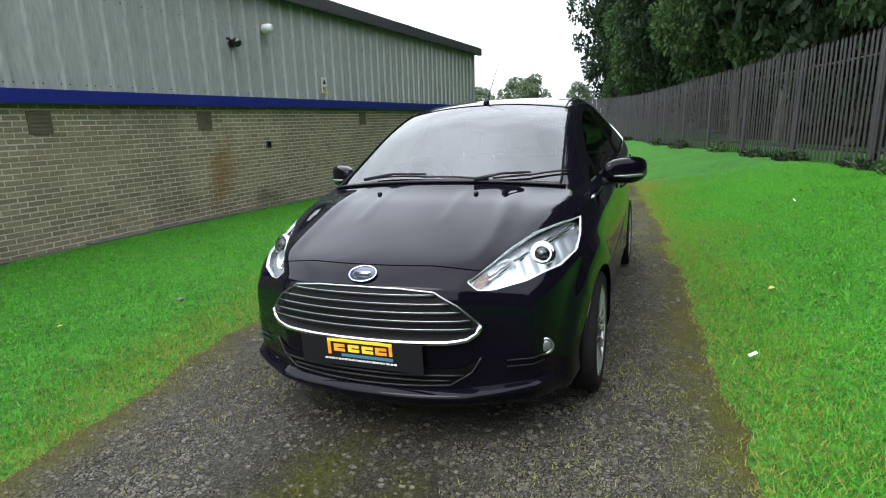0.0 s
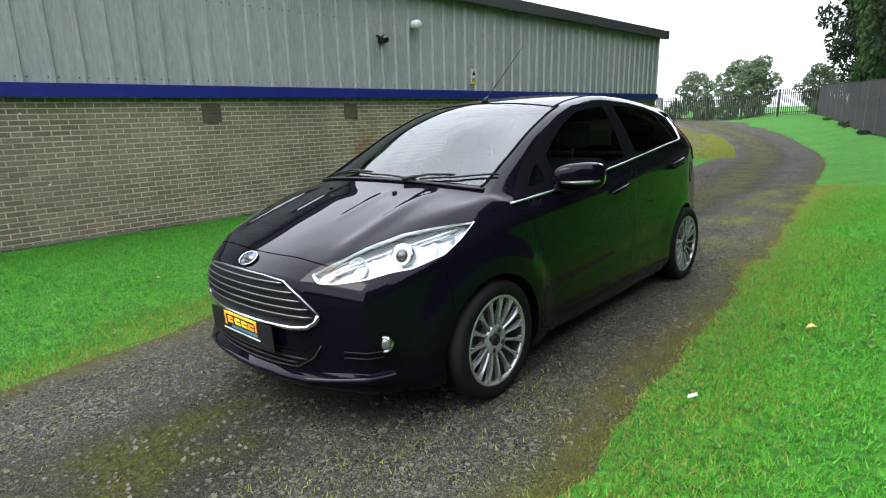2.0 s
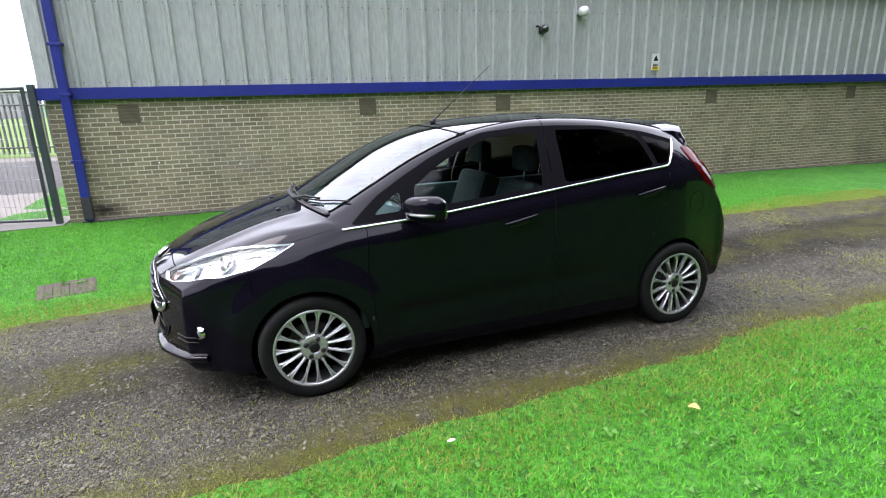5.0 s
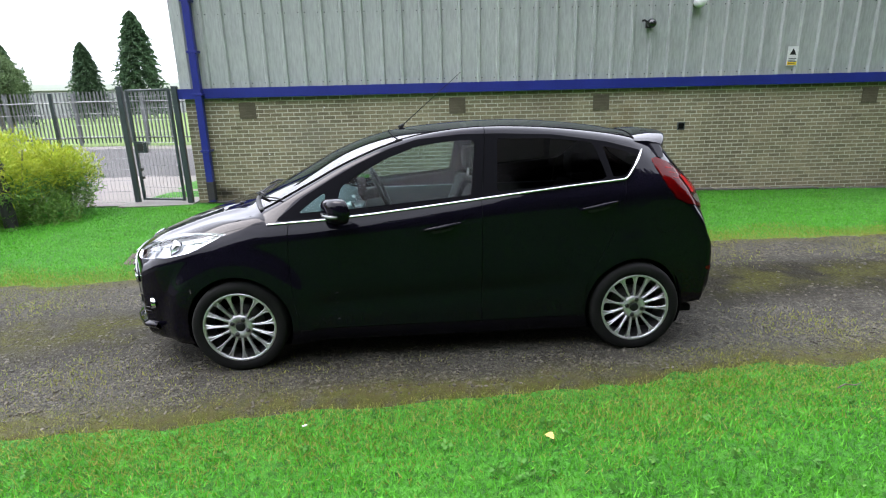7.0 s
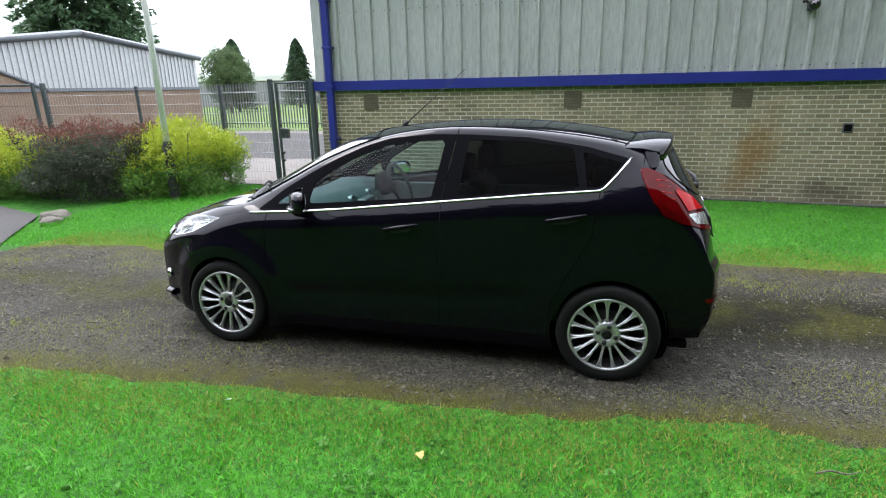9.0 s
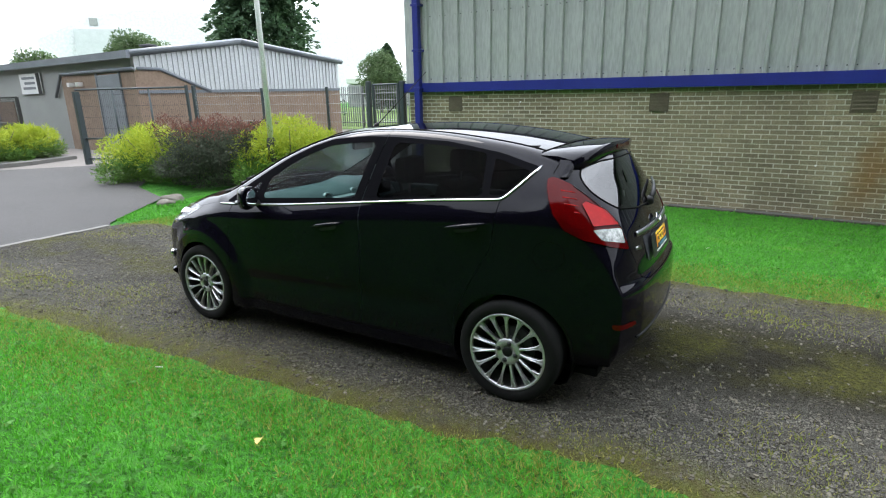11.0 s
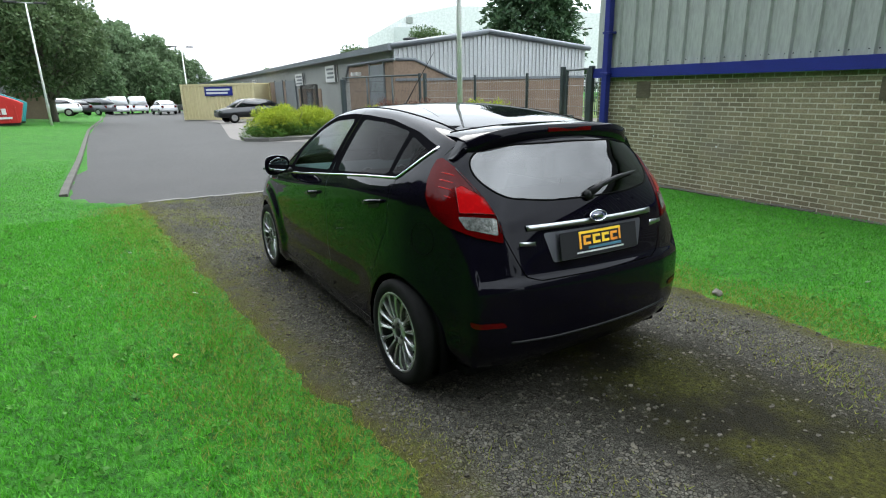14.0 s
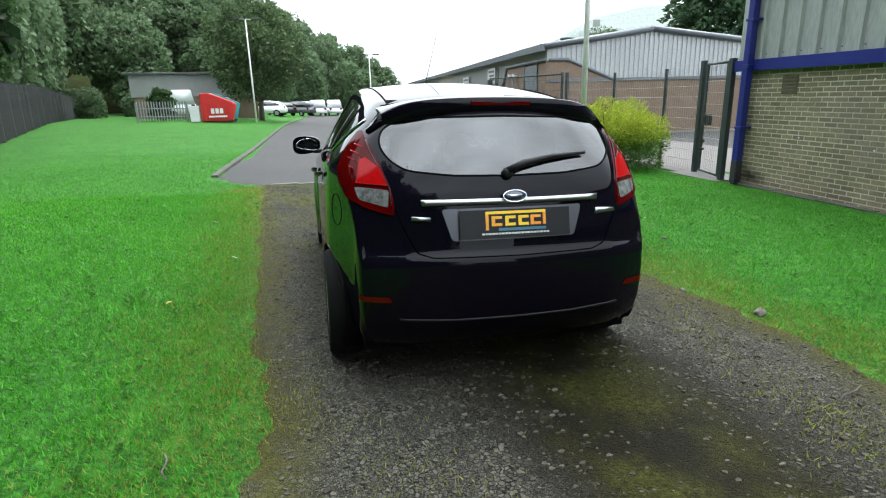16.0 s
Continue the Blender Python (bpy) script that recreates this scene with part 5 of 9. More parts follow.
def patch(poly, axis, off=0.003, step=0.03, thick=0.004, shape=None):
    """A sheet with an outline in two axes, laid on the shell; shape(a, b) adds a relief along the normal."""
    b2 = bmesh.new()
    vs = [b2.verts.new((p[0], p[1], 0)) for p in poly]
    b2.faces.new(vs)
    lo = [min(p[i] for p in poly) for i in (0, 1)]
    hi = [max(p[i] for p in poly) for i in (0, 1)]
    for i in (0, 1):
        v = lo[i] + step
        while v < hi[i] - step * 0.3:
            co_, no_ = [0, 0, 0], [0, 0, 0]
            co_[i], no_[i] = v, 1
            bmesh.ops.bisect_plane(b2, geom=b2.verts[:] + b2.edges[:] + b2.faces[:], plane_co=co_, plane_no=no_, dist=1e-5)
            v += step
    bad = []
    dirv = {"x+": Vector((1, 0, 0)), "x-": Vector((-1, 0, 0)), "y-": Vector((0, -1, 0)), "y+": Vector((0, 1, 0)), "z": Vector((0, 0, 1))}[axis]
    moves = {}
    for v in b2.verts:
        a, b = v.co.x, v.co.y
        h = shape(a, b) if shape else 0.0
        p = on_shell(a, b, axis, off + h)
        if p is None:
            bad.append(v)
        else:
            moves[v] = p
    for v, p in moves.items():
        v.co = p
    if bad:
        bmesh.ops.delete(b2, geom=bad, context="VERTS")
    bmesh.ops.recalc_face_normals(b2, faces=b2.faces)
    b2.normal_update()
    if b2.faces and sum((f.normal.dot(dirv) for f in b2.faces)) < 0:
        bmesh.ops.reverse_faces(b2, faces=b2.faces)
    if thick:
        r_ = bmesh.ops.extrude_face_region(b2, geom=b2.faces[:])
        for g in r_["geom"]:
            if isinstance(g, bmesh.types.BMVert):
                g.co -= dirv * thick * 0.0
        top = [g for g in r_["geom"] if isinstance(g, bmesh.types.BMVert)]
        b2.normal_update()
        for g in top:
            g.co += dirv * thick
    for f in b2.faces:
        f.smooth = True
    return b2


def flip(poly):
    return [(-p[0], p[1]) for p in poly]


def strip(points, axis, radius=0.004, off=0.0, sides=6, flat=1.0, closed=False):
    """A bead laid on the shell along a line."""
    pts = [on_shell(a, b, axis, off) for a, b in dense(points, closed, 0.03)]
    return tube_mesh([p for p in pts if p is not None], radius, sides, closed, flat)


for ax, sg in (("x+", 0), ("x-", 1)):
    fd, rd, sp = panel_ob[("front_door", sg)], panel_ob[("rear_door", sg)], panel_ob[("side_panel", sg)]
    # bright strip along the belt and up the rear quarter
    BELT = [(-1.035, 0.914), (-0.9, 0.922), (-0.7, 0.933), (-0.4, 0.958), (0.0, 1.000), (0.4, 1.043), (0.8, 1.083), (1.05, 1.103), (1.160, 1.112), (1.185, 1.126), (1.25, 1.192), (1.322, 1.275)]
    part("belt_strip", strip(BELT, ax, 0.0085, 0.002, 8, 0.8), M_CHROME, sp, "bright chrome belt strip")
    # door handles
    for host, (y0, z0) in ((fd, (0.02, 0.872)), (rd, (0.985, 0.962))):
        lbl = "black door handle"
        arc = [on_shell(y0 - 0.115 + 0.23 * i / 12, z0 - 0.016 + 0.040 * i / 12, ax, 0.012 + 0.022 * math.sin(math.pi * i / 12)) for i in range(13)]
        part("door_handle", tube_mesh(arc, [0.008 + 0.007 * math.sin(math.pi * i / 12) for i in range(13)], 8), M_PAINT, host, lbl)
        part("handle_cup", patch(rounded([(y0 - 0.07, z0 - 0.045), (y0 + 0.07, z0 - 0.02), (y0 + 0.07, z0 + 0.02), (y0 - 0.07, z0 + 0.0)], 0.03), ax, 0.001, 0.05, 0.0), M_BLACK, host)
    # arch lips, liners
    for hy in (-HUB_Y, HUB_Y):
        lip, pts = [], []
        for i in range(41):
            a = math.pi * (-0.10 + 1.20 * i / 40)
            yy_, zz_ = hy + (ARCH_R + 0.004) * math.cos(a), HUB_Z + (ARCH_R + 0.004) * math.sin(a)
            p = on_shell(yy_, zz_, ax, 0.0)
            if p is not None and abs(p.x) > 0.6 and zz_ > 0.2:
                pts.append(p)
        sgn = 1 if sg == 0 else -1
        vs, fs = [], []
        for p in pts:
            vs += [p + Vector((0.002 * sgn, 0, 0)), p - Vector((0.012 * sgn, 0, 0)), p - Vector((0.10 * sgn, 0, 0))]
        for i in range(len(pts) - 1):
            fs += [(3 * i, 3 * i + 1, 3 * i + 4, 3 * i + 3), (3 * i + 1, 3 * i + 2, 3 * i + 5, 3 * i + 4)]
        part("arch_lip", mesh_of("arch_lip", vs, fs, True), M_PAINT, panel_ob[("front_wing", sg)] if hy < 0 else sp)
        liner = lathe([(0.05, 0.34 * sgn), (ARCH_R + 0.02, 0.34 * sgn), (ARCH_R + 0.02, 0.78 * sgn)], 32, "x")
        for v in liner.vertices:
            v.co.y += hy
            v.co.z = max(v.co.z + HUB_Z, 0.14)
        part("arch_liner", liner, M_SEAM, panel_ob[("front_wing", sg)] if hy < 0 else sp)

# floor pan, so that no light passes under the cabin
part("floor_pan", boxbm(-0.70, 0.70, -1.75, 1.70, 0.19, 0.235, bevel=0.01), M_SEAM, car)
part("cross_wall", boxbm(-0.70, 0.70, -1.08, -1.02, 0.21, 0.90, bevel=0.01), M_SEAM, car)

# ---------------------------------------------------------------- wheels


def spoke(bm, ang, r0, r1, x0, x1):
    """A slim spoke that flares into a forked end at the rim."""
    c, s = math.cos(ang), math.sin(ang)
    vs = []
    for f, w, th in ((0.0, 0.017, 0.030), (0.30, 0.0145, 0.028), (0.62, 0.0165, 0.026), (0.85, 0.027, 0.024), (1.0, 0.052, 0.020)):
        r, xa = r0 + (r1 - r0) * f, x0 + (x1 - x0) * f + 0.006 * math.sin(math.pi * f)
        for dx, dw in ((-0.004, -1), (0.0, -0.55), (-0.0045 if f > 0.4 else -0.001, 0), (0.0, 0.55), (-0.004, 1), (-th, 0.8), (-th, -0.8)):
            t = dw * w / 2
            vs.append(bm.verts.new((xa + dx, r * c - t * s, r * s + t * c)))
    for k in range(4):
        for j in range(7):
            a, b = k * 7 + j, k * 7 + (j + 1) % 7
            bm.faces.new((vs[a], vs[b], vs[b + 7], vs[a + 7]))


def wheel(name):
    w = new(name)
    part("tyre", lathe([(0.205, -0.085), (0.235, -0.098), (0.272, -0.098), (0.286, -0.086), (0.2915, -0.06), (0.2925, -0.03), (0.2925, 0.03), (0.2915, 0.06), (0.286, 0.086), (0.272, 0.097), (0.245, 0.099), (0.222, 0.092), (0.214, 0.082), (0.205, 0.085)], 64), M_TYRE, w)
    rim_p = part("rim", lathe([(0.222, 0.090), (0.219, 0.094), (0.2085, 0.093), (0.205, 0.086), (0.2035, 0.078)], 64), M_ALLOY, w, "silver multi-spoke alloy rim")
    part("barrel", lathe([(0.2035, 0.078), (0.197, 0.04), (0.19, -0.03), (0.205, -0.085)], 64), M_BARREL, w)
    for i in range(15):
        bs = bmesh.new()
        a = 2 * math.pi * i / 15
        spoke(bs, a, 0.070, 0.210, 0.076, 0.090)
        part("spoke", bs, M_ALLOY, rim_p)
    part("hub", lathe([(0.0, 0.066), (0.026, 0.066), (0.029, 0.078), (0.055, 0.082), (0.072, 0.079), (0.080, 0.066), (0.078, 0.03)], 40), M_ALLOY, rim_p)
    part("hub_cap", lathe([(0.0, 0.084), (0.022, 0.0835), (0.028, 0.080), (0.029, 0.07)], 24), M_BLACK, rim_p, "dark centre cap")
    for i in range(4):
        a = math.pi / 4 + math.pi / 2 * i + 0.2
        nut = lathe([(0.0, 0.088), (0.006, 0.088), (0.0075, 0.0845), (0.0135, 0.0842), (0.0145, 0.07)], 14)
        for v in nut.vertices:
            v.co.y += 0.051 * math.cos(a)
            v.co.z += 0.051 * math.sin(a)
        part("wheel_nut", nut, M_NUT, rim_p, "dark wheel nut")
    part("brake_disc", lathe([(0.0, 0.005), (0.125, 0.005), (0.128, -0.01), (0.125, -0.02), (0.0, -0.02)], 40), M_BARREL, w)
    part("drum", lathe([(0.0, -0.03), (0.19, -0.03), (0.19, -0.05), (0.0, -0.05)], 32), M_SEAM, w)
    return w


first = wheel("wheel")
first.parent = car
first.matrix_basis = pose(0.762, -HUB_Y, HUB_Z, 8, 0, 0)
for x, y, rx, rz in ((0.762, HUB_Y, 20, 0), (-0.762, -HUB_Y, 31, 180), (-0.762, HUB_Y, 3, 180)):
    w2 = copy_thing(first, pose(x, y, HUB_Z, rx, 0, rz))
    w2.parent = car

# ---------------------------------------------------------------- lamps, grille, trim and cabin of the car


def mirrored(pts):
    return [(-p[0], p[1], p[2]) for p in pts]


def patch3(pts, d, off=0.003, step=0.02, relief=None, round_r=0.012):
    """A sheet bounded by points of the shell, seen along d; off or relief(a, b) moves it along d."""
    u, v = basis(d)
    poly = rounded(flat2(pts, d), round_r, 3) if round_r else flat2(pts, d)
    b2 = bmesh.new()
    b2.faces.new([b2.verts.new((p[0], p[1], 0)) for p in poly])
    for i in (0, 1):
        lo, hi = min(p[i] for p in poly), max(p[i] for p in poly)
        c_ = lo + step
        while c_ < hi - step * 0.3:
            co_, no_ = [0, 0, 0], [0, 0, 0]
            co_[i], no_[i] = c_, 1
            bmesh.ops.bisect_plane(b2, geom=b2.verts[:] + b2.edges[:] + b2.faces[:], plane_co=co_, plane_no=no_, dist=1e-5)
            c_ += step
    bad = []
    for q in b2.verts:
        a, b = q.co.x, q.co.y
        hit = SHELL.ray_cast(u * a + v * b + d * 4, -d)
        if hit[0] is None:
            bad.append(q)
        else:
            q.co = hit[0] + d * (off + (relief(a, b) if relief else 0))
    if bad:
        bmesh.ops.delete(b2, geom=bad, context="VERTS")
    b2.normal_update()
    if sum(f.normal.dot(d) for f in b2.faces) < 0:
        bmesh.ops.reverse_faces(b2, faces=b2.faces)
    for f in b2.faces:
        f.smooth = True
    return b2


def rim3(pts, d, depth, out=0.002, round_r=0.012):
    """The wall round a lamp bowl, from the shell's surface inwards."""
    u, v = basis(d)
    poly = rounded(flat2(pts, d), round_r, 3)
    vs, fs = [], []
    for a, b in poly:
        hit = SHELL.ray_cast(u * a + v * b + d * 4, -d)
        h = hit[0] if hit[0] is not None else u * a + v * b
        vs += [h + d * out, h - d * depth]
    n = len(poly)
    for i in range(n):
        j = (i + 1) % n
        fs.append((2 * i, 2 * i + 1, 2 * j + 1, 2 * j))
    return mesh_of("rim", vs, fs, True)


def toward(pts, k):
    c_ = sum((Vector(p) for p in pts), Vector()) / len(pts)
    return [tuple(c_ + (Vector(p) - c_) * k) for p in pts]


def orient(me, loc, d, scale=(1, 1, 1)):
    """Turns a mesh made along +x so that it points along d, at loc."""
    m = Matrix.Translation(loc) @ Vector(d).to_track_quat("X", "Z").to_matrix().to_4x4() @ Matrix.Diagonal((*scale, 1))
    me.transform(m)
    return me


for sg in (1, -1):
    fix = (lambda q: q) if sg > 0 else mirrored
    d = Vector((HEAD_DIR.x * sg, HEAD_DIR.y, HEAD_DIR.z))
    hl = part("headlight", rim3(fix(HEAD), d, 0.055), M_GLOSSBLACK, car, "clear headlight with chrome interior and projector")
    part("bowl", patch3(fix(HEAD), d, -0.045, 0.02, lambda a, b: 0.006 * math.sin(a * 210)), M_BOWL, hl)
    part("lens", lens_mesh[0 if sg > 0 else 1], None, hl, "clear plastic lens")
    # bright border just under the lens
    uu, vv = basis(d)
    ring_o = rounded(flat2(fix(HEAD), d), 0.012, 3)
    ring_i = shrink(ring_o, 0.013)
    vs, fs = [], []
    for (a1, b1), (a2, b2) in zip(ring_o, ring_i):
        for a, b, dep in ((a1, b1, 0.0015), ((a1 + a2) / 2, (b1 + b2) / 2, 0.0012), (a2, b2, -0.012)):
            hit = SHELL.ray_cast(uu * a + vv * b + d * 4, -d)
            vs.append((hit[0] if hit[0] is not None else uu * a + vv * b) + d * dep)
    m_ = len(ring_o)
    for i in range(m_):
        j = (i + 1) % m_
        for k in (0, 1):
            fs.append((3 * i + k, 3 * j + k, 3 * j + k + 1, 3 * i + k + 1))
    part("border", mesh_of("border", vs, fs, True), M_REFLECTOR, hl, "silver lamp border")
    pc = Vector((0.668 * sg, -1.672, 0.782))
    pd = Vector((0.30 * sg, -0.88, 0.36)).normalized()
    part("projector_ring", orient(lathe([(0.030, 0.0), (0.052, 0.004), (0.056, -0.01), (0.05, -0.05), (0.040, -0.06)], 32), pc - d * 0.026, pd), M_CHROME, hl)
    part("projector_lens", orient(lathe([(0.0, 0.016), (0.014, 0.013), (0.025, 0.006), (0.031, -0.006), (0.031, -0.02)], 28), pc - d * 0.026, pd), M_GLOSSBLACK, hl, "dark glass projector lens")
    rc = Vector((0.555 * sg, -1.825, 0.745))
    part("reflector", orient(lathe([(0.006, -0.03), (0.02, -0.028), (0.036, -0.015), (0.044, 0.0), (0.048, 0.0)], 28), rc - d * 0.030, pd), M_REFLECTOR, hl)
    part("bulb", orient(lathe([(0.0, 0.01), (0.006, 0.008), (0.009, 0.0), (0.009, -0.03)], 12), rc - d * 0.03, pd), M_LENS, hl)
    amb = [(0.440, -1.945, 0.700), (0.478, -1.945, 0.690), (0.512, -1.880, 0.735), (0.470, -1.880, 0.755)]
    part("indicator", patch3(fix(amb), d, -0.030), M_AMBER, hl, "amber indicator")
    for f_ in (0.3, 0.62):
        a_, b_ = Vector((0.60, -1.80, 0.705)), Vector((0.745, -1.50, 0.795))
        line = [Vector(fix([tuple(Vector((0.50 + 0.25 * t, -1.90 + 0.50 * t, 0.705 + 0.12 * t + 0.05 * f_))) ])[0]) - d * 0.022 for t in [i / 10 for i in range(11)]]
        part("light_bar", tube_mesh(line, 0.006, 8), M_CHROME, hl)
    # rear lamps
    d = Vector((TAIL_DIR.x * sg, TAIL_DIR.y, TAIL_DIR.z))
    tl = part("tail_light", patch3(fix(TAIL), d, 0.008), M_RED, car, "wrap-around red tail light with clear reversing lens")
    part("tail_light_edge", rim3(fix(TAIL), d, 0.004, 0.0082), M_DARKRED, tl)
    inner = [(0.676, 1.556, 1.104), (0.648, 1.569, 1.116), (0.587, 1.656, 1.069), (0.566, 1.728, 0.996), (0.700, 1.628, 0.998)]
    part("stop_lens", patch3(fix(inner), d, 0.012, relief=None), M_BRIGHTRED, tl, "bright red stop lens")
    edge_pts = []
    for a_, b_ in zip(inner, inner[1:] + inner[:1]):
        for k in range(4):
            q = Vector(fix([tuple(Vector(a_).lerp(Vector(b_), k / 4))])[0])
            hit = SHELL.ray_cast(q + d * 3, -d)
            if hit[0] is not None:
                edge_pts.append(hit[0] + d * 0.012)
    part("lens_border", tube_mesh(edge_pts, 0.0022, 6, closed=True), M_DARKRED, tl)
    clear = [(0.710, 1.628, 0.982), (0.566, 1.735, 0.978), (0.570, 1.762, 0.902), (0.695, 1.677, 0.930)]
    part("reversing_lens", patch3(fix(clear), d, 0.010), M_CLEARLAMP, tl, "clear silver reversing lens")
    for t in (0.04, 0.22, 0.40, 0.58):
        seg = [(0.690 - 0.035 * k + 0.055 * t, 1.452 + 0.062 * k + 0.05 * t, 1.175 - 0.012 * k - 0.19 * t) for k in (0.0, 0.25, 0.5, 0.75, 1.0)]
        pts = []
        for q in fix(seg):
            hit = SHELL.ray_cast(Vector(q) + d * 3, -d)
            if hit[0] is not None:
                pts.append(hit[0] + d * 0.0058)
        if len(pts) > 2:
            part("light_bar", tube_mesh(pts, 0.0038, 6), M_BRIGHTRED, tl, "bright red light bar")
    bright = [(0.752, 1.482, 1.055), (0.728, 1.478, 1.095), (0.700, 1.560, 1.040), (0.728, 1.585, 0.985), (0.765, 1.535, 0.992)]
    part("side_lens", patch3(fix(bright), d, 0.010), M_RED, tl)
    # bright edge on the tailgate side of the lamp
    edge_ = [(0.640, 1.500, 1.188), (0.608, 1.632, 1.090), (0.562, 1.733, 0.985), (0.556, 1.772, 0.895)]
    pts = []
    for a_, b_ in zip(edge_, edge_[1:]):
        for k in range(5):
            q = Vector(fix([tuple(Vector(a_).lerp(Vector(b_), k / 5))])[0])
            hit = SHELL.ray_cast(q + d * 3, -d)
            if hit[0] is not None:
                pts.append(hit[0] + d * 0.010)
    part("lamp_trim", tube_mesh(pts, 0.0025, 6), M_PLATEGREY, tl)
    # front fog lamps and their recesses
    fd_ = Vector((0.62 * sg, -0.78, 0.0)).normalized()
    rec = [(0.545, -1.93, 0.352), (0.66, -1.86, 0.345), (0.775, -1.70, 0.352), (0.768, -1.72, 0.470), (0.70, -1.85, 0.478), (0.60, -1.91, 0.430)]
    fr = part("fog_lamp_recess", patch3(fix(rec), fd_, 0.001, round_r=0.02), M_PAINT, car)
    hit = SHELL.ray_cast(Vector((0.705 * sg, -1.83, 0.424)) + fd_ * 2, -fd_)
    ff_ = Vector((0.40 * sg, -0.92, 0.0)).normalized()
    fl_ = part("fog_lamp", orient(lathe([(0.026, 0.0), (0.033, 0.004), (0.036, 0.002), (0.037, -0.02)], 28), hit[0] + fd_ * 0.003, ff_), M_CHROME, fr, "round fog lamp with chrome ring")
    part("lens", orient(lathe([(0.0, 0.006), (0.015, 0.004), (0.027, -0.001), (0.027, -0.01)], 24), hit[0] + fd_ * 0.003, ff_), M_FOGGLASS, fl_)
    for z in (0.372, 0.398):
        pts = []
        for k in range(9):
            hit = SHELL.ray_cast(Vector(((0.56 + 0.13 * k / 8) * sg, -1.92 + 0.10 * k / 8, z)) + fd_ * 2, -fd_)
            pts.append(hit[0] + fd_ * 0.006)
        part("fin", tube_mesh(pts, 0.004, 6, flat=0.6), M_BLACK, fr)
    # rear reflectors in the bumper
    rd_ = Vector((0.45 * sg, 0.9, 0)).normalized()
    refl = [(0.585, 1.87, 0.482), (0.745, 1.81, 0.484), (0.748, 1.80, 0.512), (0.60, 1.86, 0.508)]
    part("rear_reflector", patch3(fix(refl), rd_, 0.004), M_DARKRED, car, "dark red bumper reflector")
    # mirror
    mir = part("door_mirror", tube_mesh([(0.80 * sg, -0.655, 0.955), (0.85 * sg, -0.635, 0.952), (0.89 * sg, -0.61, 0.972)], [0.030, 0.026, 0.03], 10, flat=0.7), M_BLACK, panel_ob[("front_door", 0 if sg > 0 else 1)], "door mirror with black housing")
    hb = bmesh.new()
    bmesh.ops.create_uvsphere(hb, u_segments=24, v_segments=14, radius=1.0)
    for q in hb.verts:
        x, y, z = (math.copysign(abs(c_) ** 0.72, c_) for c_ in q.co)
        y2 = y if y < 0.35 else 0.35
        q.co = ((0.915 + x * 0.108 + 0.02 * y) * sg, -0.595 + y2 * 0.085 + 0.05 * x, 1.008 + z * (0.072 + 0.008 * x))
    part("housing", hb, M_PAINT, mir, smooth=True)
    gl = bmesh.new()
    bmesh.ops.create_uvsphere(gl, u_segments=24, v_segments=10, radius=1.0)
    for q in gl.verts:
        x, y, z = q.co
        q.co = ((0.912 + x * 0.090) * sg, -0.562 + 0.05 * x + y * 0.003, 1.006 + z * 0.058)
    part("mirror_glass", gl, M_CHROME, mir, "silvered mirror glass", smooth=True)
    ind = [(0.86 * sg, -0.690, 0.985), (0.93 * sg, -0.672, 0.982), (0.985 * sg, -0.630, 0.982), (1.020 * sg, -0.585, 0.985)]
    part("indicator", tube_mesh(ind, [0.008, 0.012, 0.014, 0.010], 8, flat=0.8), M_LAMPWHITE, mir, "clear mirror indicator")
    # washer nozzles
    hit = SHELL.ray_cast(Vector((0.265 * sg, -1.315, 3)), Vector((0, 0, -1)))
    nz = bmesh.new()
    bmesh.ops.create_uvsphere(nz, u_segments=12, v_segments=8, radius=1.0, matrix=Matrix.Translation(hit[0] + Vector((0, 0, 0.004))) @ Matrix.Diagonal((0.012, 0.016, 0.009, 1)))
    part("washer_nozzle", nz, M_BLACK, panel_ob[("bonnet", 0)], smooth=True)
    # parcel of the windscreen edge trim
    pts = []
    for k in range(40):
        v = 4.15 + (6.98 - 4.15) * k / 39
        iv, fv = int(v * NV), v * NV - int(v * NV)
        q = Vector(grid[iv, SA + 2]).lerp(Vector(grid[min(iv + 1, NVT), SA + 2]), fv)
        pts.append((q.x * sg, q.y, q.z + 0.002))
    part("windscreen_seal", tube_mesh(pts, 0.006, 6), M_SEAM, panel_ob[("windscreen", 0)])
    # roof gutters
    pts = []
    for k in range(60):
        v = 6.9 + (11.6 - 6.9) * k / 59
        q = grid[int(v * NV), SA + 3]
        pts.append((q[0] * sg, q[1], q[2] + 0.001))
    part("roof_seam", tube_mesh(pts, 0.005, 6, flat=0.7), M_SEAM, panel_ob[("roof", 0)])

front = panel_ob[("front_bumper", 0)]
GR = [(0.0, 0.700), (0.18, 0.697), (0.31, 0.684), (0.40, 0.632), (0.478, 0.552), (0.430, 0.497), (0.36, 0.488), (0.0, 0.490)]
GRF = GR + flip(GR[1:-1])[::-1]
grille = part("grille", patch(rounded(GRF, 0.02), "y-", 0.003, 0.05, 0.0), M_BLACK, front, "black grille with five bright horizontal bars")
for i, z in enumerate((0.672, 0.640, 0.607, 0.574, 0.541)):
    w = lerp_table([(0.49, 0.42), (0.552, 0.462), (0.632, 0.385), (0.684, 0.295)], z)
    pts = [on_shell(-w + 2 * w * k / 24, z, "y-", 0.012) for k in range(25)]
    part("grille_bar", tube_mesh(pts, 0.0085, 8, flat=0.75), M_BLACK, grille)
    part("bar_edge", tube_mesh([p + Vector((0, -0.006, 0.006)) for p in pts], 0.0018, 6), M_SATIN, grille, "bright grille bar edge")
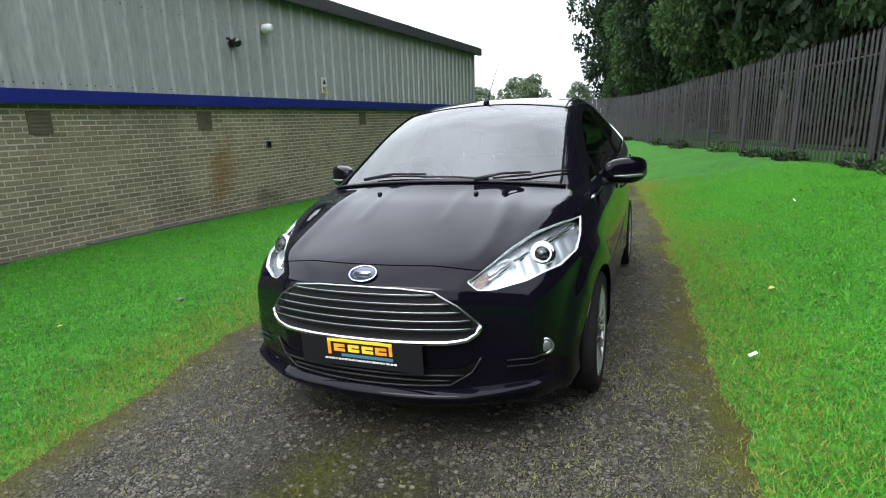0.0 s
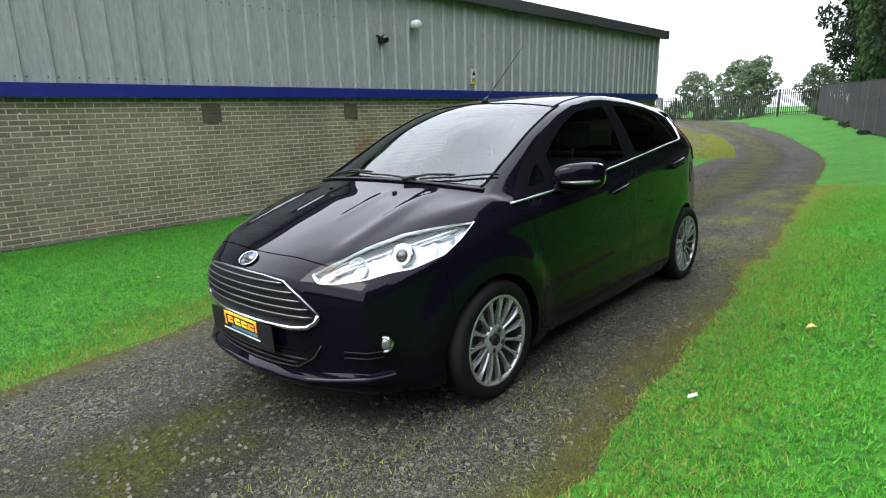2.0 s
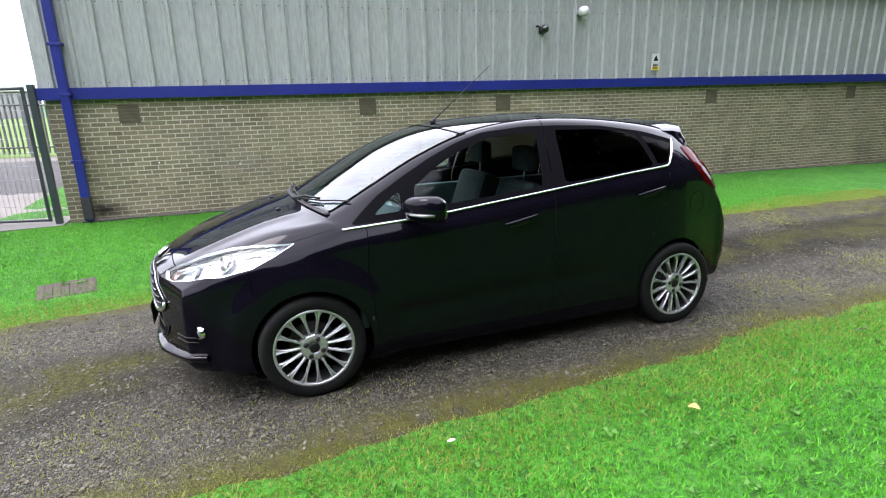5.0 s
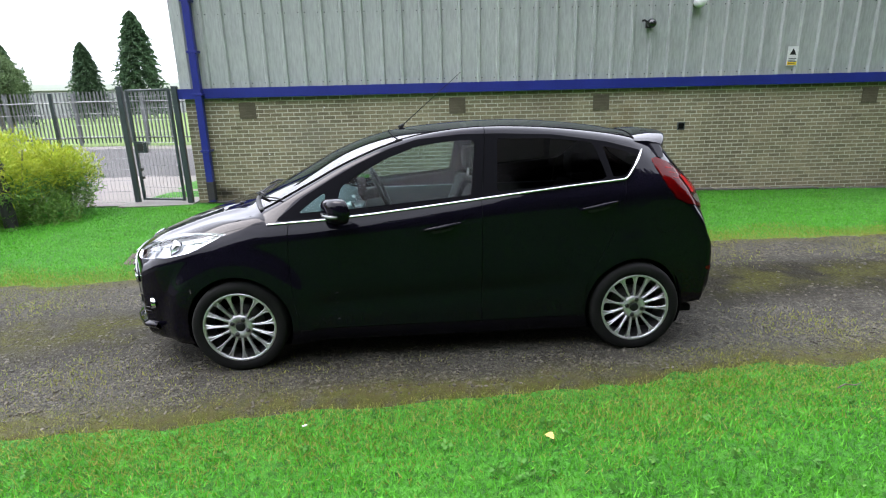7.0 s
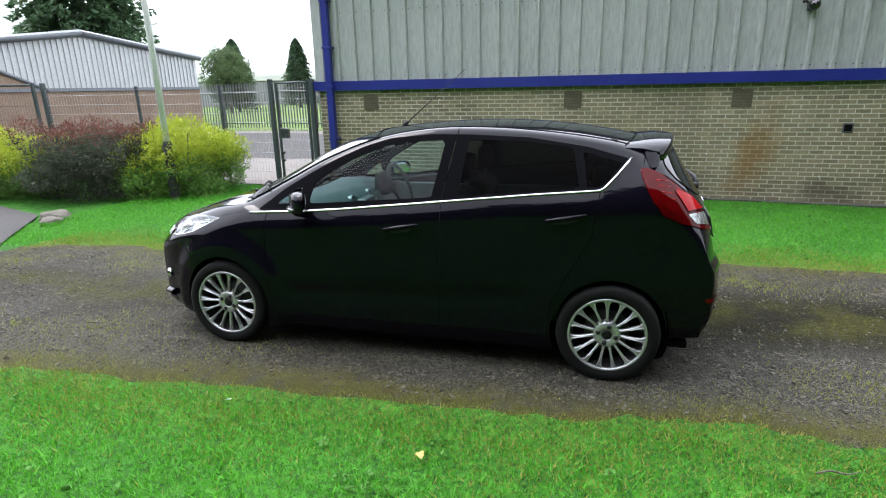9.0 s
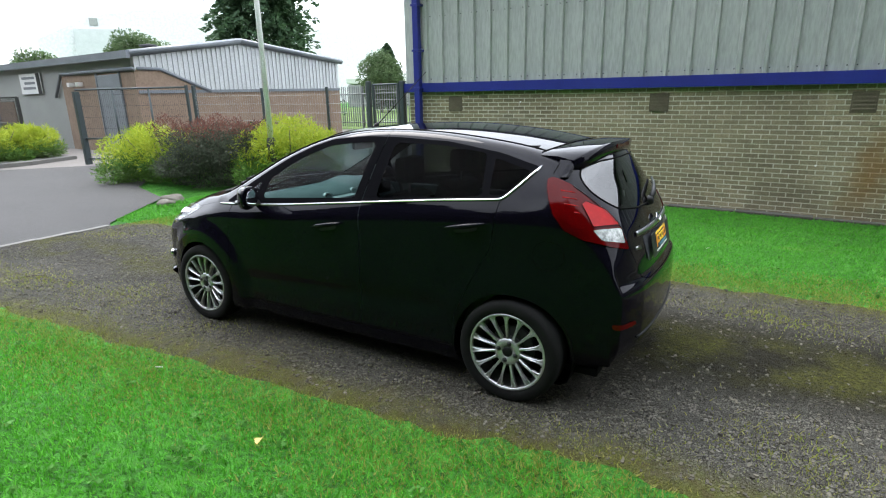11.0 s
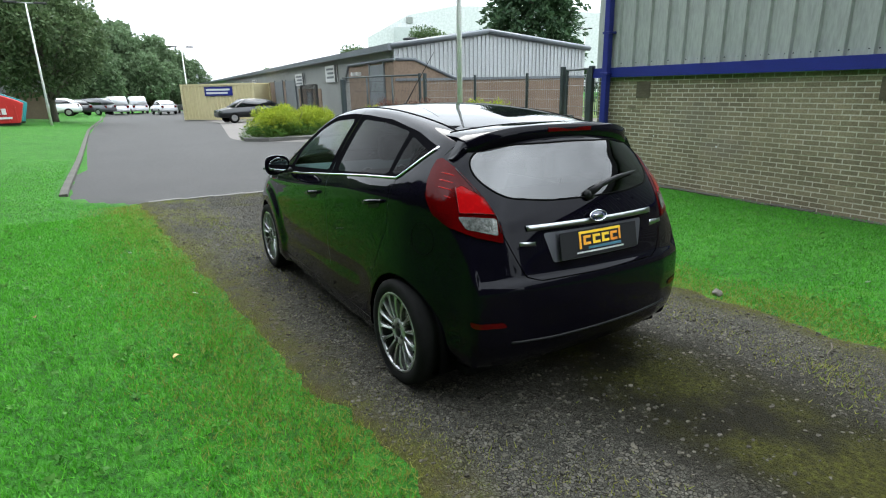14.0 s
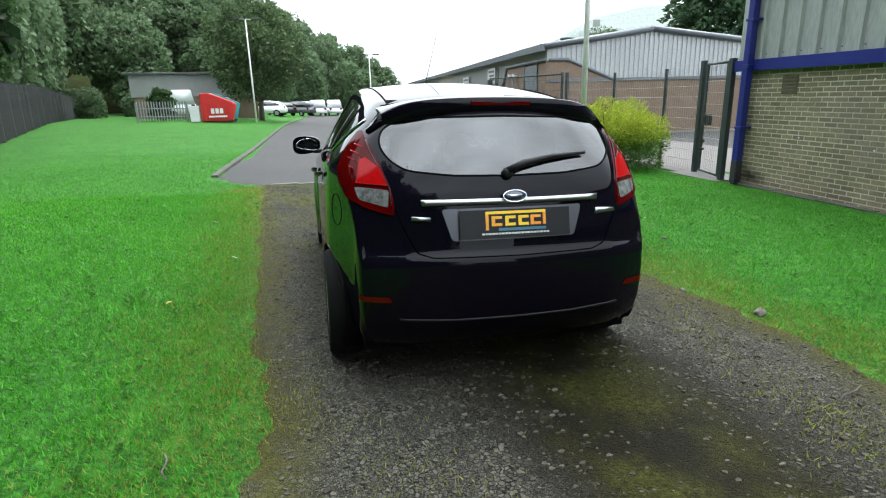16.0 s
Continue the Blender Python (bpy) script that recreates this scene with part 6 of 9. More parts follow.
up_ = [(-0.478, 0.552), (-0.40, 0.632), (-0.31, 0.684), (-0.18, 0.697), (0, 0.700), (0.18, 0.697), (0.31, 0.684), (0.40, 0.632), (0.478, 0.552)]
lo_ = [(-0.478, 0.552), (-0.462, 0.520), (-0.430, 0.499), (-0.36, 0.489), (-0.2, 0.488), (0, 0.489), (0.2, 0.488), (0.36, 0.489), (0.430, 0.499), (0.462, 0.520), (0.478, 0.552)]
part("grille_surround", strip(up_, "y-", 0.0045, 0.006, 8), M_SATIN, grille, "thin satin surround")
part("grille_chrome", strip(lo_, "y-", 0.012, 0.008, 8), M_CHROME, grille, "chrome lower grille edge")
IN = [(0.0, 0.372), (0.40, 0.380), (0.475, 0.418), (0.44, 0.360), (0.36, 0.312), (0.0, 0.303)]
INF = IN + flip(IN[1:-1])[::-1]
intake = part("lower_intake", patch(rounded(INF, 0.015), "y-", 0.004, 0.05, 0.0), M_SEAM, front)
for z in (0.352, 0.330):
    w = 0.36 if z < 0.34 else 0.41
    part("intake_bar", tube_mesh([on_shell(-w + 2 * w * k / 20, z, "y-", 0.008) for k in range(21)], 0.005, 6), M_BLACK, intake)
part("intake_trim", strip([(-0.475, 0.418), (-0.44, 0.360), (-0.36, 0.310), (-0.18, 0.303), (0, 0.301), (0.18, 0.303), (0.36, 0.310), (0.44, 0.360), (0.475, 0.418)], "y-", 0.004, 0.004, 6), M_PLATEGREY, intake, "thin dark intake trim")
lip = []
for k in range(73):
    x_ = -0.70 + 1.40 * k / 72
    p = on_shell(x_, 0.268 + 0.05 * max(0.0, abs(x_) - 0.5), "y-", 0.0)
    if p is not None:
        lip.append(p)
vs, fs = [], []
for p in lip:
    q = abs(p.x) / 0.70
    o_ = Vector((p.x * 0.05, -0.036 * (1 - q ** 6), 0.014 * q ** 3))
    vs += [p + Vector((0, 0.01, 0.030)), p + o_ * 0.75 + Vector((0, 0.004, 0.010)), p + o_ + Vector((0, 0.004, 0.002)), p + o_ + Vector((0, 0.004, -0.014)), p + Vector((0, 0.01, -0.03))]
for k in range(len(lip) - 1):
    for j in range(4):
        fs.append((5 * k + j, 5 * k + 5 + j, 5 * k + 6 + j, 5 * k + 1 + j))
part("front_lip", mesh_of("front_lip", vs, fs, True), M_PAINT, front)


def badge(host, x, z, axis, hw, hh, off=0.006):
    n = 28
    ring = [(x + hw * math.cos(2 * math.pi * k / n), z + hh * math.sin(2 * math.pi * k / n)) for k in range(n)]
    bd = part("badge", patch(ring, axis, off, 0.03, 0.003), M_BADGE, host, "blue oval badge with bright rim")
    part("badge_rim", strip(ring, axis, 0.0035, off + 0.002, 6, closed=True), M_CHROME, bd)
    part("badge_mark", patch([(x - hw * 0.62, z - hh * 0.3), (x + hw * 0.62, z - hh * 0.3), (x + hw * 0.62, z + hh * 0.3), (x - hw * 0.62, z + hh * 0.3)], axis, off + 0.004, 0.05, 0.001), M_SATIN, bd)
    return bd


badge(panel_ob[("bonnet", 0)] if False else front, 0.0, 0.735, "y-", 0.060, 0.023)


def dealer_plate(host, axis, z0, z1, hw, logo_z0, logo_z1, tilt_mat):
    """A dealer's show plate: dark panel, rounded outline mark, four block shapes, one line of small bars."""
    sg = 1 if axis == "y-" else -1

    def quad(name, x0, x1, a, b, off, mat_, lbl="", par=None):
        c_ = [Vector((x0 * sg, 0, a)), Vector((x1 * sg, 0, a)), Vector((x1 * sg, 0, b)), Vector((x0 * sg, 0, b))]
        top = on_shell(0, z1, axis)
        bot = on_shell(0, z0, axis)
        dy = -1 if axis == "y-" else 1
        vs = []
        for e in (0.0, 0.0025):
            for q in c_:
                t = (q.z - z0) / (z1 - z0)
                vs.append((q.x, bot.y + (top.y - bot.y) * t + dy * (off + e), q.z))
        return part(name, mesh_of(name, vs, [(0, 1, 2, 3), (4, 7, 6, 5), (0, 4, 5, 1), (1, 5, 6, 2), (2, 6, 7, 3), (3, 7, 4, 0)]), mat_, par, lbl)

    pl = quad("number_plate", -hw, hw, z0, z1, 0.014, tilt_mat, "dark show plate with an orange and yellow dealer mark", host)
    h = logo_z1 - logo_z0
    L = 0.147
    for a, b, c_, e, m_ in ((-L, L, logo_z1 - 0.012, logo_z1, M_YELLOW), (-L, -L + 0.014, logo_z0 + 0.01, logo_z1 - 0.012, M_ORANGE), (L - 0.014, L, logo_z0 + 0.026, logo_z1 - 0.012, M_ORANGE)):
        quad("mark_frame", a, b, c_, e, 0.0165, m_, "", pl)
    # four block shapes in place of the mark's characters
    mid_, top_ = logo_z0 + 0.026, logo_z1 - 0.022
    for xa, m_ in ((-0.118, M_ORANGE), (-0.052, M_YELLOW), (0.012, M_YELLOW), (0.072, M_ORANGE)):
        quad("mark_block", xa, xa + 0.050, top_ - 0.012, top_, 0.0165, m_, "", pl)
        quad("mark_block", xa, xa + 0.016, mid_, top_ - 0.012, 0.0165, m_, "", pl)
        quad("mark_block", xa + 0.016, xa + 0.050, mid_, mid_ + 0.012, 0.0165, m_, "", pl)
    quad("mark_bar", -0.085, L, logo_z0 + 0.004, logo_z0 + 0.016, 0.0165, M_TEALBAR, "", pl)
    zt = logo_z0 - 0.012
    x_ = -0.165
    k = 0
    while x_ < 0.165:
        w = (0.012, 0.008, 0.015, 0.010)[k % 4]
        quad("text_bar", x_, x_ + w, zt, zt + 0.0075, 0.0165, M_WHITE, "", pl)
        x_ += w + 0.0045
        k += 1
    return pl


dealer_plate(front, "y-", 0.368, 0.490, 0.275, 0.405, 0.484, M_BLACK)

# ---------------------------------------------------------------- tailgate
gate = panel_ob[("tailgate", 0)]
part("window_seal", strip(rounded(RW_FULL, 0.04), "y+", 0.005, 0.0, 6, closed=True), M_SEAM, gate)
part("chrome_strip", patch([(-0.43, 0.910), (0.43, 0.910), (0.435, 0.936), (-0.435, 0.936)], "y+", 0.007, 0.05, 0.004), M_SATIN, gate, "chrome strip above the plate")
badge(gate, 0.0, 0.940, "y+", 0.056, 0.025, 0.020)
REC = [(-0.345, 0.895), (0.345, 0.895), (0.300, 0.752), (-0.300, 0.752)]
part("plate_recess", patch(rounded(REC, 0.02), "y+", 0.002, 0.05, 0.0), M_RECESS, gate, "grey satin plate surround")
dealer_plate(gate, "y+", 0.762, 0.890, 0.268, 0.790, 0.882, M_PLATEGREY)
part("model_mark", patch([(-0.415, 0.842), (-0.535, 0.850), (-0.530, 0.866), (-0.425, 0.872)], "y+", 0.003, 0.05, 0.002), M_SATIN, gate)
part("trim_mark", patch([(0.395, 0.842), (0.48, 0.848), (0.48, 0.866), (0.395, 0.860)], "y+", 0.003, 0.05, 0.002), M_SATIN, gate)
# rear wiper
wp = [on_shell(0.02, 1.045, "y+", 0.02), on_shell(-0.06, 1.075, "y+", 0.035), on_shell(-0.20, 1.100, "y+", 0.03), on_shell(-0.40, 1.115, "y+", 0.02)]
rw = part("rear_wiper", tube_mesh(wp, [0.017, 0.013, 0.010, 0.006], 8, flat=1.3), M_BLACK, gate)
part("wiper_pivot", orient(lathe([(0.0, 0.03), (0.02, 0.028), (0.026, 0.015), (0.028, 0.0)], 16), on_shell(0.02, 1.042, "y+", 0.002), (0, 1, 0.2)), M_BLACK, rw)
# roof spoiler
NSP = 40
vs, fs = [], []
for i in range(NSP + 1):
    x_ = -0.572 + 1.144 * i / NSP
    q = abs(x_) / 0.572
    a = on_shell(x_ * 0.99, 1.385 - 0.09 * q ** 2, "z", 0.003)
    tip = Vector((x_ * (1.0 - 0.02 * q), 1.600 - 0.075 * q ** 2 - 0.050 * q ** 8, 1.384 - 0.026 * q ** 2 - 0.052 * q ** 6))
    m1 = a.lerp(tip, 0.5) + Vector((0, 0, 0.012 * (1 - q * 0.3)))
    low_ = tip + Vector((0, -0.006 + 0.012 * q ** 4, -0.050 - 0.020 * q ** 3))
    under = Vector((x_ * 0.99, 1.560 - 0.085 * q ** 2, 1.282 - 0.050 * q ** 2))
    vs += [a, m1, tip + Vector((0, -0.012, 0.004)), tip, low_, under]
for i in range(NSP):
    for j in range(5):
        fs.append((6 * i + j, 6 * i + 6 + j, 6 * i + 7 + j, 6 * i + 1 + j))
for k0 in (0, 6 * NSP):   # end plates with edges of their own
    o_ = len(vs)
    vs += [vs[k0 + j].copy() for j in range(6)]
    fs.append(tuple(o_ + j for j in (range(6) if k0 == 0 else range(5, -1, -1))))
sp_me = mesh_of("spoiler", vs, fs, True)
spo = part("spoiler", sp_me, M_PAINT, gate, "black roof-edge spoiler")
for sg in (1, -1):
    fin_o = [(1.395, 1.315), (1.425, 1.222), (1.468, 1.226), (1.474, 1.252), (1.480, 1.280), (1.462, 1.312)]
    xs_ = [on_shell(1.41 if z < 1.30 else 1.34, z, "x+").x - 0.002 for y, z in fin_o]
    fb_ = bmesh.new()
    a_ = [fb_.verts.new((x_ * sg, y, z)) for x_, (y, z) in zip(xs_, fin_o)]
    b_ = [fb_.verts.new(((x_ - 0.04) * sg, y, z)) for x_, (y, z) in zip(xs_, fin_o)]
    fb_.faces.new(a_)
    fb_.faces.new(b_[::-1])
    for i in range(len(fin_o)):
        j = (i + 1) % len(fin_o)
        fb_.faces.new((a_[j], a_[i], b_[i], b_[j]))
    bmesh.ops.recalc_face_normals(fb_, faces=fb_.faces)
    bmesh.ops.bevel(fb_, geom=fb_.edges[:], offset=0.006, segments=2, affect="EDGES")
    part("fin", fb_, M_PAINT, spo)
part("brake_light", boxbm(-0.15, 0.15, 1.560, 1.597, 1.348, 1.370, bevel=0.004), M_DARKRED, spo, "dark red high brake light")
part("roof_joint", tube_mesh([on_shell(-0.54 + 1.08 * k / 30, 1.375 - 0.09 * (abs(-0.54 + 1.08 * k / 30) / 0.565) ** 2, "z", 0.001) for k in range(31)], 0.004, 6), M_SEAM, spo)
# rear bumper step
bump_ = panel_ob[("rear_bumper", 0)]
part("diffuser_line", strip([(-0.55, 0.40), (-0.3, 0.385), (0, 0.382), (0.3, 0.385), (0.55, 0.40)], "y+", 0.006, 0.002, 6), M_BLACK, bump_)
part("fuel_flap_seam", strip([(1.435 + 0.078 * math.cos(t), 0.845 + 0.078 * math.sin(t)) for t in [2 * math.pi * k / 28 for k in range(28)]], "x+", 0.0025, 0.0, 5, closed=True), M_SEAM, panel_ob[("side_panel", 0)])

# ---------------------------------------------------------------- wipers and aerial


def wiper(points, pivot):
    w = part("wiper", tube_mesh([on_shell(a, b, "z", 0.012) for a, b in dense(points, False, 0.04)], 0.0055, 6), M_BLACK, panel_ob[("windscreen", 0)])
    arm = [on_shell(*pivot, "z", 0.02), on_shell(*((Vector(pivot) + Vector(points[len(points) // 2])) / 2), "z", 0.034), on_shell(*points[len(points) // 2], "z", 0.028)]
    part("arm", tube_mesh(arm, [0.011, 0.007, 0.006], 6), M_BLACK, w)
    return w


wiper([(0.31, -1.165), (0.48, -1.085), (0.655, -0.955)], (0.22, -1.205))
wiper([(-0.37, -1.130), (-0.05, -1.175), (0.29, -1.180)], (-0.44, -1.135))
header_ = [Vector(grid[int(6.95 * NV), k]) + Vector((0, 0, 0.001)) for k in range(SA + 2, NS + 1)]
part("windscreen_seal", tube_mesh(header_ + [Vector((-p.x, p.y, p.z)) for p in header_[-2::-1]], 0.005, 6, flat=0.7), M_SEAM, panel_ob[("windscreen", 0)])
cowl = []
for k in range(31):
    x_ = -0.66 + 1.32 * k / 30
    iv = int(4.12 * NV)
    y_ = curve_at(1, 4.1).y + (curve_at(2, 4.1).y - curve_at(1, 4.1).y) * (1 - (abs(x_) / 0.68) ** 2.2)
    p = on_shell(x_, y_, "z", 0.003)
    cowl.append(p)
part("scuttle", tube_mesh(cowl, 0.018, 8, flat=0.35), M_BLACK, panel_ob[("windscreen", 0)])
ar = part("aerial", tube_mesh([(0, -0.215, 1.432), (0, -0.20, 1.452), (0, -0.185, 1.462)], [0.022, 0.016, 0.009], 10), M_BLACK, panel_ob[("roof", 0)])
part("rod", tube_mesh([(0, -0.19, 1.458), (0, -0.02, 1.60), (0, 0.235, 1.812)], [0.0045, 0.003, 0.002], 6), M_BLACK, ar)

# ---------------------------------------------------------------- cabin
db = bmesh.new()
prof = [(-1.06, 0.70), (-1.04, 0.935), (-0.90, 0.962), (-0.72, 0.955), (-0.58, 0.915), (-0.53, 0.84), (-0.58, 0.62), (-0.66, 0.45)]
rows_ = []
for k in range(13):
    x_ = -0.70 + 1.40 * k / 12
    hood_ = 0.035 * math.exp(-((x_ + 0.36) / 0.16) ** 2)
    rows_.append([db.verts.new((x_, y_, z_ + (hood_ if 0.9 < z_ and y_ > -0.95 else 0))) for y_, z_ in prof])
for a, b in zip(rows_, rows_[1:]):
    for j in range(len(prof) - 1):
        db.faces.new((a[j], a[j + 1], b[j + 1], b[j]))
part("dashboard", db, M_TRIM, car, "grey-green moulded dashboard", smooth=True)
part("centre_console", boxbm(-0.13, 0.13, -0.60, -0.50, 0.62, 0.90, bevel=0.02), M_SATIN, car, "silver centre console")
st = part("steering_wheel", tube_mesh([(-0.36 + 0.185 * math.cos(t), -0.385 - 0.075 * math.sin(t), 0.94 + 0.168 * math.sin(t)) for t in [2 * math.pi * k / 28 for k in range(28)]], 0.015, 8, closed=True), M_BLACK, car)
part("wheel_boss", boxbm(-0.44, -0.28, -0.44, -0.40, 0.88, 0.98, bevel=0.02), M_BLACK, st)
part("column", tube_mesh([(-0.36, -0.42, 0.93), (-0.36, -0.62, 0.86)], 0.04, 10), M_BLACK, st)


def seat(x, y, wide, top):
    s = new("seat")
    s.parent = car
    s.matrix_basis = Matrix.Translation((x, y, 0))
    s["label"] = "dark cloth seat"
    part("cushion", boxbm(-wide, wide, -0.42, 0.10, 0.40, 0.58, bevel=0.05), M_SEAT, s)
    bk = boxbm(-wide, wide, -0.06, 0.10, 0.0, top - 0.52, bevel=0.06)
    bmesh.ops.rotate(bk, verts=bk.verts, cent=(0, 0, 0), matrix=Matrix.Rotation(radians(-20), 3, "X"))
    bmesh.ops.translate(bk, verts=bk.verts, vec=(0, 0.06, 0.50))
    part("backrest", bk, M_SEAT, s)
    for hx in ((0.0,) if wide < 0.4 else (-0.36, 0.36)):
        hb_ = boxbm(hx - 0.12, hx + 0.12, -0.05, 0.05, 0.0, 0.17, bevel=0.04)
        bmesh.ops.translate(hb_, verts=hb_.verts, vec=(0, 0.06 + (top - 0.5) * 0.36, top + 0.01))
        part("headrest", hb_, M_SEAT, s)
        part("headrest_post", tube_mesh([(hx, 0.05 + (top - 0.5) * 0.36, top - 0.06), (hx, 0.06 + (top - 0.5) * 0.36, top + 0.03)], 0.008, 6), M_SATIN, s)
    return s


seat(0.36, 0.05, 0.25, 1.09)
seat(-0.36, 0.05, 0.25, 1.09)
seat(0.0, 0.93, 0.60, 1.02)
part("roof_lining", boxbm(-0.50, 0.50, -0.15, 1.25, 1.362, 1.372), M_SEAT, car)
for sg in (1, -1):
    part("door_card", boxbm(0.70 * sg - 0.02, 0.70 * sg + 0.02, -0.95, 1.15, 0.30, 0.92, bevel=0.01), M_TRIM, car)
part("parcel_shelf", boxbm(-0.60, 0.60, 1.20, 1.60, 0.98, 1.0), M_SEAT, car)
mrr = part("rear_view_mirror", boxbm(-0.11, 0.11, -0.36, -0.33, 1.27, 1.33, bevel=0.012), M_BLACK, car)

for vx in (-0.60, -0.16, 0.16, 0.60):
    av = part("air_vent", orient(lathe([(0.030, 0.0), (0.042, 0.012), (0.048, 0.0), (0.048, -0.03)], 20), (vx, -0.575, 0.895), (0, 0.9, 0.35)), M_SATIN, car, "round dashboard air vent")
    part("vent_core", orient(lathe([(0.0, 0.002), (0.030, 0.0)], 16), (vx, -0.575, 0.895), (0, 0.9, 0.35)), M_BLACK, av)
part("instrument_hood", orient(lathe([(0.0, 0.0), (0.11, 0.0), (0.125, 0.05), (0.13, 0.0)], 24, arc=math.pi), (-0.36, -0.56, 0.92), (0, 1, 0.1)), M_BLACK, car)

# ---------------------------------------------------------------- fences


def fence_x(y):
    return 6.1 - 0.24 * y - 0.05 * min(y + 6, 0)


def pale_mesh(h, w=0.066):
    """A W-section steel pale with a three-pointed top."""
    xs = [-w / 2, -w / 6, 0, w / 6, w / 2]
    ds = [0.012, -0.004, 0.010, -0.004, 0.012]
    tops = [h - 0.03, h - 0.075, h, h - 0.075, h - 0.03]
    vs = []
    for x, d, t in zip(xs, ds, tops):
        vs += [(d, x, 0), (d, x, t), (d - 0.006, x, 0), (d - 0.006, x, t)]
    fs = []
    for i in range(4):
        a, b = 4 * i, 4 * i + 4
        fs += [(a, b, b + 1, a + 1), (a + 2, a + 3, b + 3, b + 2), (a + 1, b + 1, b + 3, a + 3)]
    fs += [(0, 1, 3, 2), (16, 18, 19, 17)]
    me = mesh_of("pale", vs, fs)
    return me


def palisade(label, p0, p1, h, mat, singles, base_fn, pitch=0.152, bay=2.75, lean=0.0):
    """A steel palisade fence from p0 to p1: posts, two rails a bay, pales."""
    f = thing("fence", Matrix(), label, "fence")
    a, b = Vector((*p0, 0)), Vector((*p1, 0))
    d = (b - a).normalized()
    turn = math.degrees(math.atan2(d.y, d.x)) - 90
    L = (b - a).length
    pm = pale_mesh(h)
    pm.materials.append(mat)
    post = boxbm(-0.05, 0.05, -0.045, 0.045, -0.3, h - 0.05, bevel=0.006)
    pme = bpy.data.meshes.new("post")
    post.to_mesh(pme)
    post.free()
    pme.materials.append(mat)
    n = int(L / bay)
    rest_v, rest_f, made = [], [], 0
    side = Vector((-d.y, d.x, 0))
    for i in range(n + 1):
        q = a + d * bay * i
        ob = part("post", pme, None, f)
        ob.matrix_world = Matrix.Translation((q.x, q.y, base_fn(q.x, q.y))) @ pose(0, 0, 0, random.uniform(-0.5, 0.5), random.uniform(-0.5, 0.5), turn)
        if i < n:
            e = a + d * bay * (i + 1)
            za, zb = base_fn(q.x, q.y), base_fn(e.x, e.y)
            for hz in (0.28, h - 0.38):
                part("rail", tube_mesh([(q.x, q.y, za + hz), (e.x, e.y, zb + hz)], 0.03, 4), mat, f)
            m = int(bay / pitch)
            for k in range(m):
                t = (k + 0.5) / m
                p = q.lerp(e, t) + side * 0.045
                z = za + (zb - za) * t + random.uniform(-0.012, 0.012) + 0.05
                M = Matrix.Translation((p.x, p.y, z)) @ pose(0, 0, 0, random.uniform(-0.5, 0.5), random.uniform(-0.4, 0.4), turn)
                if singles[0] <= p.y <= singles[1] and made < 290:
                    ob = part("pale", pm, None, f)
                    ob.matrix_world = M
                    made += 1
                else:
                    o_ = len(rest_v)
                    rest_v += [M @ v.co for v in pm.vertices]
                    rest_f += [tuple(j + o_ for j in g.vertices) for g in pm.polygons]
    if rest_v:
        r_ = part("pale_run", mesh_of("pale_run", rest_v, rest_f), mat, f)
        r_["kind"] = "stuff"
    return f


palisade("tall weathered grey steel palisade fence along the lawn", (fence_x(-6), -6), (fence_x(52), 52), 2.22, M_STEELGREY, (3.0, 46.0), lambda x, y: ground_z(x, y))
palisade("dark weathered steel palisade fence below the wooded bank", (fence_x(-66), -66), (fence_x(-6), -6), 2.05, M_STEELGREY, (-34.0, -8.0), lambda x, y: ground_z(x, y))
palisade("grey steel palisade fence across the end of the track", (fence_x(52), 52), (-46, 47), 2.2, M_STEELGREY, (0, 0), lambda x, y: ground_z(x, y))
palisade("tall galvanised palisade panel behind the building", (-7.75, 22.6), (-9.75, 25.2), 2.35, M_GALVDARK, (0, 100), lambda x, y: ground_z(x, y))
palisade("galvanised palisade fence round the yard lawn", (-21, -30), (-19.5, 3), 2.1, M_GALVDARK, (-24, -4), lambda x, y: ground_z(x, y) + 0.05)
palisade("low pale steel palisade fence beside the skip", (7.45, -31.3), (10.35, -31.5), 1.12, M_GALV, (-40, 0), lambda x, y: ground_z(x, y))


def mesh_panel(p, q, z0, z1, step_v=0.075, step_h=0.20, r=0.0025):
    """Welded wire mesh between two points."""
    p, q = Vector(p), Vector(q)
    L = (q - p).length
    bm = bmesh.new()

    def wire(a, b, r_):
        d = (b - a)
        m = Matrix.Translation((a + b) / 2) @ d.to_track_quat("Z", "Y").to_matrix().to_4x4()
        bmesh.ops.create_cone(bm, segments=4, radius1=r_, radius2=r_, depth=d.length, matrix=m)

    k = 0.0
    while k < L:
        c_ = p.lerp(q, k / L)
        wire(Vector((c_.x, c_.y, z0)), Vector((c_.x, c_.y, z1)), r)
        k += step_v
    z = z0
    while z <= z1:
        wire(Vector((p.x, p.y, z)), Vector((q.x, q.y, z)), r * 1.3)
        z += step_h
    return bm


def post_at(par, x, y, h, w=0.04, mat=M_GREENSTEEL, name="post"):
    z = ground_z(x, y)
    return part(name, boxbm(x - w, x + w, y - w, y + w, z - 0.3, z + h, bevel=0.008), mat, par)


yard = thing("mesh_fence", Matrix(), "dark green wire mesh fence between slim steel posts", "fence")
FP = [(-6.40, -5.12), (-6.48, -6.35), (-6.52, -8.45), (-6.45, -10.9)]
for i, (x, y) in enumerate(FP):
    post_at(yard, x, y, 2.08 if i in (0, 3) else 2.0, 0.042 if i in (0, 3) else 0.026, M_GREENSTEEL)
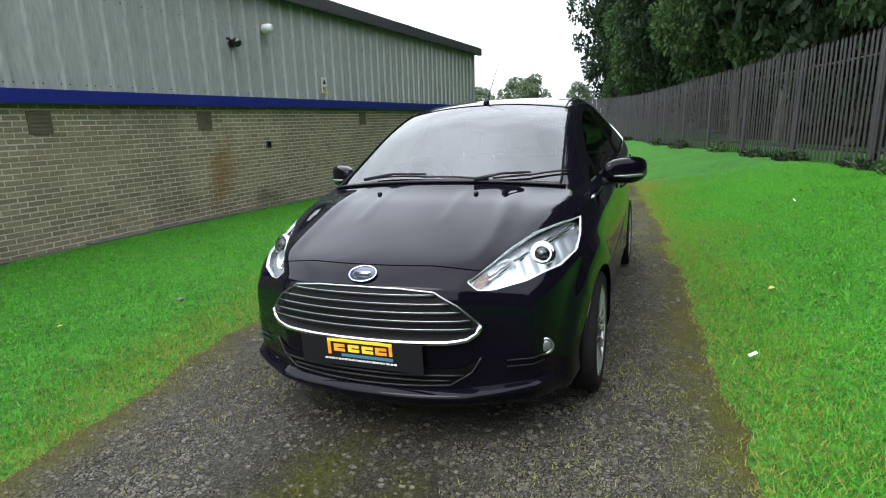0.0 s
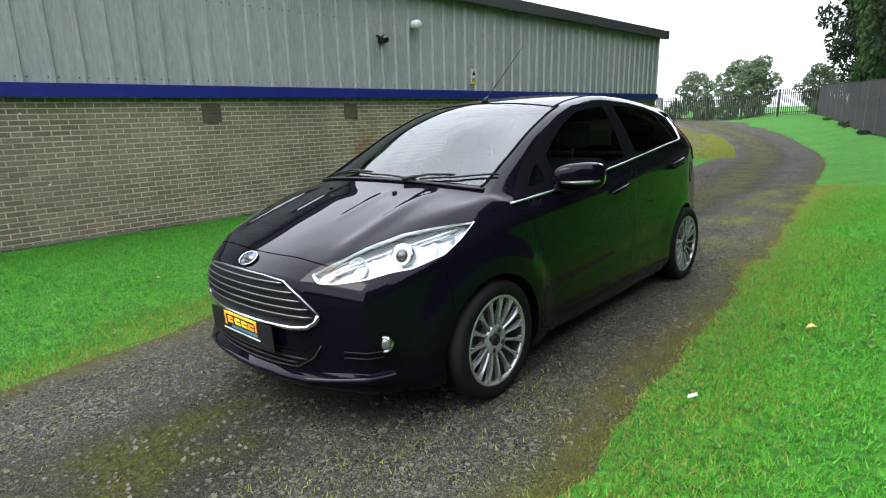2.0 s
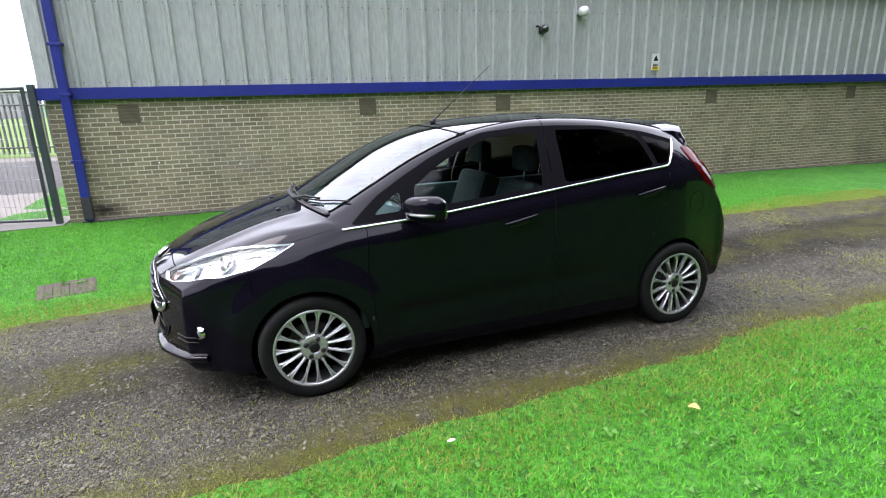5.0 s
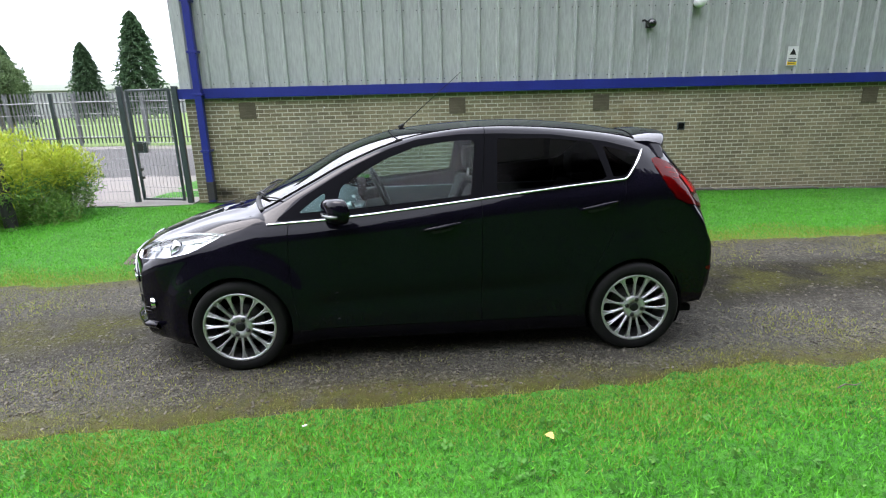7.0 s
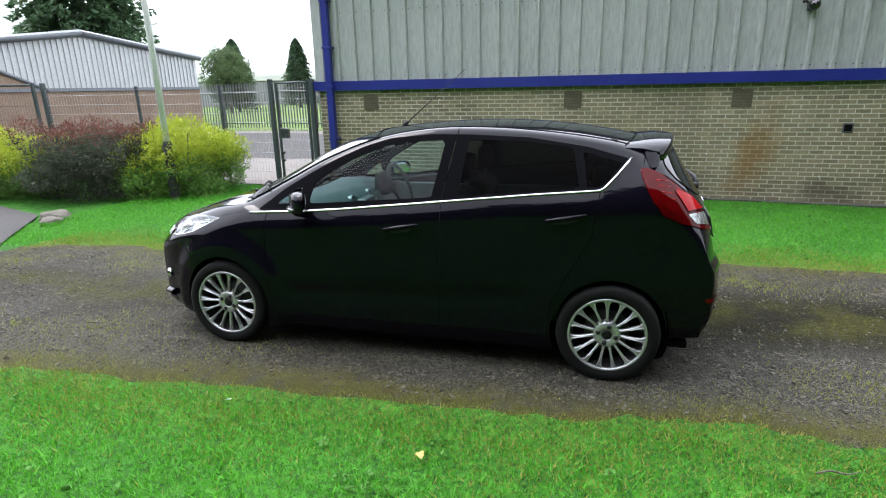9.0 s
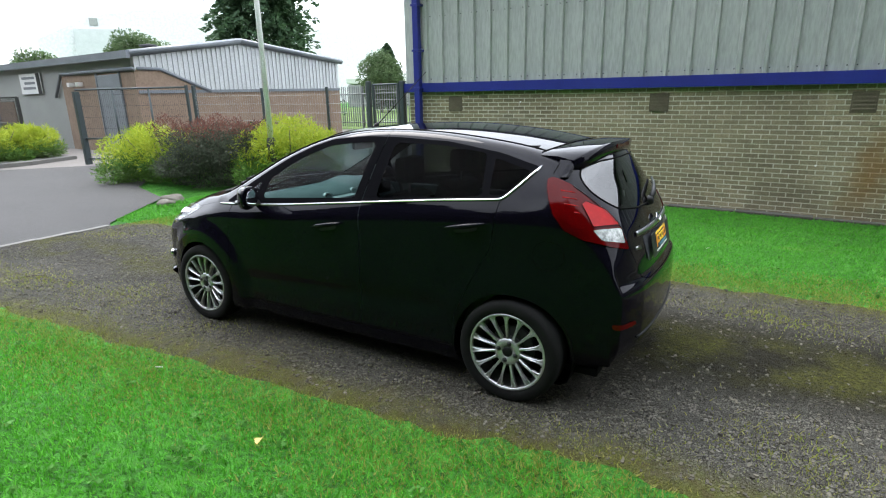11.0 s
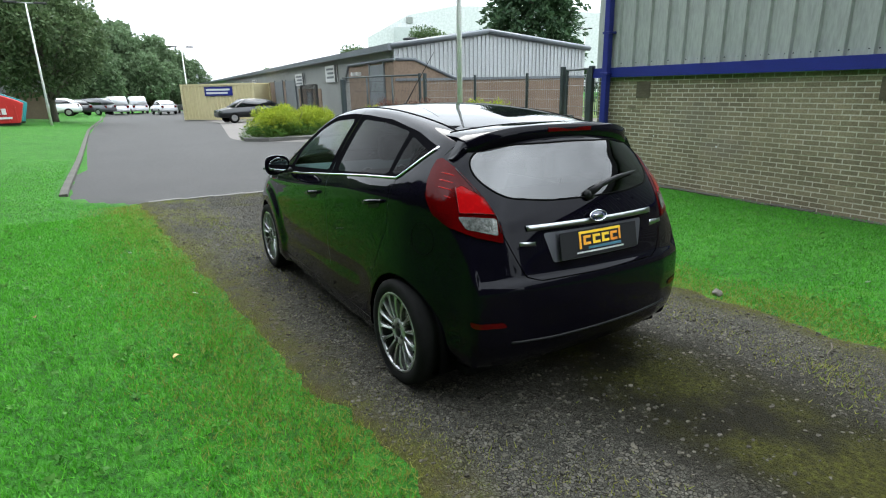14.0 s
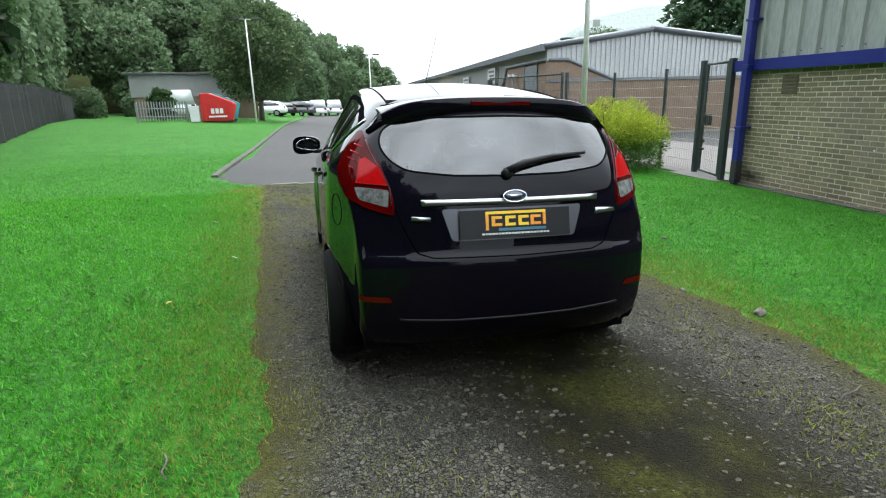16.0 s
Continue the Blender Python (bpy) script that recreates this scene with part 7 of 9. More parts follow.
for (x0, y0), (x1, y1) in zip(FP, FP[1:]):
    z = ground_z(x0, y0)
    part("wire_mesh", mesh_panel((x0, y0, 0), (x1, y1, 0), z + 0.03, z + 1.95), M_GALV, yard)
gate_ = thing("gate", Matrix(), "narrow dark green steel gate with wire mesh and lock box", "gate")
gx0, gy0, gx1, gy1 = -6.40, -5.00, -6.17, -4.20
z = ground_z(-6.3, -4.6)
for (x, y) in ((gx0, gy0), (gx1, gy1)):
    part("gate_stile", boxbm(x - 0.022, x + 0.022, y - 0.022, y + 0.022, z + 0.06, z + 2.02, bevel=0.004), M_GREENSTEEL, gate_)
for hz in (0.08, 2.0):
    part("gate_rail", tube_mesh([(gx0, gy0, z + hz), (gx1, gy1, z + hz)], 0.022, 6), M_GREENSTEEL, gate_)
part("wire_mesh", mesh_panel((gx0, gy0, 0), (gx1, gy1, 0), z + 0.1, z + 1.98), M_GALV, gate_)
lock = part("lock_box", boxbm(gx0 - 0.035, gx0 + 0.035, gy0 - 0.02, gy0 + 0.20, z + 0.92, z + 1.12, bevel=0.006), M_GREENSTEEL, gate_)
part("lock_plate", boxbm(gx0 + 0.036, gx0 + 0.042, gy0 + 0.04, gy0 + 0.15, z + 0.96, z + 1.08), M_STEELGREY, lock)
for hz in (0.45, 0.6):
    part("bolt", boxbm(gx0 - 0.03, gx0 + 0.05, gy0 + 0.02, gy0 + 0.06, z + hz, z + hz + 0.05, bevel=0.005), M_STEELGREY, gate_)
gp = thing("gate_post", Matrix(), "square dark green steel gate post beside the wall", "post")
post_at(gp, -6.14, -4.08, 2.05, 0.045)
sill_ = structure(part("gate_sill", boxbm(-6.75, -5.95, -5.3, -4.0, z - 0.1, z + 0.025, bevel=0.01), M_CONCRETE), "concrete threshold under the gate", "threshold")
# open vehicle gate leaf and the far leaf
leaf_ = thing("vehicle_gate", Matrix(), "tall dark steel mesh gate leaf standing open", "gate")
(lx0, ly0), (lx1, ly1) = (-6.42, -11.15), (-5.35, -14.5)
za = ground_z(-6, -12) + 0.08
post_at(leaf_, lx1, ly1, 2.0, 0.07)
part("gate_stile", boxbm(lx0 - 0.03, lx0 + 0.03, ly0 - 0.03, ly0 + 0.03, za, za + 2.0, bevel=0.005), M_GREENSTEEL, leaf_)
for hz in (0.05, 0.62, 1.95):
    part("gate_rail", tube_mesh([(lx0, ly0, za + hz), (lx1, ly1, za + hz)], 0.028, 6), M_GREENSTEEL, leaf_)
for t in (0.33, 0.66):
    q = Vector((lx0, ly0, 0)).lerp(Vector((lx1, ly1, 0)), t)
    part("gate_bar", tube_mesh([(q.x, q.y, za), (q.x, q.y, za + 1.95)], 0.025, 6), M_GREENSTEEL, leaf_)
part("wire_mesh", mesh_panel((lx0, ly0, 0), (lx1, ly1, 0), za, za + 1.95, 0.06, 0.3), M_STEELGREY, leaf_)
leaf2 = thing("vehicle_gate", Matrix(), "far dark mesh gate leaf folded against the units", "gate")
for (a_, b_) in (((-6.9, -21.5), (-7.2, -24.6)),):
    za = ground_z(*a_) + 0.05
    for q in (a_, b_):
        post_at(leaf2, q[0], q[1], 2.0, 0.05, M_STEELGREY)
    for hz in (0.05, 1.0, 1.95):
        part("gate_rail", tube_mesh([(*a_, za + hz), (*b_, za + hz)], 0.028, 6), M_STEELGREY, leaf2)
    part("wire_mesh", mesh_panel((*a_, 0), (*b_, 0), za, za + 1.95, 0.05, 0.3, 0.004), M_STEELGREY, leaf2)

# ---------------------------------------------------------------- street lamps


def street_lamp(x, y, h, r, label, sleeve=0.0):
    s = thing("street_lamp", Matrix.Translation((x, y, ground_z(x, y))), label, "street lamp")
    part("pole", tube_mesh([(0, 0, -0.2), (0, 0, h * 0.5), (0, 0, h)], [r, r * 0.85, r * 0.62], 12), M_POLE, s)
    if sleeve:
        part("sleeve", lathe([(r * 1.0, sleeve), (r * 1.5, sleeve - 0.06), (r * 1.6, 0.0)], 16, "z"), M_STEELGREY, s, "dark base sleeve")
    part("arm", tube_mesh([(-0.35, 0, h), (0.35, 0, h + 0.02)], 0.03, 8), M_GALV, s)
    for sx in (-1, 1):
        part("lantern", boxbm(sx * 0.62 - 0.28, sx * 0.62 + 0.28, -0.11, 0.11, h - 0.03, h + 0.07, bevel=0.03), M_STEELGREY, s)
    return s


street_lamp(-4.52, -6.15, 7.6, 0.058, "tall galvanised lamp post with a dark base sleeve among shrubs", 1.0)
street_lamp(3.85, -33.0, 6.0, 0.06, "galvanised street lamp on the lawn by the road")
street_lamp(-4.9, -46.0, 5.5, 0.06, "galvanised street lamp beside the container")
street_lamp(-41.0, -38.5, 7.2, 0.06, "galvanised street lamp beyond the units")

# ---------------------------------------------------------------- trees


def leaves_mesh(name, pts, size, stretch=1.6, seed=0, outward=None, jitter=0.45):
    """One mesh of many small leaf blades at the points."""
    rs = np.random.RandomState(seed)
    n = len(pts)
    d = rs.normal(size=(n, 3))
    d /= np.linalg.norm(d, axis=1)[:, None]
    if outward is not None:
        d = outward * 0.7 + d * 0.6
        d /= np.linalg.norm(d, axis=1)[:, None]
    e = np.cross(d, rs.normal(size=(n, 3)))
    e /= np.maximum(np.linalg.norm(e, axis=1), 1e-6)[:, None]
    s = size * (1 - jitter + 2 * jitter * rs.rand(n))[:, None]
    a, b = d * s * stretch * 0.5, e * s * 0.5
    mid = pts + rs.normal(size=(n, 3)) * size * 0.05
    bend = np.cross(d, e) * s * 0.15
    v = np.stack([pts - a, mid + b + bend, pts + a, mid - b + bend], 1).reshape(-1, 3)
    f = np.arange(4 * n).reshape(n, 4)
    me = bpy.data.meshes.new(name)
    me.vertices.add(4 * n)
    me.vertices.foreach_set("co", v.astype(np.float32).ravel())
    me.loops.add(4 * n)
    me.loops.foreach_set("vertex_index", f.astype(np.int32).ravel())
    me.polygons.add(n)
    me.polygons.foreach_set("loop_start", (np.arange(n) * 4).astype(np.int32))
    me.update(calc_edges=True)
    me.validate()
    return me


def crown_points(blobs, n, seed, shell=0.35):
    rs = np.random.RandomState(seed)
    w = np.array([b[3] ** 2 for b in blobs])
    idx = rs.choice(len(blobs), n, p=w / w.sum())
    d = rs.normal(size=(n, 3))
    d /= np.linalg.norm(d, axis=1)[:, None]
    r = 1 - shell * rs.rand(n) ** 1.6
    B = np.array([b[:3] for b in blobs])[idx]
    R = np.array([b[3] for b in blobs])[idx]
    lump = 1 + 0.18 * np.sin(d[:, 0] * 7 + idx) * np.cos(d[:, 1] * 6 + idx * 2)
    flat = np.array([1, 1, 0.78])
    return B + d * flat * (R * r * lump)[:, None], d


def broadleaf(name, h, rad, n, leaf, seed, mat, low=0.25, blobs=26):
    rs = random.Random(seed)
    t = new(name)
    trunk_h = h * low
    bl = []
    for i in range(blobs):
        a = i * 2.399 + rs.uniform(-0.3, 0.3)
        f = (i + 0.5) / blobs
        z = trunk_h + (h - trunk_h) * (0.12 + 0.80 * f)
        prof = math.sin(math.pi * min(0.16 + 0.80 * f, 1.0)) ** 0.7
        r = rad * prof * rs.uniform(0.45, 0.85)
        bl.append((r * math.cos(a), r * math.sin(a), z, rad * rs.uniform(0.20, 0.40)))
    pts, out = crown_points(bl, n, seed)
    tr = part("trunk", tube_mesh([(0, 0, -0.3), (0.05, 0.03, trunk_h * 0.6), (0.0, 0.08, trunk_h * 1.2), (0.05, 0, h * 0.6), (0, 0, h * 0.85)], [h * 0.026, h * 0.021, h * 0.018, h * 0.010, h * 0.003], 9), M_BARK, t)
    for i in range(0, blobs, 3):
        b = bl[i]
        z0 = max(trunk_h * 0.8, b[2] - rad * 0.8)
        mid_ = (b[0] * 0.45, b[1] * 0.45, (z0 + b[2]) / 2)
        part("limb", tube_mesh([(0, 0, z0), mid_, (b[0], b[1], b[2])], [h * 0.010, h * 0.007, h * 0.002], 6), M_BARK, t)
    part("crown", leaves_mesh("crown", pts, leaf, 1.5, seed, out), mat, t)
    return t


def conifer(name, h, rad, n, leaf, seed, mat):
    rs = np.random.RandomState(seed)
    t = new(name)
    part("trunk", tube_mesh([(0, 0, -0.2), (0, 0, h * 0.5), (0, 0, h * 0.97)], [h * 0.02, h * 0.013, h * 0.002], 8), M_BARK, t)
    f = rs.rand(n) ** 0.75
    tier = np.floor(f * 16) / 16
    inner = (f * 16) % 1
    a = rs.rand(n) * 2 * math.pi
    lobes = 0.78 + 0.22 * np.sin(a * 7 + tier * 40) + 0.1 * np.sin(a * 3 + tier * 11)
    R = rad * (1 - f) ** 0.58 * lobes * (0.85 + 0.25 * (1 - inner))
    r = R * (0.55 + 0.45 * rs.rand(n))
    z = h * 0.06 + h * 0.94 * f - 0.12 * r
    pts = np.stack([r * np.cos(a), r * np.sin(a), z], 1)
    out = np.stack([np.cos(a), np.sin(a), -0.25 * np.ones(n)], 1)
    part("crown", leaves_mesh("crown", pts, leaf, 2.2, seed, out), mat, t)
    return t


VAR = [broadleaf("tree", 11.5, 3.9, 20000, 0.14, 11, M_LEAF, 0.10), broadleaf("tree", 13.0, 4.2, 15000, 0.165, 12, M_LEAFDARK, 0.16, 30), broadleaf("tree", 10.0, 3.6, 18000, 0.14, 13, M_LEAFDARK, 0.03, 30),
       broadleaf("tree", 9.0, 4.1, 20000, 0.15, 14, M_LEAFMID, 0.18, 52), conifer("conifer_tree", 12.0, 3.9, 30000, 0.14, 15, M_CONIFER), broadleaf("tree", 9.0, 3.6, 5200, 0.25, 16, M_LEAFHAZE, 0.10, 22),
       broadleaf("tree", 11.5, 3.9, 4200, 0.36, 17, M_LEAFDARK, 0.04, 26), broadleaf("tree", 9.0, 3.6, 9500, 0.235, 18, M_LEAFFARHAZE, 0.08, 40)]
LABEL = ["leafy green broadleaf tree behind the fence", "tall dark green broadleaf tree in the wood", "dense dark green tree in the wood", "round-crowned broadleaf tree beside the road", "tall dark conifer tree", "green broadleaf tree on the wooded hillside", "dark green tree deep in the wood", "green broadleaf tree with a dense crown on the hillside"]
CAT = ["tree"] * 4 + ["conifer", "tree", "tree", "tree"]
placed = set()


def plant(k, x, y, scale=1.0, z=None, turn=None, group="", tall=1.0):
    m = Matrix.Translation((x, y, ground_z(x, y) if z is None else z)) @ pose(0, 0, 0, 0, 0, random.uniform(0, 360) if turn is None else turn)
    ob = VAR[k]
    if k in placed:
        ob = copy_thing(VAR[k], m)
        ob.scale = VAR[k].scale
    else:
        placed.add(k)
        ob.matrix_world = m
    ob.scale = (scale, scale, scale * tall * random.uniform(0.92, 1.08))
    tagged(ob, LABEL[k], CAT[k], group)
    return ob


def bank_z(off, y):
    """Height of the wooded bank at a distance behind the fence."""
    high = 11.0 * (1 - 0.75 * sstep(22, 50, y))
    return ground_z(7, y) - 0.15 + high * sstep(3, 34, off)


random.seed(5)
for y in range(-62, 62, 4):
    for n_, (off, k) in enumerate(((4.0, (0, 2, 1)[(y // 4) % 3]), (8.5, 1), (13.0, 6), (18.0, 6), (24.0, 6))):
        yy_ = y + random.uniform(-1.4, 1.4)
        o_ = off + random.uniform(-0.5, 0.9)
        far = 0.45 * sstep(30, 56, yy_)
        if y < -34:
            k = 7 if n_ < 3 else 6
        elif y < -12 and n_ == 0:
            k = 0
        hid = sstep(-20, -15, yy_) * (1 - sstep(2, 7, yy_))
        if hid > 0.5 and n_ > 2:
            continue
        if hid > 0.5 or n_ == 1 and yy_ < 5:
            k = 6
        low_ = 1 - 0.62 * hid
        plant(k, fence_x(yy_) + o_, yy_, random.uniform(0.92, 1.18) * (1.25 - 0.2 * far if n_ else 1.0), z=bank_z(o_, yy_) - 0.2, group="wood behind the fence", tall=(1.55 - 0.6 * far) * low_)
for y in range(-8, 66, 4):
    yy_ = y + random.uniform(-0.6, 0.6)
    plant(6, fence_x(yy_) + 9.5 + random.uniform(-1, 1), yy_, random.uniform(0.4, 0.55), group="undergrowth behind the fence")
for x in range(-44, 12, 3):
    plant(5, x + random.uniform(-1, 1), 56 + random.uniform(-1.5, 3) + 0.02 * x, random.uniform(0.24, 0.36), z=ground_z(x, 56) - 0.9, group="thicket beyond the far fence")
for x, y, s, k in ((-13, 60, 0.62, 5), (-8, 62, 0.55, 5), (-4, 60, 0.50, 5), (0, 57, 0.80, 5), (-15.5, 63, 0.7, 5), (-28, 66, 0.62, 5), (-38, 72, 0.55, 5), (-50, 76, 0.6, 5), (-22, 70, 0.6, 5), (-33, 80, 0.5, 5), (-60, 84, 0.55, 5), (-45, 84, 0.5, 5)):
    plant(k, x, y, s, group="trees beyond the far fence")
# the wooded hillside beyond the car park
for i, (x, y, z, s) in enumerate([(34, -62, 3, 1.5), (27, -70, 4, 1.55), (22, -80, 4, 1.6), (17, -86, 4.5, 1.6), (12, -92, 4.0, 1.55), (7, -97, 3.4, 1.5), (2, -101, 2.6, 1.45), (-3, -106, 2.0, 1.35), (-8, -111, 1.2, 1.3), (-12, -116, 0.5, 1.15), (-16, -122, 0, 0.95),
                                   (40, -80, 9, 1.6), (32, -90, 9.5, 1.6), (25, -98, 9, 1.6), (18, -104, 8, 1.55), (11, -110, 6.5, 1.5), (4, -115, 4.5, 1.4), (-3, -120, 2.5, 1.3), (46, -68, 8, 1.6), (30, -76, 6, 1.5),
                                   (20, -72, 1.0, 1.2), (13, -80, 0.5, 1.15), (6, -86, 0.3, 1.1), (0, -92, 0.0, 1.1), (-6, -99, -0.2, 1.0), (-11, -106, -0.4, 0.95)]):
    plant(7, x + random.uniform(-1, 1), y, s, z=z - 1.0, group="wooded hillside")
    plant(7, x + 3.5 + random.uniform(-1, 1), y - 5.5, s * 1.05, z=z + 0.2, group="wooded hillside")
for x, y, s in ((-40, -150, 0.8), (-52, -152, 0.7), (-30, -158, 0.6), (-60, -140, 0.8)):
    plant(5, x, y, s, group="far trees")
plant(3, 3.9, -39.0, 0.92, group="")
plant(4, -27.2, -30.6, 1.4)
plant(4, -60, -28, 0.85)
plant(4, -58, -32.5, 0.62)
plant(4, -47.0, -33.5, 0.62)
plant(3, -45, -33.0, 0.62, group="far trees")
plant(3, -28, -47, 0.85, group="far trees")
plant(3, -33, -52, 0.80, group="far trees")
plant(3, -24, -56, 0.75, group="far trees")

for x in range(9, 34, 3):
    plant(7, x + random.uniform(-1, 1), -60 - random.uniform(0, 5) + 0.15 * x, random.uniform(0.34, 0.5), z=ground_z(x, -60) - 0.7, group="undergrowth below the hillside")

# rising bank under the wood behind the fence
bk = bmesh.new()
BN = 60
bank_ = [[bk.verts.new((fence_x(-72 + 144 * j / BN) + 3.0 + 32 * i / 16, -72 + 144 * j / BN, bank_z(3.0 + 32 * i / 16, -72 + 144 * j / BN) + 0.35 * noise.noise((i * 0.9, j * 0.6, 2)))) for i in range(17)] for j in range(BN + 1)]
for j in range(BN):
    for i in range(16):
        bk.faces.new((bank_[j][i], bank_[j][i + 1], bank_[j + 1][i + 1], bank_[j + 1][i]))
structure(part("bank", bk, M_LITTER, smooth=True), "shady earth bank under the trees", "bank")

# hillside ground under the far wood
hb = bmesh.new()
HN = 24
grid_ = [[hb.verts.new((60 - 90 * i / HN, -58 - 75 * j / HN - 25 * (i / HN), -1.5 + 11 * sstep(0, 1, (j / HN) * (1 - 0.75 * i / HN) * 1.2))) for j in range(HN + 1)] for i in range(HN + 1)]
for i in range(HN):
    for j in range(HN):
        hb.faces.new((grid_[i][j], grid_[i + 1][j], grid_[i + 1][j + 1], grid_[i][j + 1]))
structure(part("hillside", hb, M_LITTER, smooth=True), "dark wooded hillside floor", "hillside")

# ---------------------------------------------------------------- shrubs


def shrub(x, y, rx, ry, h, n, leaf, mat, label, seed, low_mat=None, stretch=2.6, spiky=0.0):
    s = thing("shrub", Matrix.Translation((x, y, ground_z(x, y))), label, "shrub")
    rs = random.Random(seed)
    bl = []
    for i in range(46):
        a = i * 2.399 + rs.uniform(-0.4, 0.4)
        r = math.sqrt((i + 0.5) / 46) * 0.80
        top = 1 - 0.55 * r * r
        k = (0.18, 0.48, 0.74)[i % 3] + rs.uniform(-0.06, 0.10)
        bl.append((rx * r * math.cos(a), ry * r * math.sin(a), h * k * top, min(rx, ry, h) * rs.uniform(0.24, 0.34)))
    pts, out = crown_points(bl, n, seed, 0.5)
    pts[:, 2] = np.maximum(pts[:, 2], 0.03)
    if spiky:
        rr = np.random.RandomState(seed)
        pts[:, 2] += (rr.rand(n) ** 6) * spiky
    out = out + np.array([0, 0, 0.5])
    out /= np.linalg.norm(out, axis=1)[:, None]
    if low_mat is None:
        part("foliage", leaves_mesh("foliage", pts, leaf, stretch, seed, out), mat, s)
    else:
        k = pts[:, 2] + np.random.RandomState(seed).normal(size=n) * 0.12 > h * (0.73 if spiky else 0.40)
        part("foliage", leaves_mesh("foliage", pts[k], leaf, stretch, seed, out[k]), mat, s)
        part("lower_foliage", leaves_mesh("lower_foliage", pts[~k], leaf, stretch, seed + 1, out[~k]), low_mat, s)
    for i in range(7):
        a = i * 0.9
        part("stem", tube_mesh([(0.1 * math.cos(a), 0.1 * math.sin(a), -0.05), (rx * 0.3 * math.cos(a), ry * 0.3 * math.sin(a), h * 0.4), (rx * 0.55 * math.cos(a), ry * 0.55 * math.sin(a), h * 0.75)], [0.02, 0.014, 0.006], 6), M_BARK, s)
    return s


shrub(-5.30, -6.50, 1.30, 1.25, 1.52, 30000, 0.015, M_GOLDBUSH, "bushy golden-yellow shrub with green lower leaves", 31, M_GREENBUSH, 6.5)
shrub(-4.62, -7.85, 1.35, 1.30, 1.50, 30000, 0.016, M_REDTIP, "dark green-leaved shrub with red shoot tips", 32, M_REDBUSH, 5.0, 0.55)
shrub(-4.35, -9.6, 1.30, 1.35, 1.35, 28000, 0.015, M_GOLDBUSH, "spreading golden-yellow shrub by the road edge", 33, M_GREENBUSH, 6.5)
shrub(-4.45, -17.7, 2.0, 1.35, 1.30, 26000, 0.018, M_GOLDBUSH, "low golden-yellow shrub on a kerbed island", 34, M_GREENBUSH, 9.0)
shrub(9.3, -33.5, 0.9, 0.8, 2.2, 2500, 0.12, M_LEAF, "green bush growing against the low fence", 35, None, 1.6)
random.seed(9)
for y in (6.2, 7.4, 9.6, 11.2, 14.0, 17.5, 21.0, 27.0, 33.0, 40.0):
    shrub(fence_x(y) - random.uniform(0.1, 0.4), y, random.uniform(0.3, 0.55), random.uniform(0.4, 0.9), random.uniform(0.15, 0.35), 300, 0.05, M_LEAFDARK if int(y) % 2 else M_LEAF, "ragged weeds growing at the fence foot", 60 + int(y), None, 1.8)
isl = bmesh.new()
ring_ = [(-2.55, -17.2), (-2.75, -18.8), (-4.2, -19.4), (-6.0, -18.6), (-6.1, -16.6), (-4.6, -16.1), (-3.2, -16.4)]
fce = isl.faces.new([isl.verts.new((x, y, ground_z(x, y) - 0.05)) for x, y in ring_])
r_ = bmesh.ops.extrude_face_region(isl, geom=[fce])
bmesh.ops.translate(isl, vec=(0, 0, 0.15), verts=[g for g in r_["geom"] if isinstance(g, bmesh.types.BMVert)])
structure(part("kerbed_island", isl, M_CONCRETE), "kerbed planting island in the road", "kerb")

# ---------------------------------------------------------------- the long unit block
U0 = Vector((-8.0, -15.8, 0))
ud = Vector((-0.0946, -0.9955, 0)).normalized()
UNIT = Matrix.Translation(U0) @ pose(0, 0, 0, 0, 0, math.degrees(math.atan2(ud.y, ud.x)))
# local x runs along the long front, local y to the right of it (into the block)
unit = thing("industrial_unit", UNIT, "long low industrial unit block of brick and pale cladding", "building")
EV, AP, GZ = 3.02, 3.58, -0.75
UL, UW, RY = 150.0, 9.1, -4.05   # length, width, ridge
part("gable_wall", boxbm(0.0, 0.25, -UW, 0.0, GZ, 1.84), M_SHEDBRICK, unit)
gw = bmesh.new()
prof = [(0.0, 1.84), (0.0, EV), (RY, AP), (-UW, EV), (-UW, 1.84)]
fce = gw.faces.new([gw.verts.new((0.02, a, b)) for a, b in prof])
r_ = bmesh.ops.extrude_face_region(gw, geom=[fce])
bmesh.ops.translate(gw, vec=(0.2, 0, 0), verts=[g for g in r_["geom"] if isinstance(g, bmesh.types.BMVert)])
part("gable_cladding", gw, M_SHEDWHITE, unit)
y_ = -0.2
while y_ > -UW:
    top = EV + (AP - EV) * (y_ / RY if y_ > RY else (y_ + UW) / (UW + RY)) - 0.06
    part("cladding_rib", boxbm(-0.025, 0.021, y_ - 0.022, y_ + 0.022, 1.86, top), M_SHEDWHITE, unit)
    y_ -= 0.19
part("gable_flashing", boxbm(-0.04, 0.02, -UW, 0.0, 1.80, 1.90), M_SHEDTRIM, unit)
for a, b in ((0.0, RY), (-UW, RY)):
    part("barge_board", tube_mesh([(-0.06, a + (0.2 if a == 0 else -0.2), EV + 0.02), (-0.06, b, AP + 0.06)], 0.11, 4), M_SHEDTRIM, unit)
rf = bmesh.new()
for q in ((-0.15, 0.25, EV + 0.05), (UL, 0.25, EV + 0.05), (UL, RY, AP + 0.10), (-0.15, RY, AP + 0.10), (UL, -UW - 0.25, EV + 0.05), (-0.15, -UW - 0.25, EV + 0.05)):
    rf.verts.new(q)
rf.verts.ensure_lookup_table()
rf.faces.new([rf.verts[i] for i in (0, 1, 2, 3)])
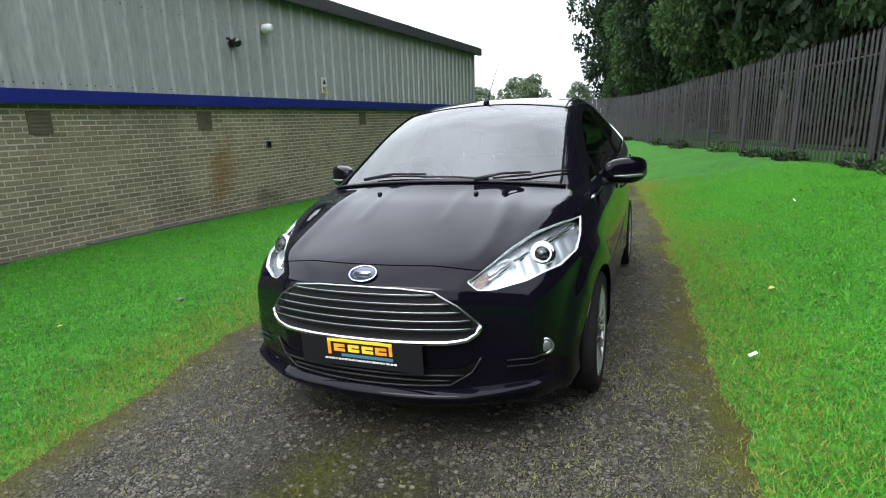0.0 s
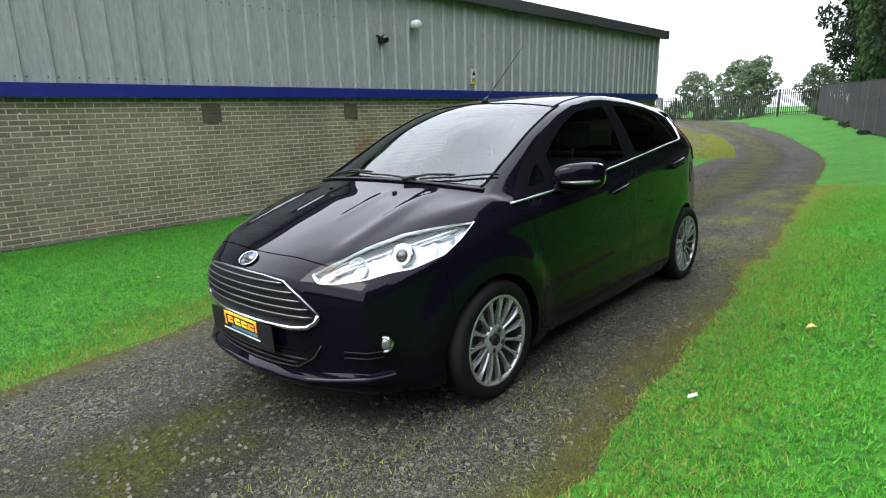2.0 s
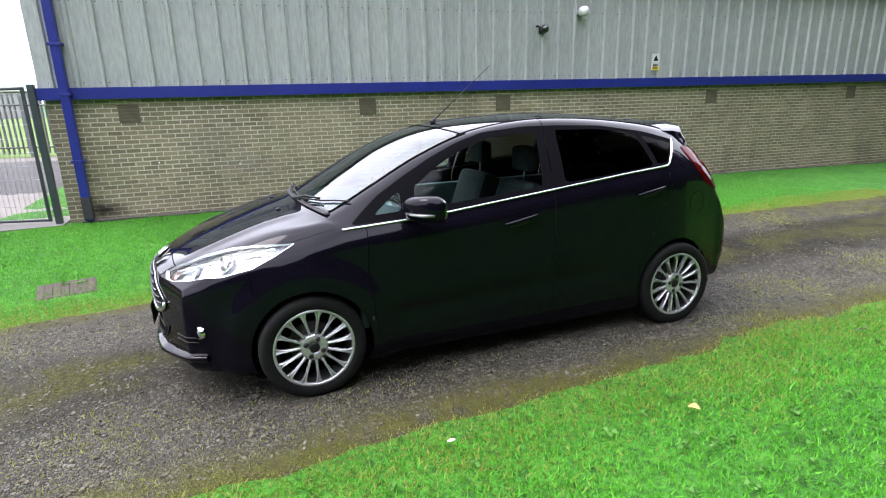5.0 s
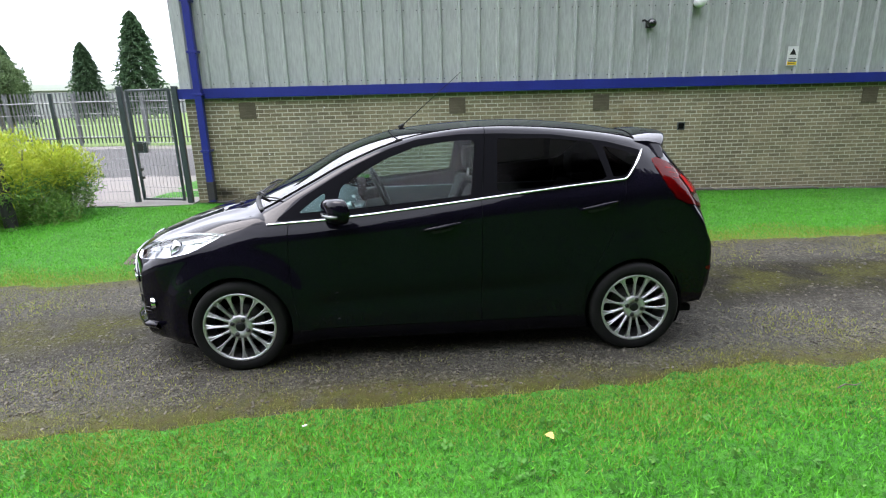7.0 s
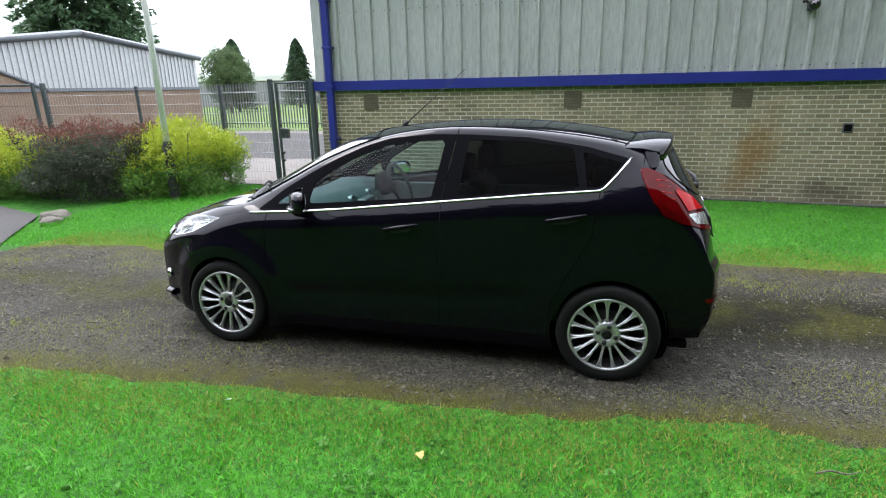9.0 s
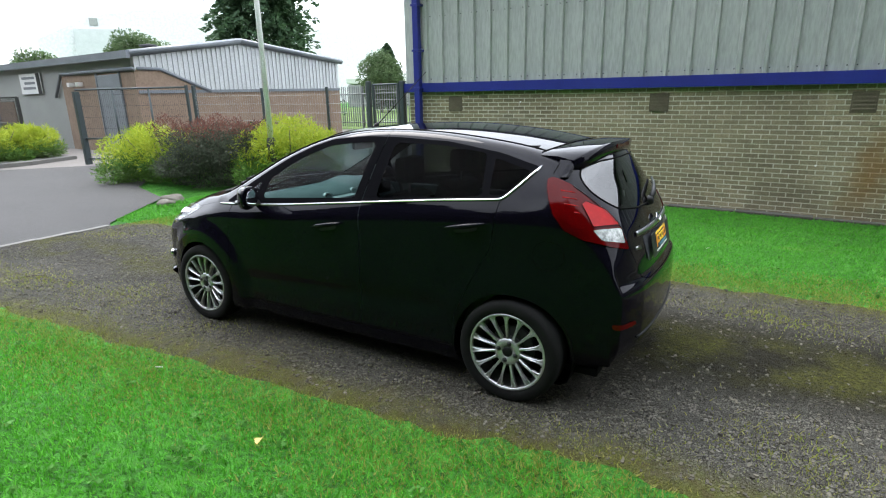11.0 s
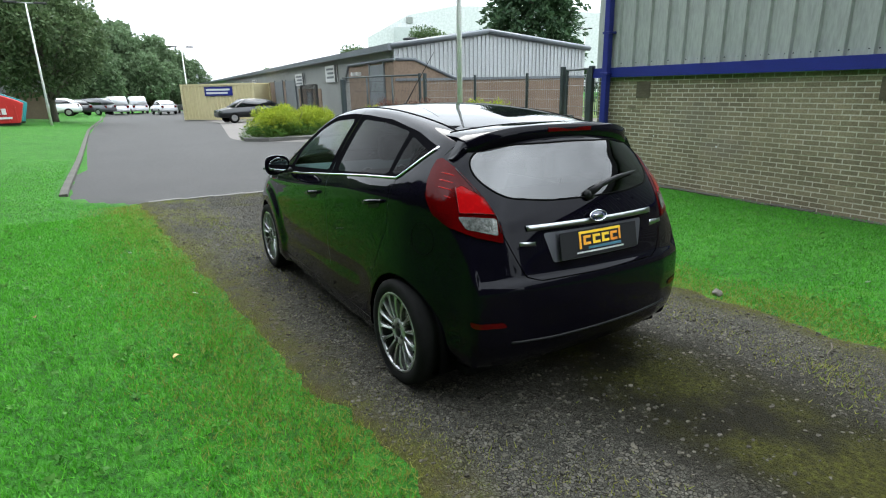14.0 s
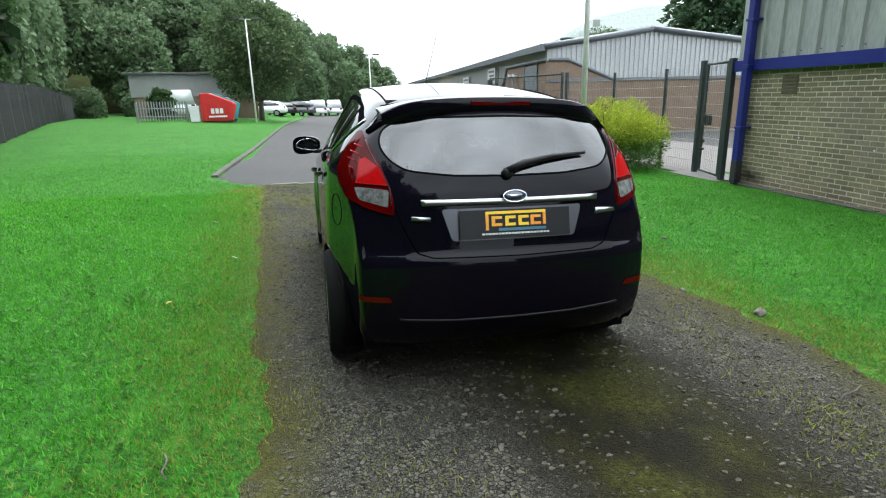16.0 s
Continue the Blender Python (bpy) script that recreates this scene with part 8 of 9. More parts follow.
rf.faces.new([rf.verts[i] for i in (3, 2, 4, 5)])
roof_u = part("roof", rf, M_SHEDTRIM, unit)
part("fascia", boxbm(-0.15, UL, 0.16, 0.28, EV - 0.12, EV + 0.12), M_SHEDTRIM, roof_u)
part("long_wall", boxbm(0.25, UL, -0.25, 0.0, GZ - 1.5, EV), M_SHEDGREY, unit)
part("brick_front", boxbm(-0.02, 5.6, -0.02, 0.05, GZ, 2.50), M_SHEDBRICK, unit)
part("brick_front", boxbm(11.0, 16.5, -0.02, 0.05, GZ - 0.3, 1.60), M_SHEDBRICK, unit)
part("brick_front", boxbm(18.0, 30.0, -0.02, 0.05, GZ - 0.5, 2.15), M_SHEDBRICK, unit)
part("porch_trim", tube_mesh([(6.3, 0.08, 1.75), (5.5, 0.08, 2.58), (0.0, 0.08, 2.58)], 0.06, 6), M_SHEDTRIM, unit)
part("porch_trim", tube_mesh([(-0.03, -0.05, 2.58), (-0.03, -0.8, 2.58), (-0.03, -2.6, 1.84)], 0.06, 6), M_SHEDTRIM, unit)
bt = bmesh.new()
fce = bt.faces.new([bt.verts.new(q) for q in ((-0.028, 0.0, 1.84), (-0.028, 0.0, 2.54), (-0.028, -0.8, 2.54), (-0.028, -2.5, 1.84))])
r_ = bmesh.ops.extrude_face_region(bt, geom=[fce])
bmesh.ops.translate(bt, vec=(0.03, 0, 0), verts=[g for g in r_["geom"] if isinstance(g, bmesh.types.BMVert)])
part("brick_gusset", bt, M_SHEDBRICK, unit)
for x0, x1, h0 in ((1.0, 2.6, 2.45), (17.2, 20.2, 2.15), (21.4, 24.2, 2.15), (13.0, 14.0, 1.4), (36, 39, 2.1), (44, 47, 2.1), (58, 61, 2.0)):
    dr = part("door", boxbm(x0, x1, 0.03, 0.09, GZ - 0.2, h0, bevel=0.01), M_DOORGREY, unit, "blue-grey steel door")
    part("frame", boxbm(x0 - 0.08, x0, 0.03, 0.11, GZ - 0.2, h0 + 0.08), M_SHEDTRIM, dr)
    part("frame", boxbm(x1, x1 + 0.08, 0.03, 0.11, GZ - 0.2, h0 + 0.08), M_SHEDTRIM, dr)
for x0, x1, z0, z1 in ((7.5, 9.6, 1.90, 2.70), (14.6, 17.0, 1.80, 2.50), (33, 35.5, 1.8, 2.5), (41, 43, 1.8, 2.4)):
    sb = part("sign_board", boxbm(x0, x1, 0.05, 0.09, z0, z1, bevel=0.006), M_WHITE, unit, "white trade sign with grey bars")
    part("sign_stripe", boxbm(x0, x0 + 0.35, 0.09, 0.095, z0, z1), M_PLATEGREY, sb)
    for k in range(3):
        part("text_bar", boxbm(x0 + 0.55, x1 - 0.25 - 0.2 * (k % 2), 0.09, 0.095, z1 - 0.22 - 0.2 * k, z1 - 0.12 - 0.2 * k), M_SHEDTRIM, sb)
for x0 in (3.8, 4.5):
    part("floodlight", boxbm(x0, x0 + 0.22, 0.05, 0.25, 2.10, 2.25, bevel=0.02), M_WHITE, unit)
vent_me = lathe([(0.0, EV + 0.46), (0.30, EV + 0.42), (0.28, EV + 0.36), (0.14, EV + 0.34), (0.14, EV)], 16, "z")
vent_me.transform(Matrix.Translation((1.2, -1.2, 0.0)))
part("roof_vent", vent_me, M_ROOFDARK, unit)

# large factory far behind with haze in its pale colour, low white roofs, low hut by the skip
far_b = thing("factory", Matrix.Translation((-85.4, -118, -1)) @ pose(0, 0, 0, 0, 0, 144), "huge grey factory shed far behind the units, paled for haze", "building")
fb = bmesh.new()
fce = fb.faces.new([fb.verts.new((a, 0, b)) for a, b in ((-29, 0), (48, 0), (48, 17.4), (37.4, 18.3), (6.3, 21.3), (-6.8, 21.8), (-18.4, 20.1), (-29, 15.0))])
r_ = bmesh.ops.extrude_face_region(fb, geom=[fce])
bmesh.ops.translate(fb, vec=(0, 50, 0), verts=[g for g in r_["geom"] if isinstance(g, bmesh.types.BMVert)])
bmesh.ops.recalc_face_normals(fb, faces=fb.faces)
part("wall_block", fb, M_FACTORY, far_b)
part("vent_panel", boxbm(-18.8, -17.2, -0.3, -0.02, 18.0, 19.5), M_SHEDGREY, far_b)
part("lower_block", boxbm(-22, -12, -1.0, -0.02, 0, 17.2), M_SHEDWHITE, far_b)
lowr = thing("warehouse", Matrix.Translation((-95, -48, -1)) @ pose(0, 0, 0, 0, 0, 20), "low white-roofed warehouse in the distance", "building")
part("wall_block", boxbm(-14, 14, -20, 20, 0, 4.0), M_SHEDGREY, lowr)
part("roof", boxbm(-14.5, 14.5, -20.5, 20.5, 4.0, 6.2, bevel=1.0), M_WHITE, lowr)
hut = thing("hut", Matrix.Translation((9.9, -46, ground_z(10, -46) + 0.25)) @ pose(0, 0, 0, 0, 0, 12), "low pale hut with a dark flat roof behind the fence", "building")
part("wall_block", boxbm(-4.9, 3.8, -3, 3, -0.8, 1.35), M_SHEDBRICK, hut)
part("fascia_wall", boxbm(-5.0, 4.0, -3.1, 3.1, 1.35, 2.95), M_SHEDGREY, hut)
part("roof", boxbm(-5.4, 4.4, -3.4, 3.4, 2.95, 3.1, bevel=0.03), M_ROOFDARK, hut)

# ---------------------------------------------------------------- skips, container, parked cars
M_SKIPRED = varied("skip_red", (0.42, 0.012, 0.012), (0.50, 0.02, 0.018), 2, 40, 0.45, 0, 0.06)
M_SKIPTEAL = varied("skip_teal", (0.02, 0.24, 0.26), (0.03, 0.30, 0.32), 2, 40, 0.5, 0, 0.06)
M_CREAM = varied("cream_container", (0.52, 0.46, 0.26), (0.60, 0.53, 0.32), 1.2, 30, 0.6, 0, 0.06)


def skip(x, y, turn, mat, label, w=2.2, marks=True):
    s = thing("skip", Matrix.Translation((x, y, ground_z(x, y))) @ pose(0, 0, 0, 0, 0, turn), label, "skip")
    b = bmesh.new()
    pr = [(-w / 2, 0.08), (w / 2 - 0.1, 0.08), (w / 2 + 0.15, 1.0), (w / 2 - 0.1, 1.15), (-w / 2 + 0.45, 1.65), (-w / 2, 1.62)]
    f = b.faces.new([b.verts.new((a, -0.75, z)) for a, z in pr])
    r = bmesh.ops.extrude_face_region(b, geom=[f])
    bmesh.ops.translate(b, vec=(0, 1.5, 0), verts=[g for g in r["geom"] if isinstance(g, bmesh.types.BMVert)])
    bmesh.ops.recalc_face_normals(b, faces=b.faces)
    bmesh.ops.bevel(b, geom=b.edges[:], offset=0.02, segments=1, affect="EDGES")
    part("body", b, mat, s)
    for k in range(5):
        px_ = -w / 2 + 0.2 + k * (w - 0.4) / 4
        part("rib", boxbm(px_ - 0.035, px_ + 0.035, -0.80, -0.75, 0.12, 0.95, bevel=0.01), mat, s)
    part("skid", boxbm(-w / 2, w / 2 - 0.1, -0.7, -0.55, 0.0, 0.08), M_STEELGREY, s)
    part("skid", boxbm(-w / 2, w / 2 - 0.1, 0.55, 0.7, 0.0, 0.08), M_STEELGREY, s)
    if marks:
        for i in range(3):
            part("text_bar", boxbm(-0.35 + 0.24 * i, -0.17 + 0.24 * i, -0.815, -0.80, 0.50, 0.78), M_WHITE, s)
        part("text_bar", boxbm(-0.5, 0.5, -0.815, -0.80, 0.28, 0.38), M_WHITE, s)
    return s


skip(5.8, -31.6, 183, M_SKIPRED, "red enclosed steel skip on the lawn", 1.75)
skip(5.75, -33.4, 186, M_SKIPTEAL, "teal enclosed steel skip behind the red one", 1.7, False)
wb = thing("white_box", Matrix.Translation((7.0, -31.0, ground_z(7.0, -31.0))), "plain white box beside the red skip", "box")
part("body", boxbm(-0.25, 0.25, -0.25, 0.25, 0, 0.82, bevel=0.02), M_WHITE, wb)
part("lid", boxbm(-0.27, 0.27, -0.27, 0.27, 0.82, 0.88, bevel=0.015), M_WHITE, wb)
cn = thing("container", Matrix.Translation((-7.15, -42.45, ground_z(-7, -42))) @ pose(0, 0, 0, 0, 0, 136.5), "cream steel shipping container with a blue banner", "container")
# long side faces the road
b = bmesh.new()
box(b, -2.95, 2.95, -1.2, 1.2, 0.12, 2.55)
part("body", b, M_CREAM, cn)
for sx in (-2.95, 2.95):
    for sy in (-1.2, 1.2):
        part("corner_post", boxbm(sx - 0.09, sx + 0.09, sy - 0.09, sy + 0.09, 0.0, 2.62, bevel=0.01), M_CREAM, cn)
for z in (0.08, 2.55):
    for sy in (-1.2, 1.2):
        part("rail", boxbm(-2.95, 2.95, sy - 0.07, sy + 0.07, z - 0.07, z + 0.07), M_CREAM, cn)
for sy in (-1.23, 1.23):
    for k in range(20):
        x_ = -2.7 + k * 0.285
        part("corrugation", boxbm(x_ - 0.06, x_ + 0.06, sy - 0.03, sy + 0.03, 0.18, 2.45), M_CREAM, cn)
for sy in (-1.28, 1.28):
    bn = part("banner", boxbm(-1.0, 1.3, sy - 0.012, sy + 0.012, 1.75, 2.40), M_BLUE, cn, "blue banner with white bars")
    for k in range(2):
        part("text_bar", boxbm(-0.85, 1.1 - 0.2 * k, sy * 1.012 - 0.006, sy * 1.012 + 0.006, 2.12 - 0.24 * k, 2.26 - 0.24 * k), M_WHITE, bn)


def paint(name, c):
    return shader(name, c, 0.35, 0.0, 0.35)


P_GREY, P_WHITE, P_RED, P_BLUE, P_DARK, P_SILVER = paint("car_grey", (0.06, 0.065, 0.07)), paint("car_white", (0.7, 0.71, 0.72)), paint("car_red", (0.4, 0.015, 0.012)), paint("car_blue", (0.02, 0.04, 0.22)), paint("car_dark", (0.012, 0.013, 0.015)), paint("car_silver", (0.35, 0.36, 0.37))


def parked(x, y, turn, mat, label, kind="hatch", L=4.1):
    """A parked car or van seen from afar: shaped body, glasshouse, wheels, lamps."""
    c = thing("parked_car" if kind != "van" else "parked_van", Matrix.Translation((x, y, ground_z(x, y))) @ pose(0, 0, 0, 0, 0, turn), label, "car" if kind != "van" else "van")
    h = {"hatch": 1.48, "suv": 1.68, "van": 1.95}[kind]
    k = L / 4.1
    low = [(-2.0, 0.35), (-2.03, 0.62), (-1.9, 0.80), (-1.2, 0.95), (1.75, 1.02), (1.98, 0.9), (2.03, 0.6), (1.98, 0.32)]
    top = {"hatch": [(-1.25, 0.95), (-0.45, h - 0.03), (0.4, h), (1.3, h - 0.12), (1.85, 1.0)], "suv": [(-1.15, 0.97), (-0.5, h - 0.04), (0.5, h), (1.6, h - 0.06), (1.92, 1.05)], "van": [(-1.55, 0.95), (-0.95, h - 0.1), (-0.5, h), (1.9, h), (1.98, 1.0)]}[kind]

    def slab(pr, w0, w1, z1):
        b = bmesh.new()
        rows_ = []
        for s in (-1, 1):
            rows_.append([b.verts.new((a * k, s * (w0 + (w1 - w0) * min(max((z - 0.95) / (z1 - 0.95), 0), 1)), z)) for a, z in pr])
        n = len(pr)
        for i in range(n):
            j = (i + 1) % n
            b.faces.new((rows_[0][i], rows_[0][j], rows_[1][j], rows_[1][i]))
        b.faces.new(rows_[0][::-1])
        b.faces.new(rows_[1])
        bmesh.ops.recalc_face_normals(b, faces=b.faces)
        bmesh.ops.bevel(b, geom=b.edges[:], offset=0.05, segments=2, affect="EDGES")
        return b

    part("body", slab(low, 0.86, 0.86, 1.0), mat, c, smooth=True)
    part("cabin", slab(top, 0.80, 0.62, h), mat, c, smooth=True)
    tp = [(a * 0.90 + (0.03 if kind != "van" else 0), 0.98 + (z - 0.95) * 0.86 if z > 0.96 else 0.99) for a, z in top]
    b = slab(tp if kind != "van" else [(-1.42, 0.99), (-0.93, h - 0.28), (-0.1, h - 0.28), (-0.1, 0.99)], 0.825, 0.66, h)
    part("side_glass", b, M_GLOSSBLACK, c, smooth=True)
    b = slab([(a * 1.03 - 0.02, z) for a, z in tp] if kind != "van" else [(-1.56, 0.99), (-1.0, h - 0.24), (-0.6, h - 0.24), (-0.6, 0.99)], 0.70, 0.55, h)
    part("screen_glass", b, M_GLOSSBLACK, c, smooth=True)
    for wx in (-1.25, 1.25):
        for s in (-1, 1):
            w = part("wheel", lathe([(0.0, 0.0), (0.20, 0.0), (0.22, 0.02), (0.31, 0.01), (0.325, -0.03), (0.325, -0.17), (0.0, -0.17)], 20, "y"), M_TYRE, c)
            w.matrix_basis = pose(wx * k, 0.87 * s, 0.325, 0, 0, 0 if s > 0 else 180)
            rm = part("rim", lathe([(0.0, 0.015), (0.10, 0.012), (0.20, 0.004)], 16, "y"), M_ALLOY, w)
    for s in (-1, 1):
        part("headlight", boxbm(-2.04 * k, -1.85 * k, 0.52 * s - 0.16, 0.52 * s + 0.16, 0.66, 0.80, bevel=0.03), M_LAMPWHITE, c)
        part("tail_light", boxbm(1.90 * k, 2.03 * k, 0.66 * s - 0.12, 0.66 * s + 0.12, 0.72, 0.95, bevel=0.03), M_RED, c)
    return c


parked(-6.95, -35.1, 186, P_DARK, "dark parked hatchback in front of the container")
parked(1.75, -65.0, 140, P_GREY, "dark grey parked SUV beside the road", "suv", 4.4)
parked(4.6, -53.5, 172, P_WHITE, "white parked hatchback in the car park")
parked(3.4, -60, 120, P_DARK, "dark parked saloon in the car park")
parked(4.6, -68, 120, P_SILVER, "silver parked hatchback in the car park")
parked(-0.6, -70, 100, P_WHITE, "white parked van in the car park", "van", 4.8)
parked(-2.8, -72, 95, P_WHITE, "white parked van in the car park", "van", 4.8)
parked(-5.0, -66, 100, P_WHITE, "white parked hatchback in the car park")
parked(-7.6, -66, 95, P_DARK, "dark parked SUV in the car park", "suv", 4.5)
parked(-9.8, -70, 95, P_BLUE, "blue parked van in the car park", "van", 4.8)
parked(-9.2, -60, 95, P_RED, "red parked hatchback beside the container")
parked(-12.5, -66, 95, P_SILVER, "silver parked hatchback in the car park")
parked(7.2, -58, 150, P_SILVER, "silver parked hatchback in the car park")
parked(9.4, -40.5, 100, P_WHITE, "white parked van behind the low fence", "van", 4.6)
parked(7.0, -42.0, 96, P_SILVER, "silver parked car behind the skip")

# ---------------------------------------------------------------- small things on the ground


def rock(name, x, y, sx, sy, sz, label, cat, seed, mat=M_ROCK, lift=0.0, group=""):
    b = bmesh.new()
    bmesh.ops.create_icosphere(b, subdivisions=3, radius=1.0)
    for v in b.verts:
        n = 1 + 0.34 * noise.noise(v.co * 1.4 + Vector((seed, 0, 0))) + 0.22 * noise.noise(v.co * 3.4 + Vector((0, seed, 0)))
        v.co = Vector((v.co.x * sx * n, v.co.y * sy * n, max(v.co.z * sz * n, -0.4 * sz)))
    ob = part(name, b, mat, smooth=True)
    ob.matrix_world = Matrix.Translation((x, y, ground_z(x, y) + lift)) @ pose(0, 0, 0, 0, 0, seed * 37)
    return tagged(ob, label, cat, group)


rock("boulder", -2.62, -6.72, 0.24, 0.16, 0.10, "flat pale brown boulder at the lawn's corner", "boulder", 3)
rock("boulder", -2.30, -6.45, 0.14, 0.12, 0.07, "small pale stone at the lawn's corner", "stone", 4)
M_RUBBLE = varied("brown_rubble", (0.090, 0.052, 0.034), (0.185, 0.135, 0.100), 4, 50, 0.95, 0, 0.5)
rs = random.Random(31)
for i in range(17):
    a = i * 2.399
    r = 0.75 * math.sqrt(i / 17)
    s = rs.uniform(0.11, 0.24)
    rock("rubble_stone", -6.35 + r * math.cos(a), 20.5 + 0.7 * r * math.sin(a), s, s * 0.7, s * 0.6, "brown broken stone in a rubble heap", "stone", 20 + i, M_RUBBLE, 0.05 + 0.16 * (1 - r / 0.75), group="rubble heap by the track")
rock("rubble_stone", -6.25, 17.2, 0.20, 0.14, 0.11, "brown broken stone at the wall's foot", "stone", 19, M_RUBBLE)
for i, (x, y, s) in enumerate(((-1.96, 1.36, 0.035), (-1.75, 0.85, 0.02), (-2.6, -0.6, 0.022))):
    rock("loose_stone", x, y, s * 1.4, s, s * 0.8, "pale loose stone lying beside the track", "stone", 40 + i, lift=0.01, group="loose stones")


def leaf_on(x, y, size, col, label, turn):
    b = bmesh.new()
    n = 12
    rows_ = []
    for i in range(n + 1):
        t = i / n
        w = size * 0.32 * math.sin(math.pi * t) ** 0.8 * (1 + 0.2 * math.sin(t * 25))
        z = 0.25 * size * math.sin(math.pi * t)
        rows_.append([b.verts.new((size * (t - 0.5), s * w, z + abs(s) * 0.12 * size)) for s in (-1, 0, 1)])
    for a, c in zip(rows_, rows_[1:]):
        for j in range(2):
            b.faces.new((a[j], a[j + 1], c[j + 1], c[j]))
    ob = part("fallen_leaf", b, col, smooth=True)
    ob.matrix_world = Matrix.Translation((x, y, ground_z(x, y) + 0.035)) @ pose(0, 0, 0, 8, -6, turn)
    return tagged(ob, label, "leaf", "fallen leaves")


M_LEAFYELLOW = varied("yellow_leaf", (0.34, 0.22, 0.05), (0.42, 0.30, 0.08), 30, 200, 0.6)
M_LEAFBROWN = varied("brown_leaf", (0.22, 0.11, 0.04), (0.3, 0.16, 0.06), 30, 200, 0.7)
leaf_on(1.84, 0.43, 0.06, M_LEAFYELLOW, "curled yellow fallen leaf on the grass", 30)
leaf_on(2.55, -0.45, 0.035, M_LEAFBROWN, "small brown fallen leaf on the grass", 100)
leaf_on(2.05, 2.6, 0.045, M_LEAFBROWN, "small brown fallen leaf on the grass", 10)
leaf_on(-2.9, -1.4, 0.04, M_LEAFYELLOW, "small yellow leaf on the lawn", 70)
for x, y, turn in ((1.57, -0.75, 20), (1.93, -2.25, 75), (2.6, 3.9, 120), (-3.2, 1.9, 40)):
    b = bmesh.new()
    box(b, -0.018, 0.018, -0.012, 0.012, 0, 0.006, 0.003)
    for v in b.verts:
        v.co.z += 0.012 * math.sin(v.co.x * 80)
    ob = part("paper_scrap", b, M_WHITE)
    ob.matrix_world = Matrix.Translation((x, y, ground_z(x, y) + 0.035)) @ pose(0, 0, 0, 5, 8, turn)
    tagged(ob, "small white scrap of litter on the grass", "litter", "litter")
M_DRAIN = varied("rusty_drain_iron", (0.022, 0.015, 0.010), (0.045, 0.030, 0.020), 6, 70, 0.9, 0, 0.5)
dc = thing("drain_cover", Matrix.Translation((-2.2, -3.12, ground_z(-2.2, -3.12) + 0.004)) @ pose(0, 0, 0, 0, 0, 12), "rusty brown drain cover sunk in the lawn", "drain cover")
part("frame", boxbm(-0.26, 0.26, -0.24, 0.24, -0.05, 0.004, bevel=0.004), M_DRAIN, dc)
for k in range(7):
    part("bar", boxbm(-0.23, 0.23, -0.215 + k * 0.066, -0.180 + k * 0.066, 0.002, 0.010, bevel=0.003), M_DRAIN, dc)

# ---------------------------------------------------------------- grass blades and gravel stones


def blades(name, pts, h, w, seed, mat, lean=0.5):
    rs = np.random.RandomState(seed)
    n = len(pts)
    a = rs.rand(n) * 2 * math.pi
    hh = h * (0.55 + 0.9 * rs.rand(n))
    side = np.stack([np.cos(a), np.sin(a), np.zeros(n)], 1) * (w * (0.6 + 0.8 * rs.rand(n)))[:, None]
    b = rs.rand(n) * 2 * math.pi
    tip = np.stack([np.cos(b), np.sin(b), np.zeros(n)], 1) * (hh * lean * rs.rand(n))[:, None]
    tip[:, 2] = hh
    v = np.stack([pts - side, pts + side, pts + tip], 1).reshape(-1, 3)
    me = bpy.data.meshes.new(name)
    me.vertices.add(3 * n)
    me.vertices.foreach_set("co", v.astype(np.float32).ravel())
    me.loops.add(3 * n)
    me.loops.foreach_set("vertex_index", np.arange(3 * n, dtype=np.int32))
    me.polygons.add(n)
    me.polygons.foreach_set("loop_start", (np.arange(n) * 3).astype(np.int32))
    me.update(calc_edges=True)
    return part(name, me, mat)


def lawn_points(x0, x1, y0, y1, n, seed, keep):
    rs = np.random.RandomState(seed)
    out = []
    for _ in range(n):
        x, y = x0 + (x1 - x0) * rs.rand(), y0 + (y1 - y0) * rs.rand()
        if keep(x, y, rs):
            out.append((x, y, ground_z(x, y) + 0.012 * noise.noise((x * 1.3, y * 1.3, 0)) - 0.004))
    return np.array(out)


def edge_r(y):
    return lerp_table(TRACK_R, y)


def edge_l(y):
    return lerp_table(TRACK_L, y)


for nm, box_, n, seed, keep, lbl in (
        ("grass", (0.9, 7.2, -4.6, 9.0), 430000, 1, lambda x, y, rs: x > edge_r(y) + 0.06 + 0.22 * rs.rand() ** 1.5 and rs.rand() < min(1.3 - 0.24 * (x - 1.2), (9.0 - y) / 3.5), "short bright green mown grass blades beside the track"),
        ("grass", (-6.0, -1.0, -6.6, 9.0), 200000, 2, lambda x, y, rs: x < (lerp_table(ROAD_L, y) - 0.1 if y < -5.3 else edge_l(y) - 0.06 - 0.22 * rs.rand() ** 1.5) and rs.rand() < (9.0 - y) / 3.5, "short bright green mown grass blades below the wall"),
        ("grass", (1.6, 8.0, -14.0, -4.6), 70000, 3, lambda x, y, rs: rs.rand() < (y + 14) / 6 and rs.rand() < (8.2 - x) / 2.5 and (x > lerp_table(ROAD_R, y) + 0.2 if y < -5 else x > edge_r(y) + 0.1), "short green grass blades beside the road")):
    ob = blades(nm, lawn_points(*box_, n, seed, keep), 0.026, 0.0042, seed, M_GRASSBLADE, 1.3)
    tagged(ob, lbl, "grass", kind="stuff")


def near_edge(x, y, rs):
    d = min(abs(x - edge_r(y) - 0.03), abs(x - edge_l(y) + 0.03))
    return rs.rand() < 1.25 * math.exp(-(d / (0.26 + 0.22 * max(0.0, 1 + 2 * noise.noise((x * 0.9, y * 0.9, 7))))) ** 2)


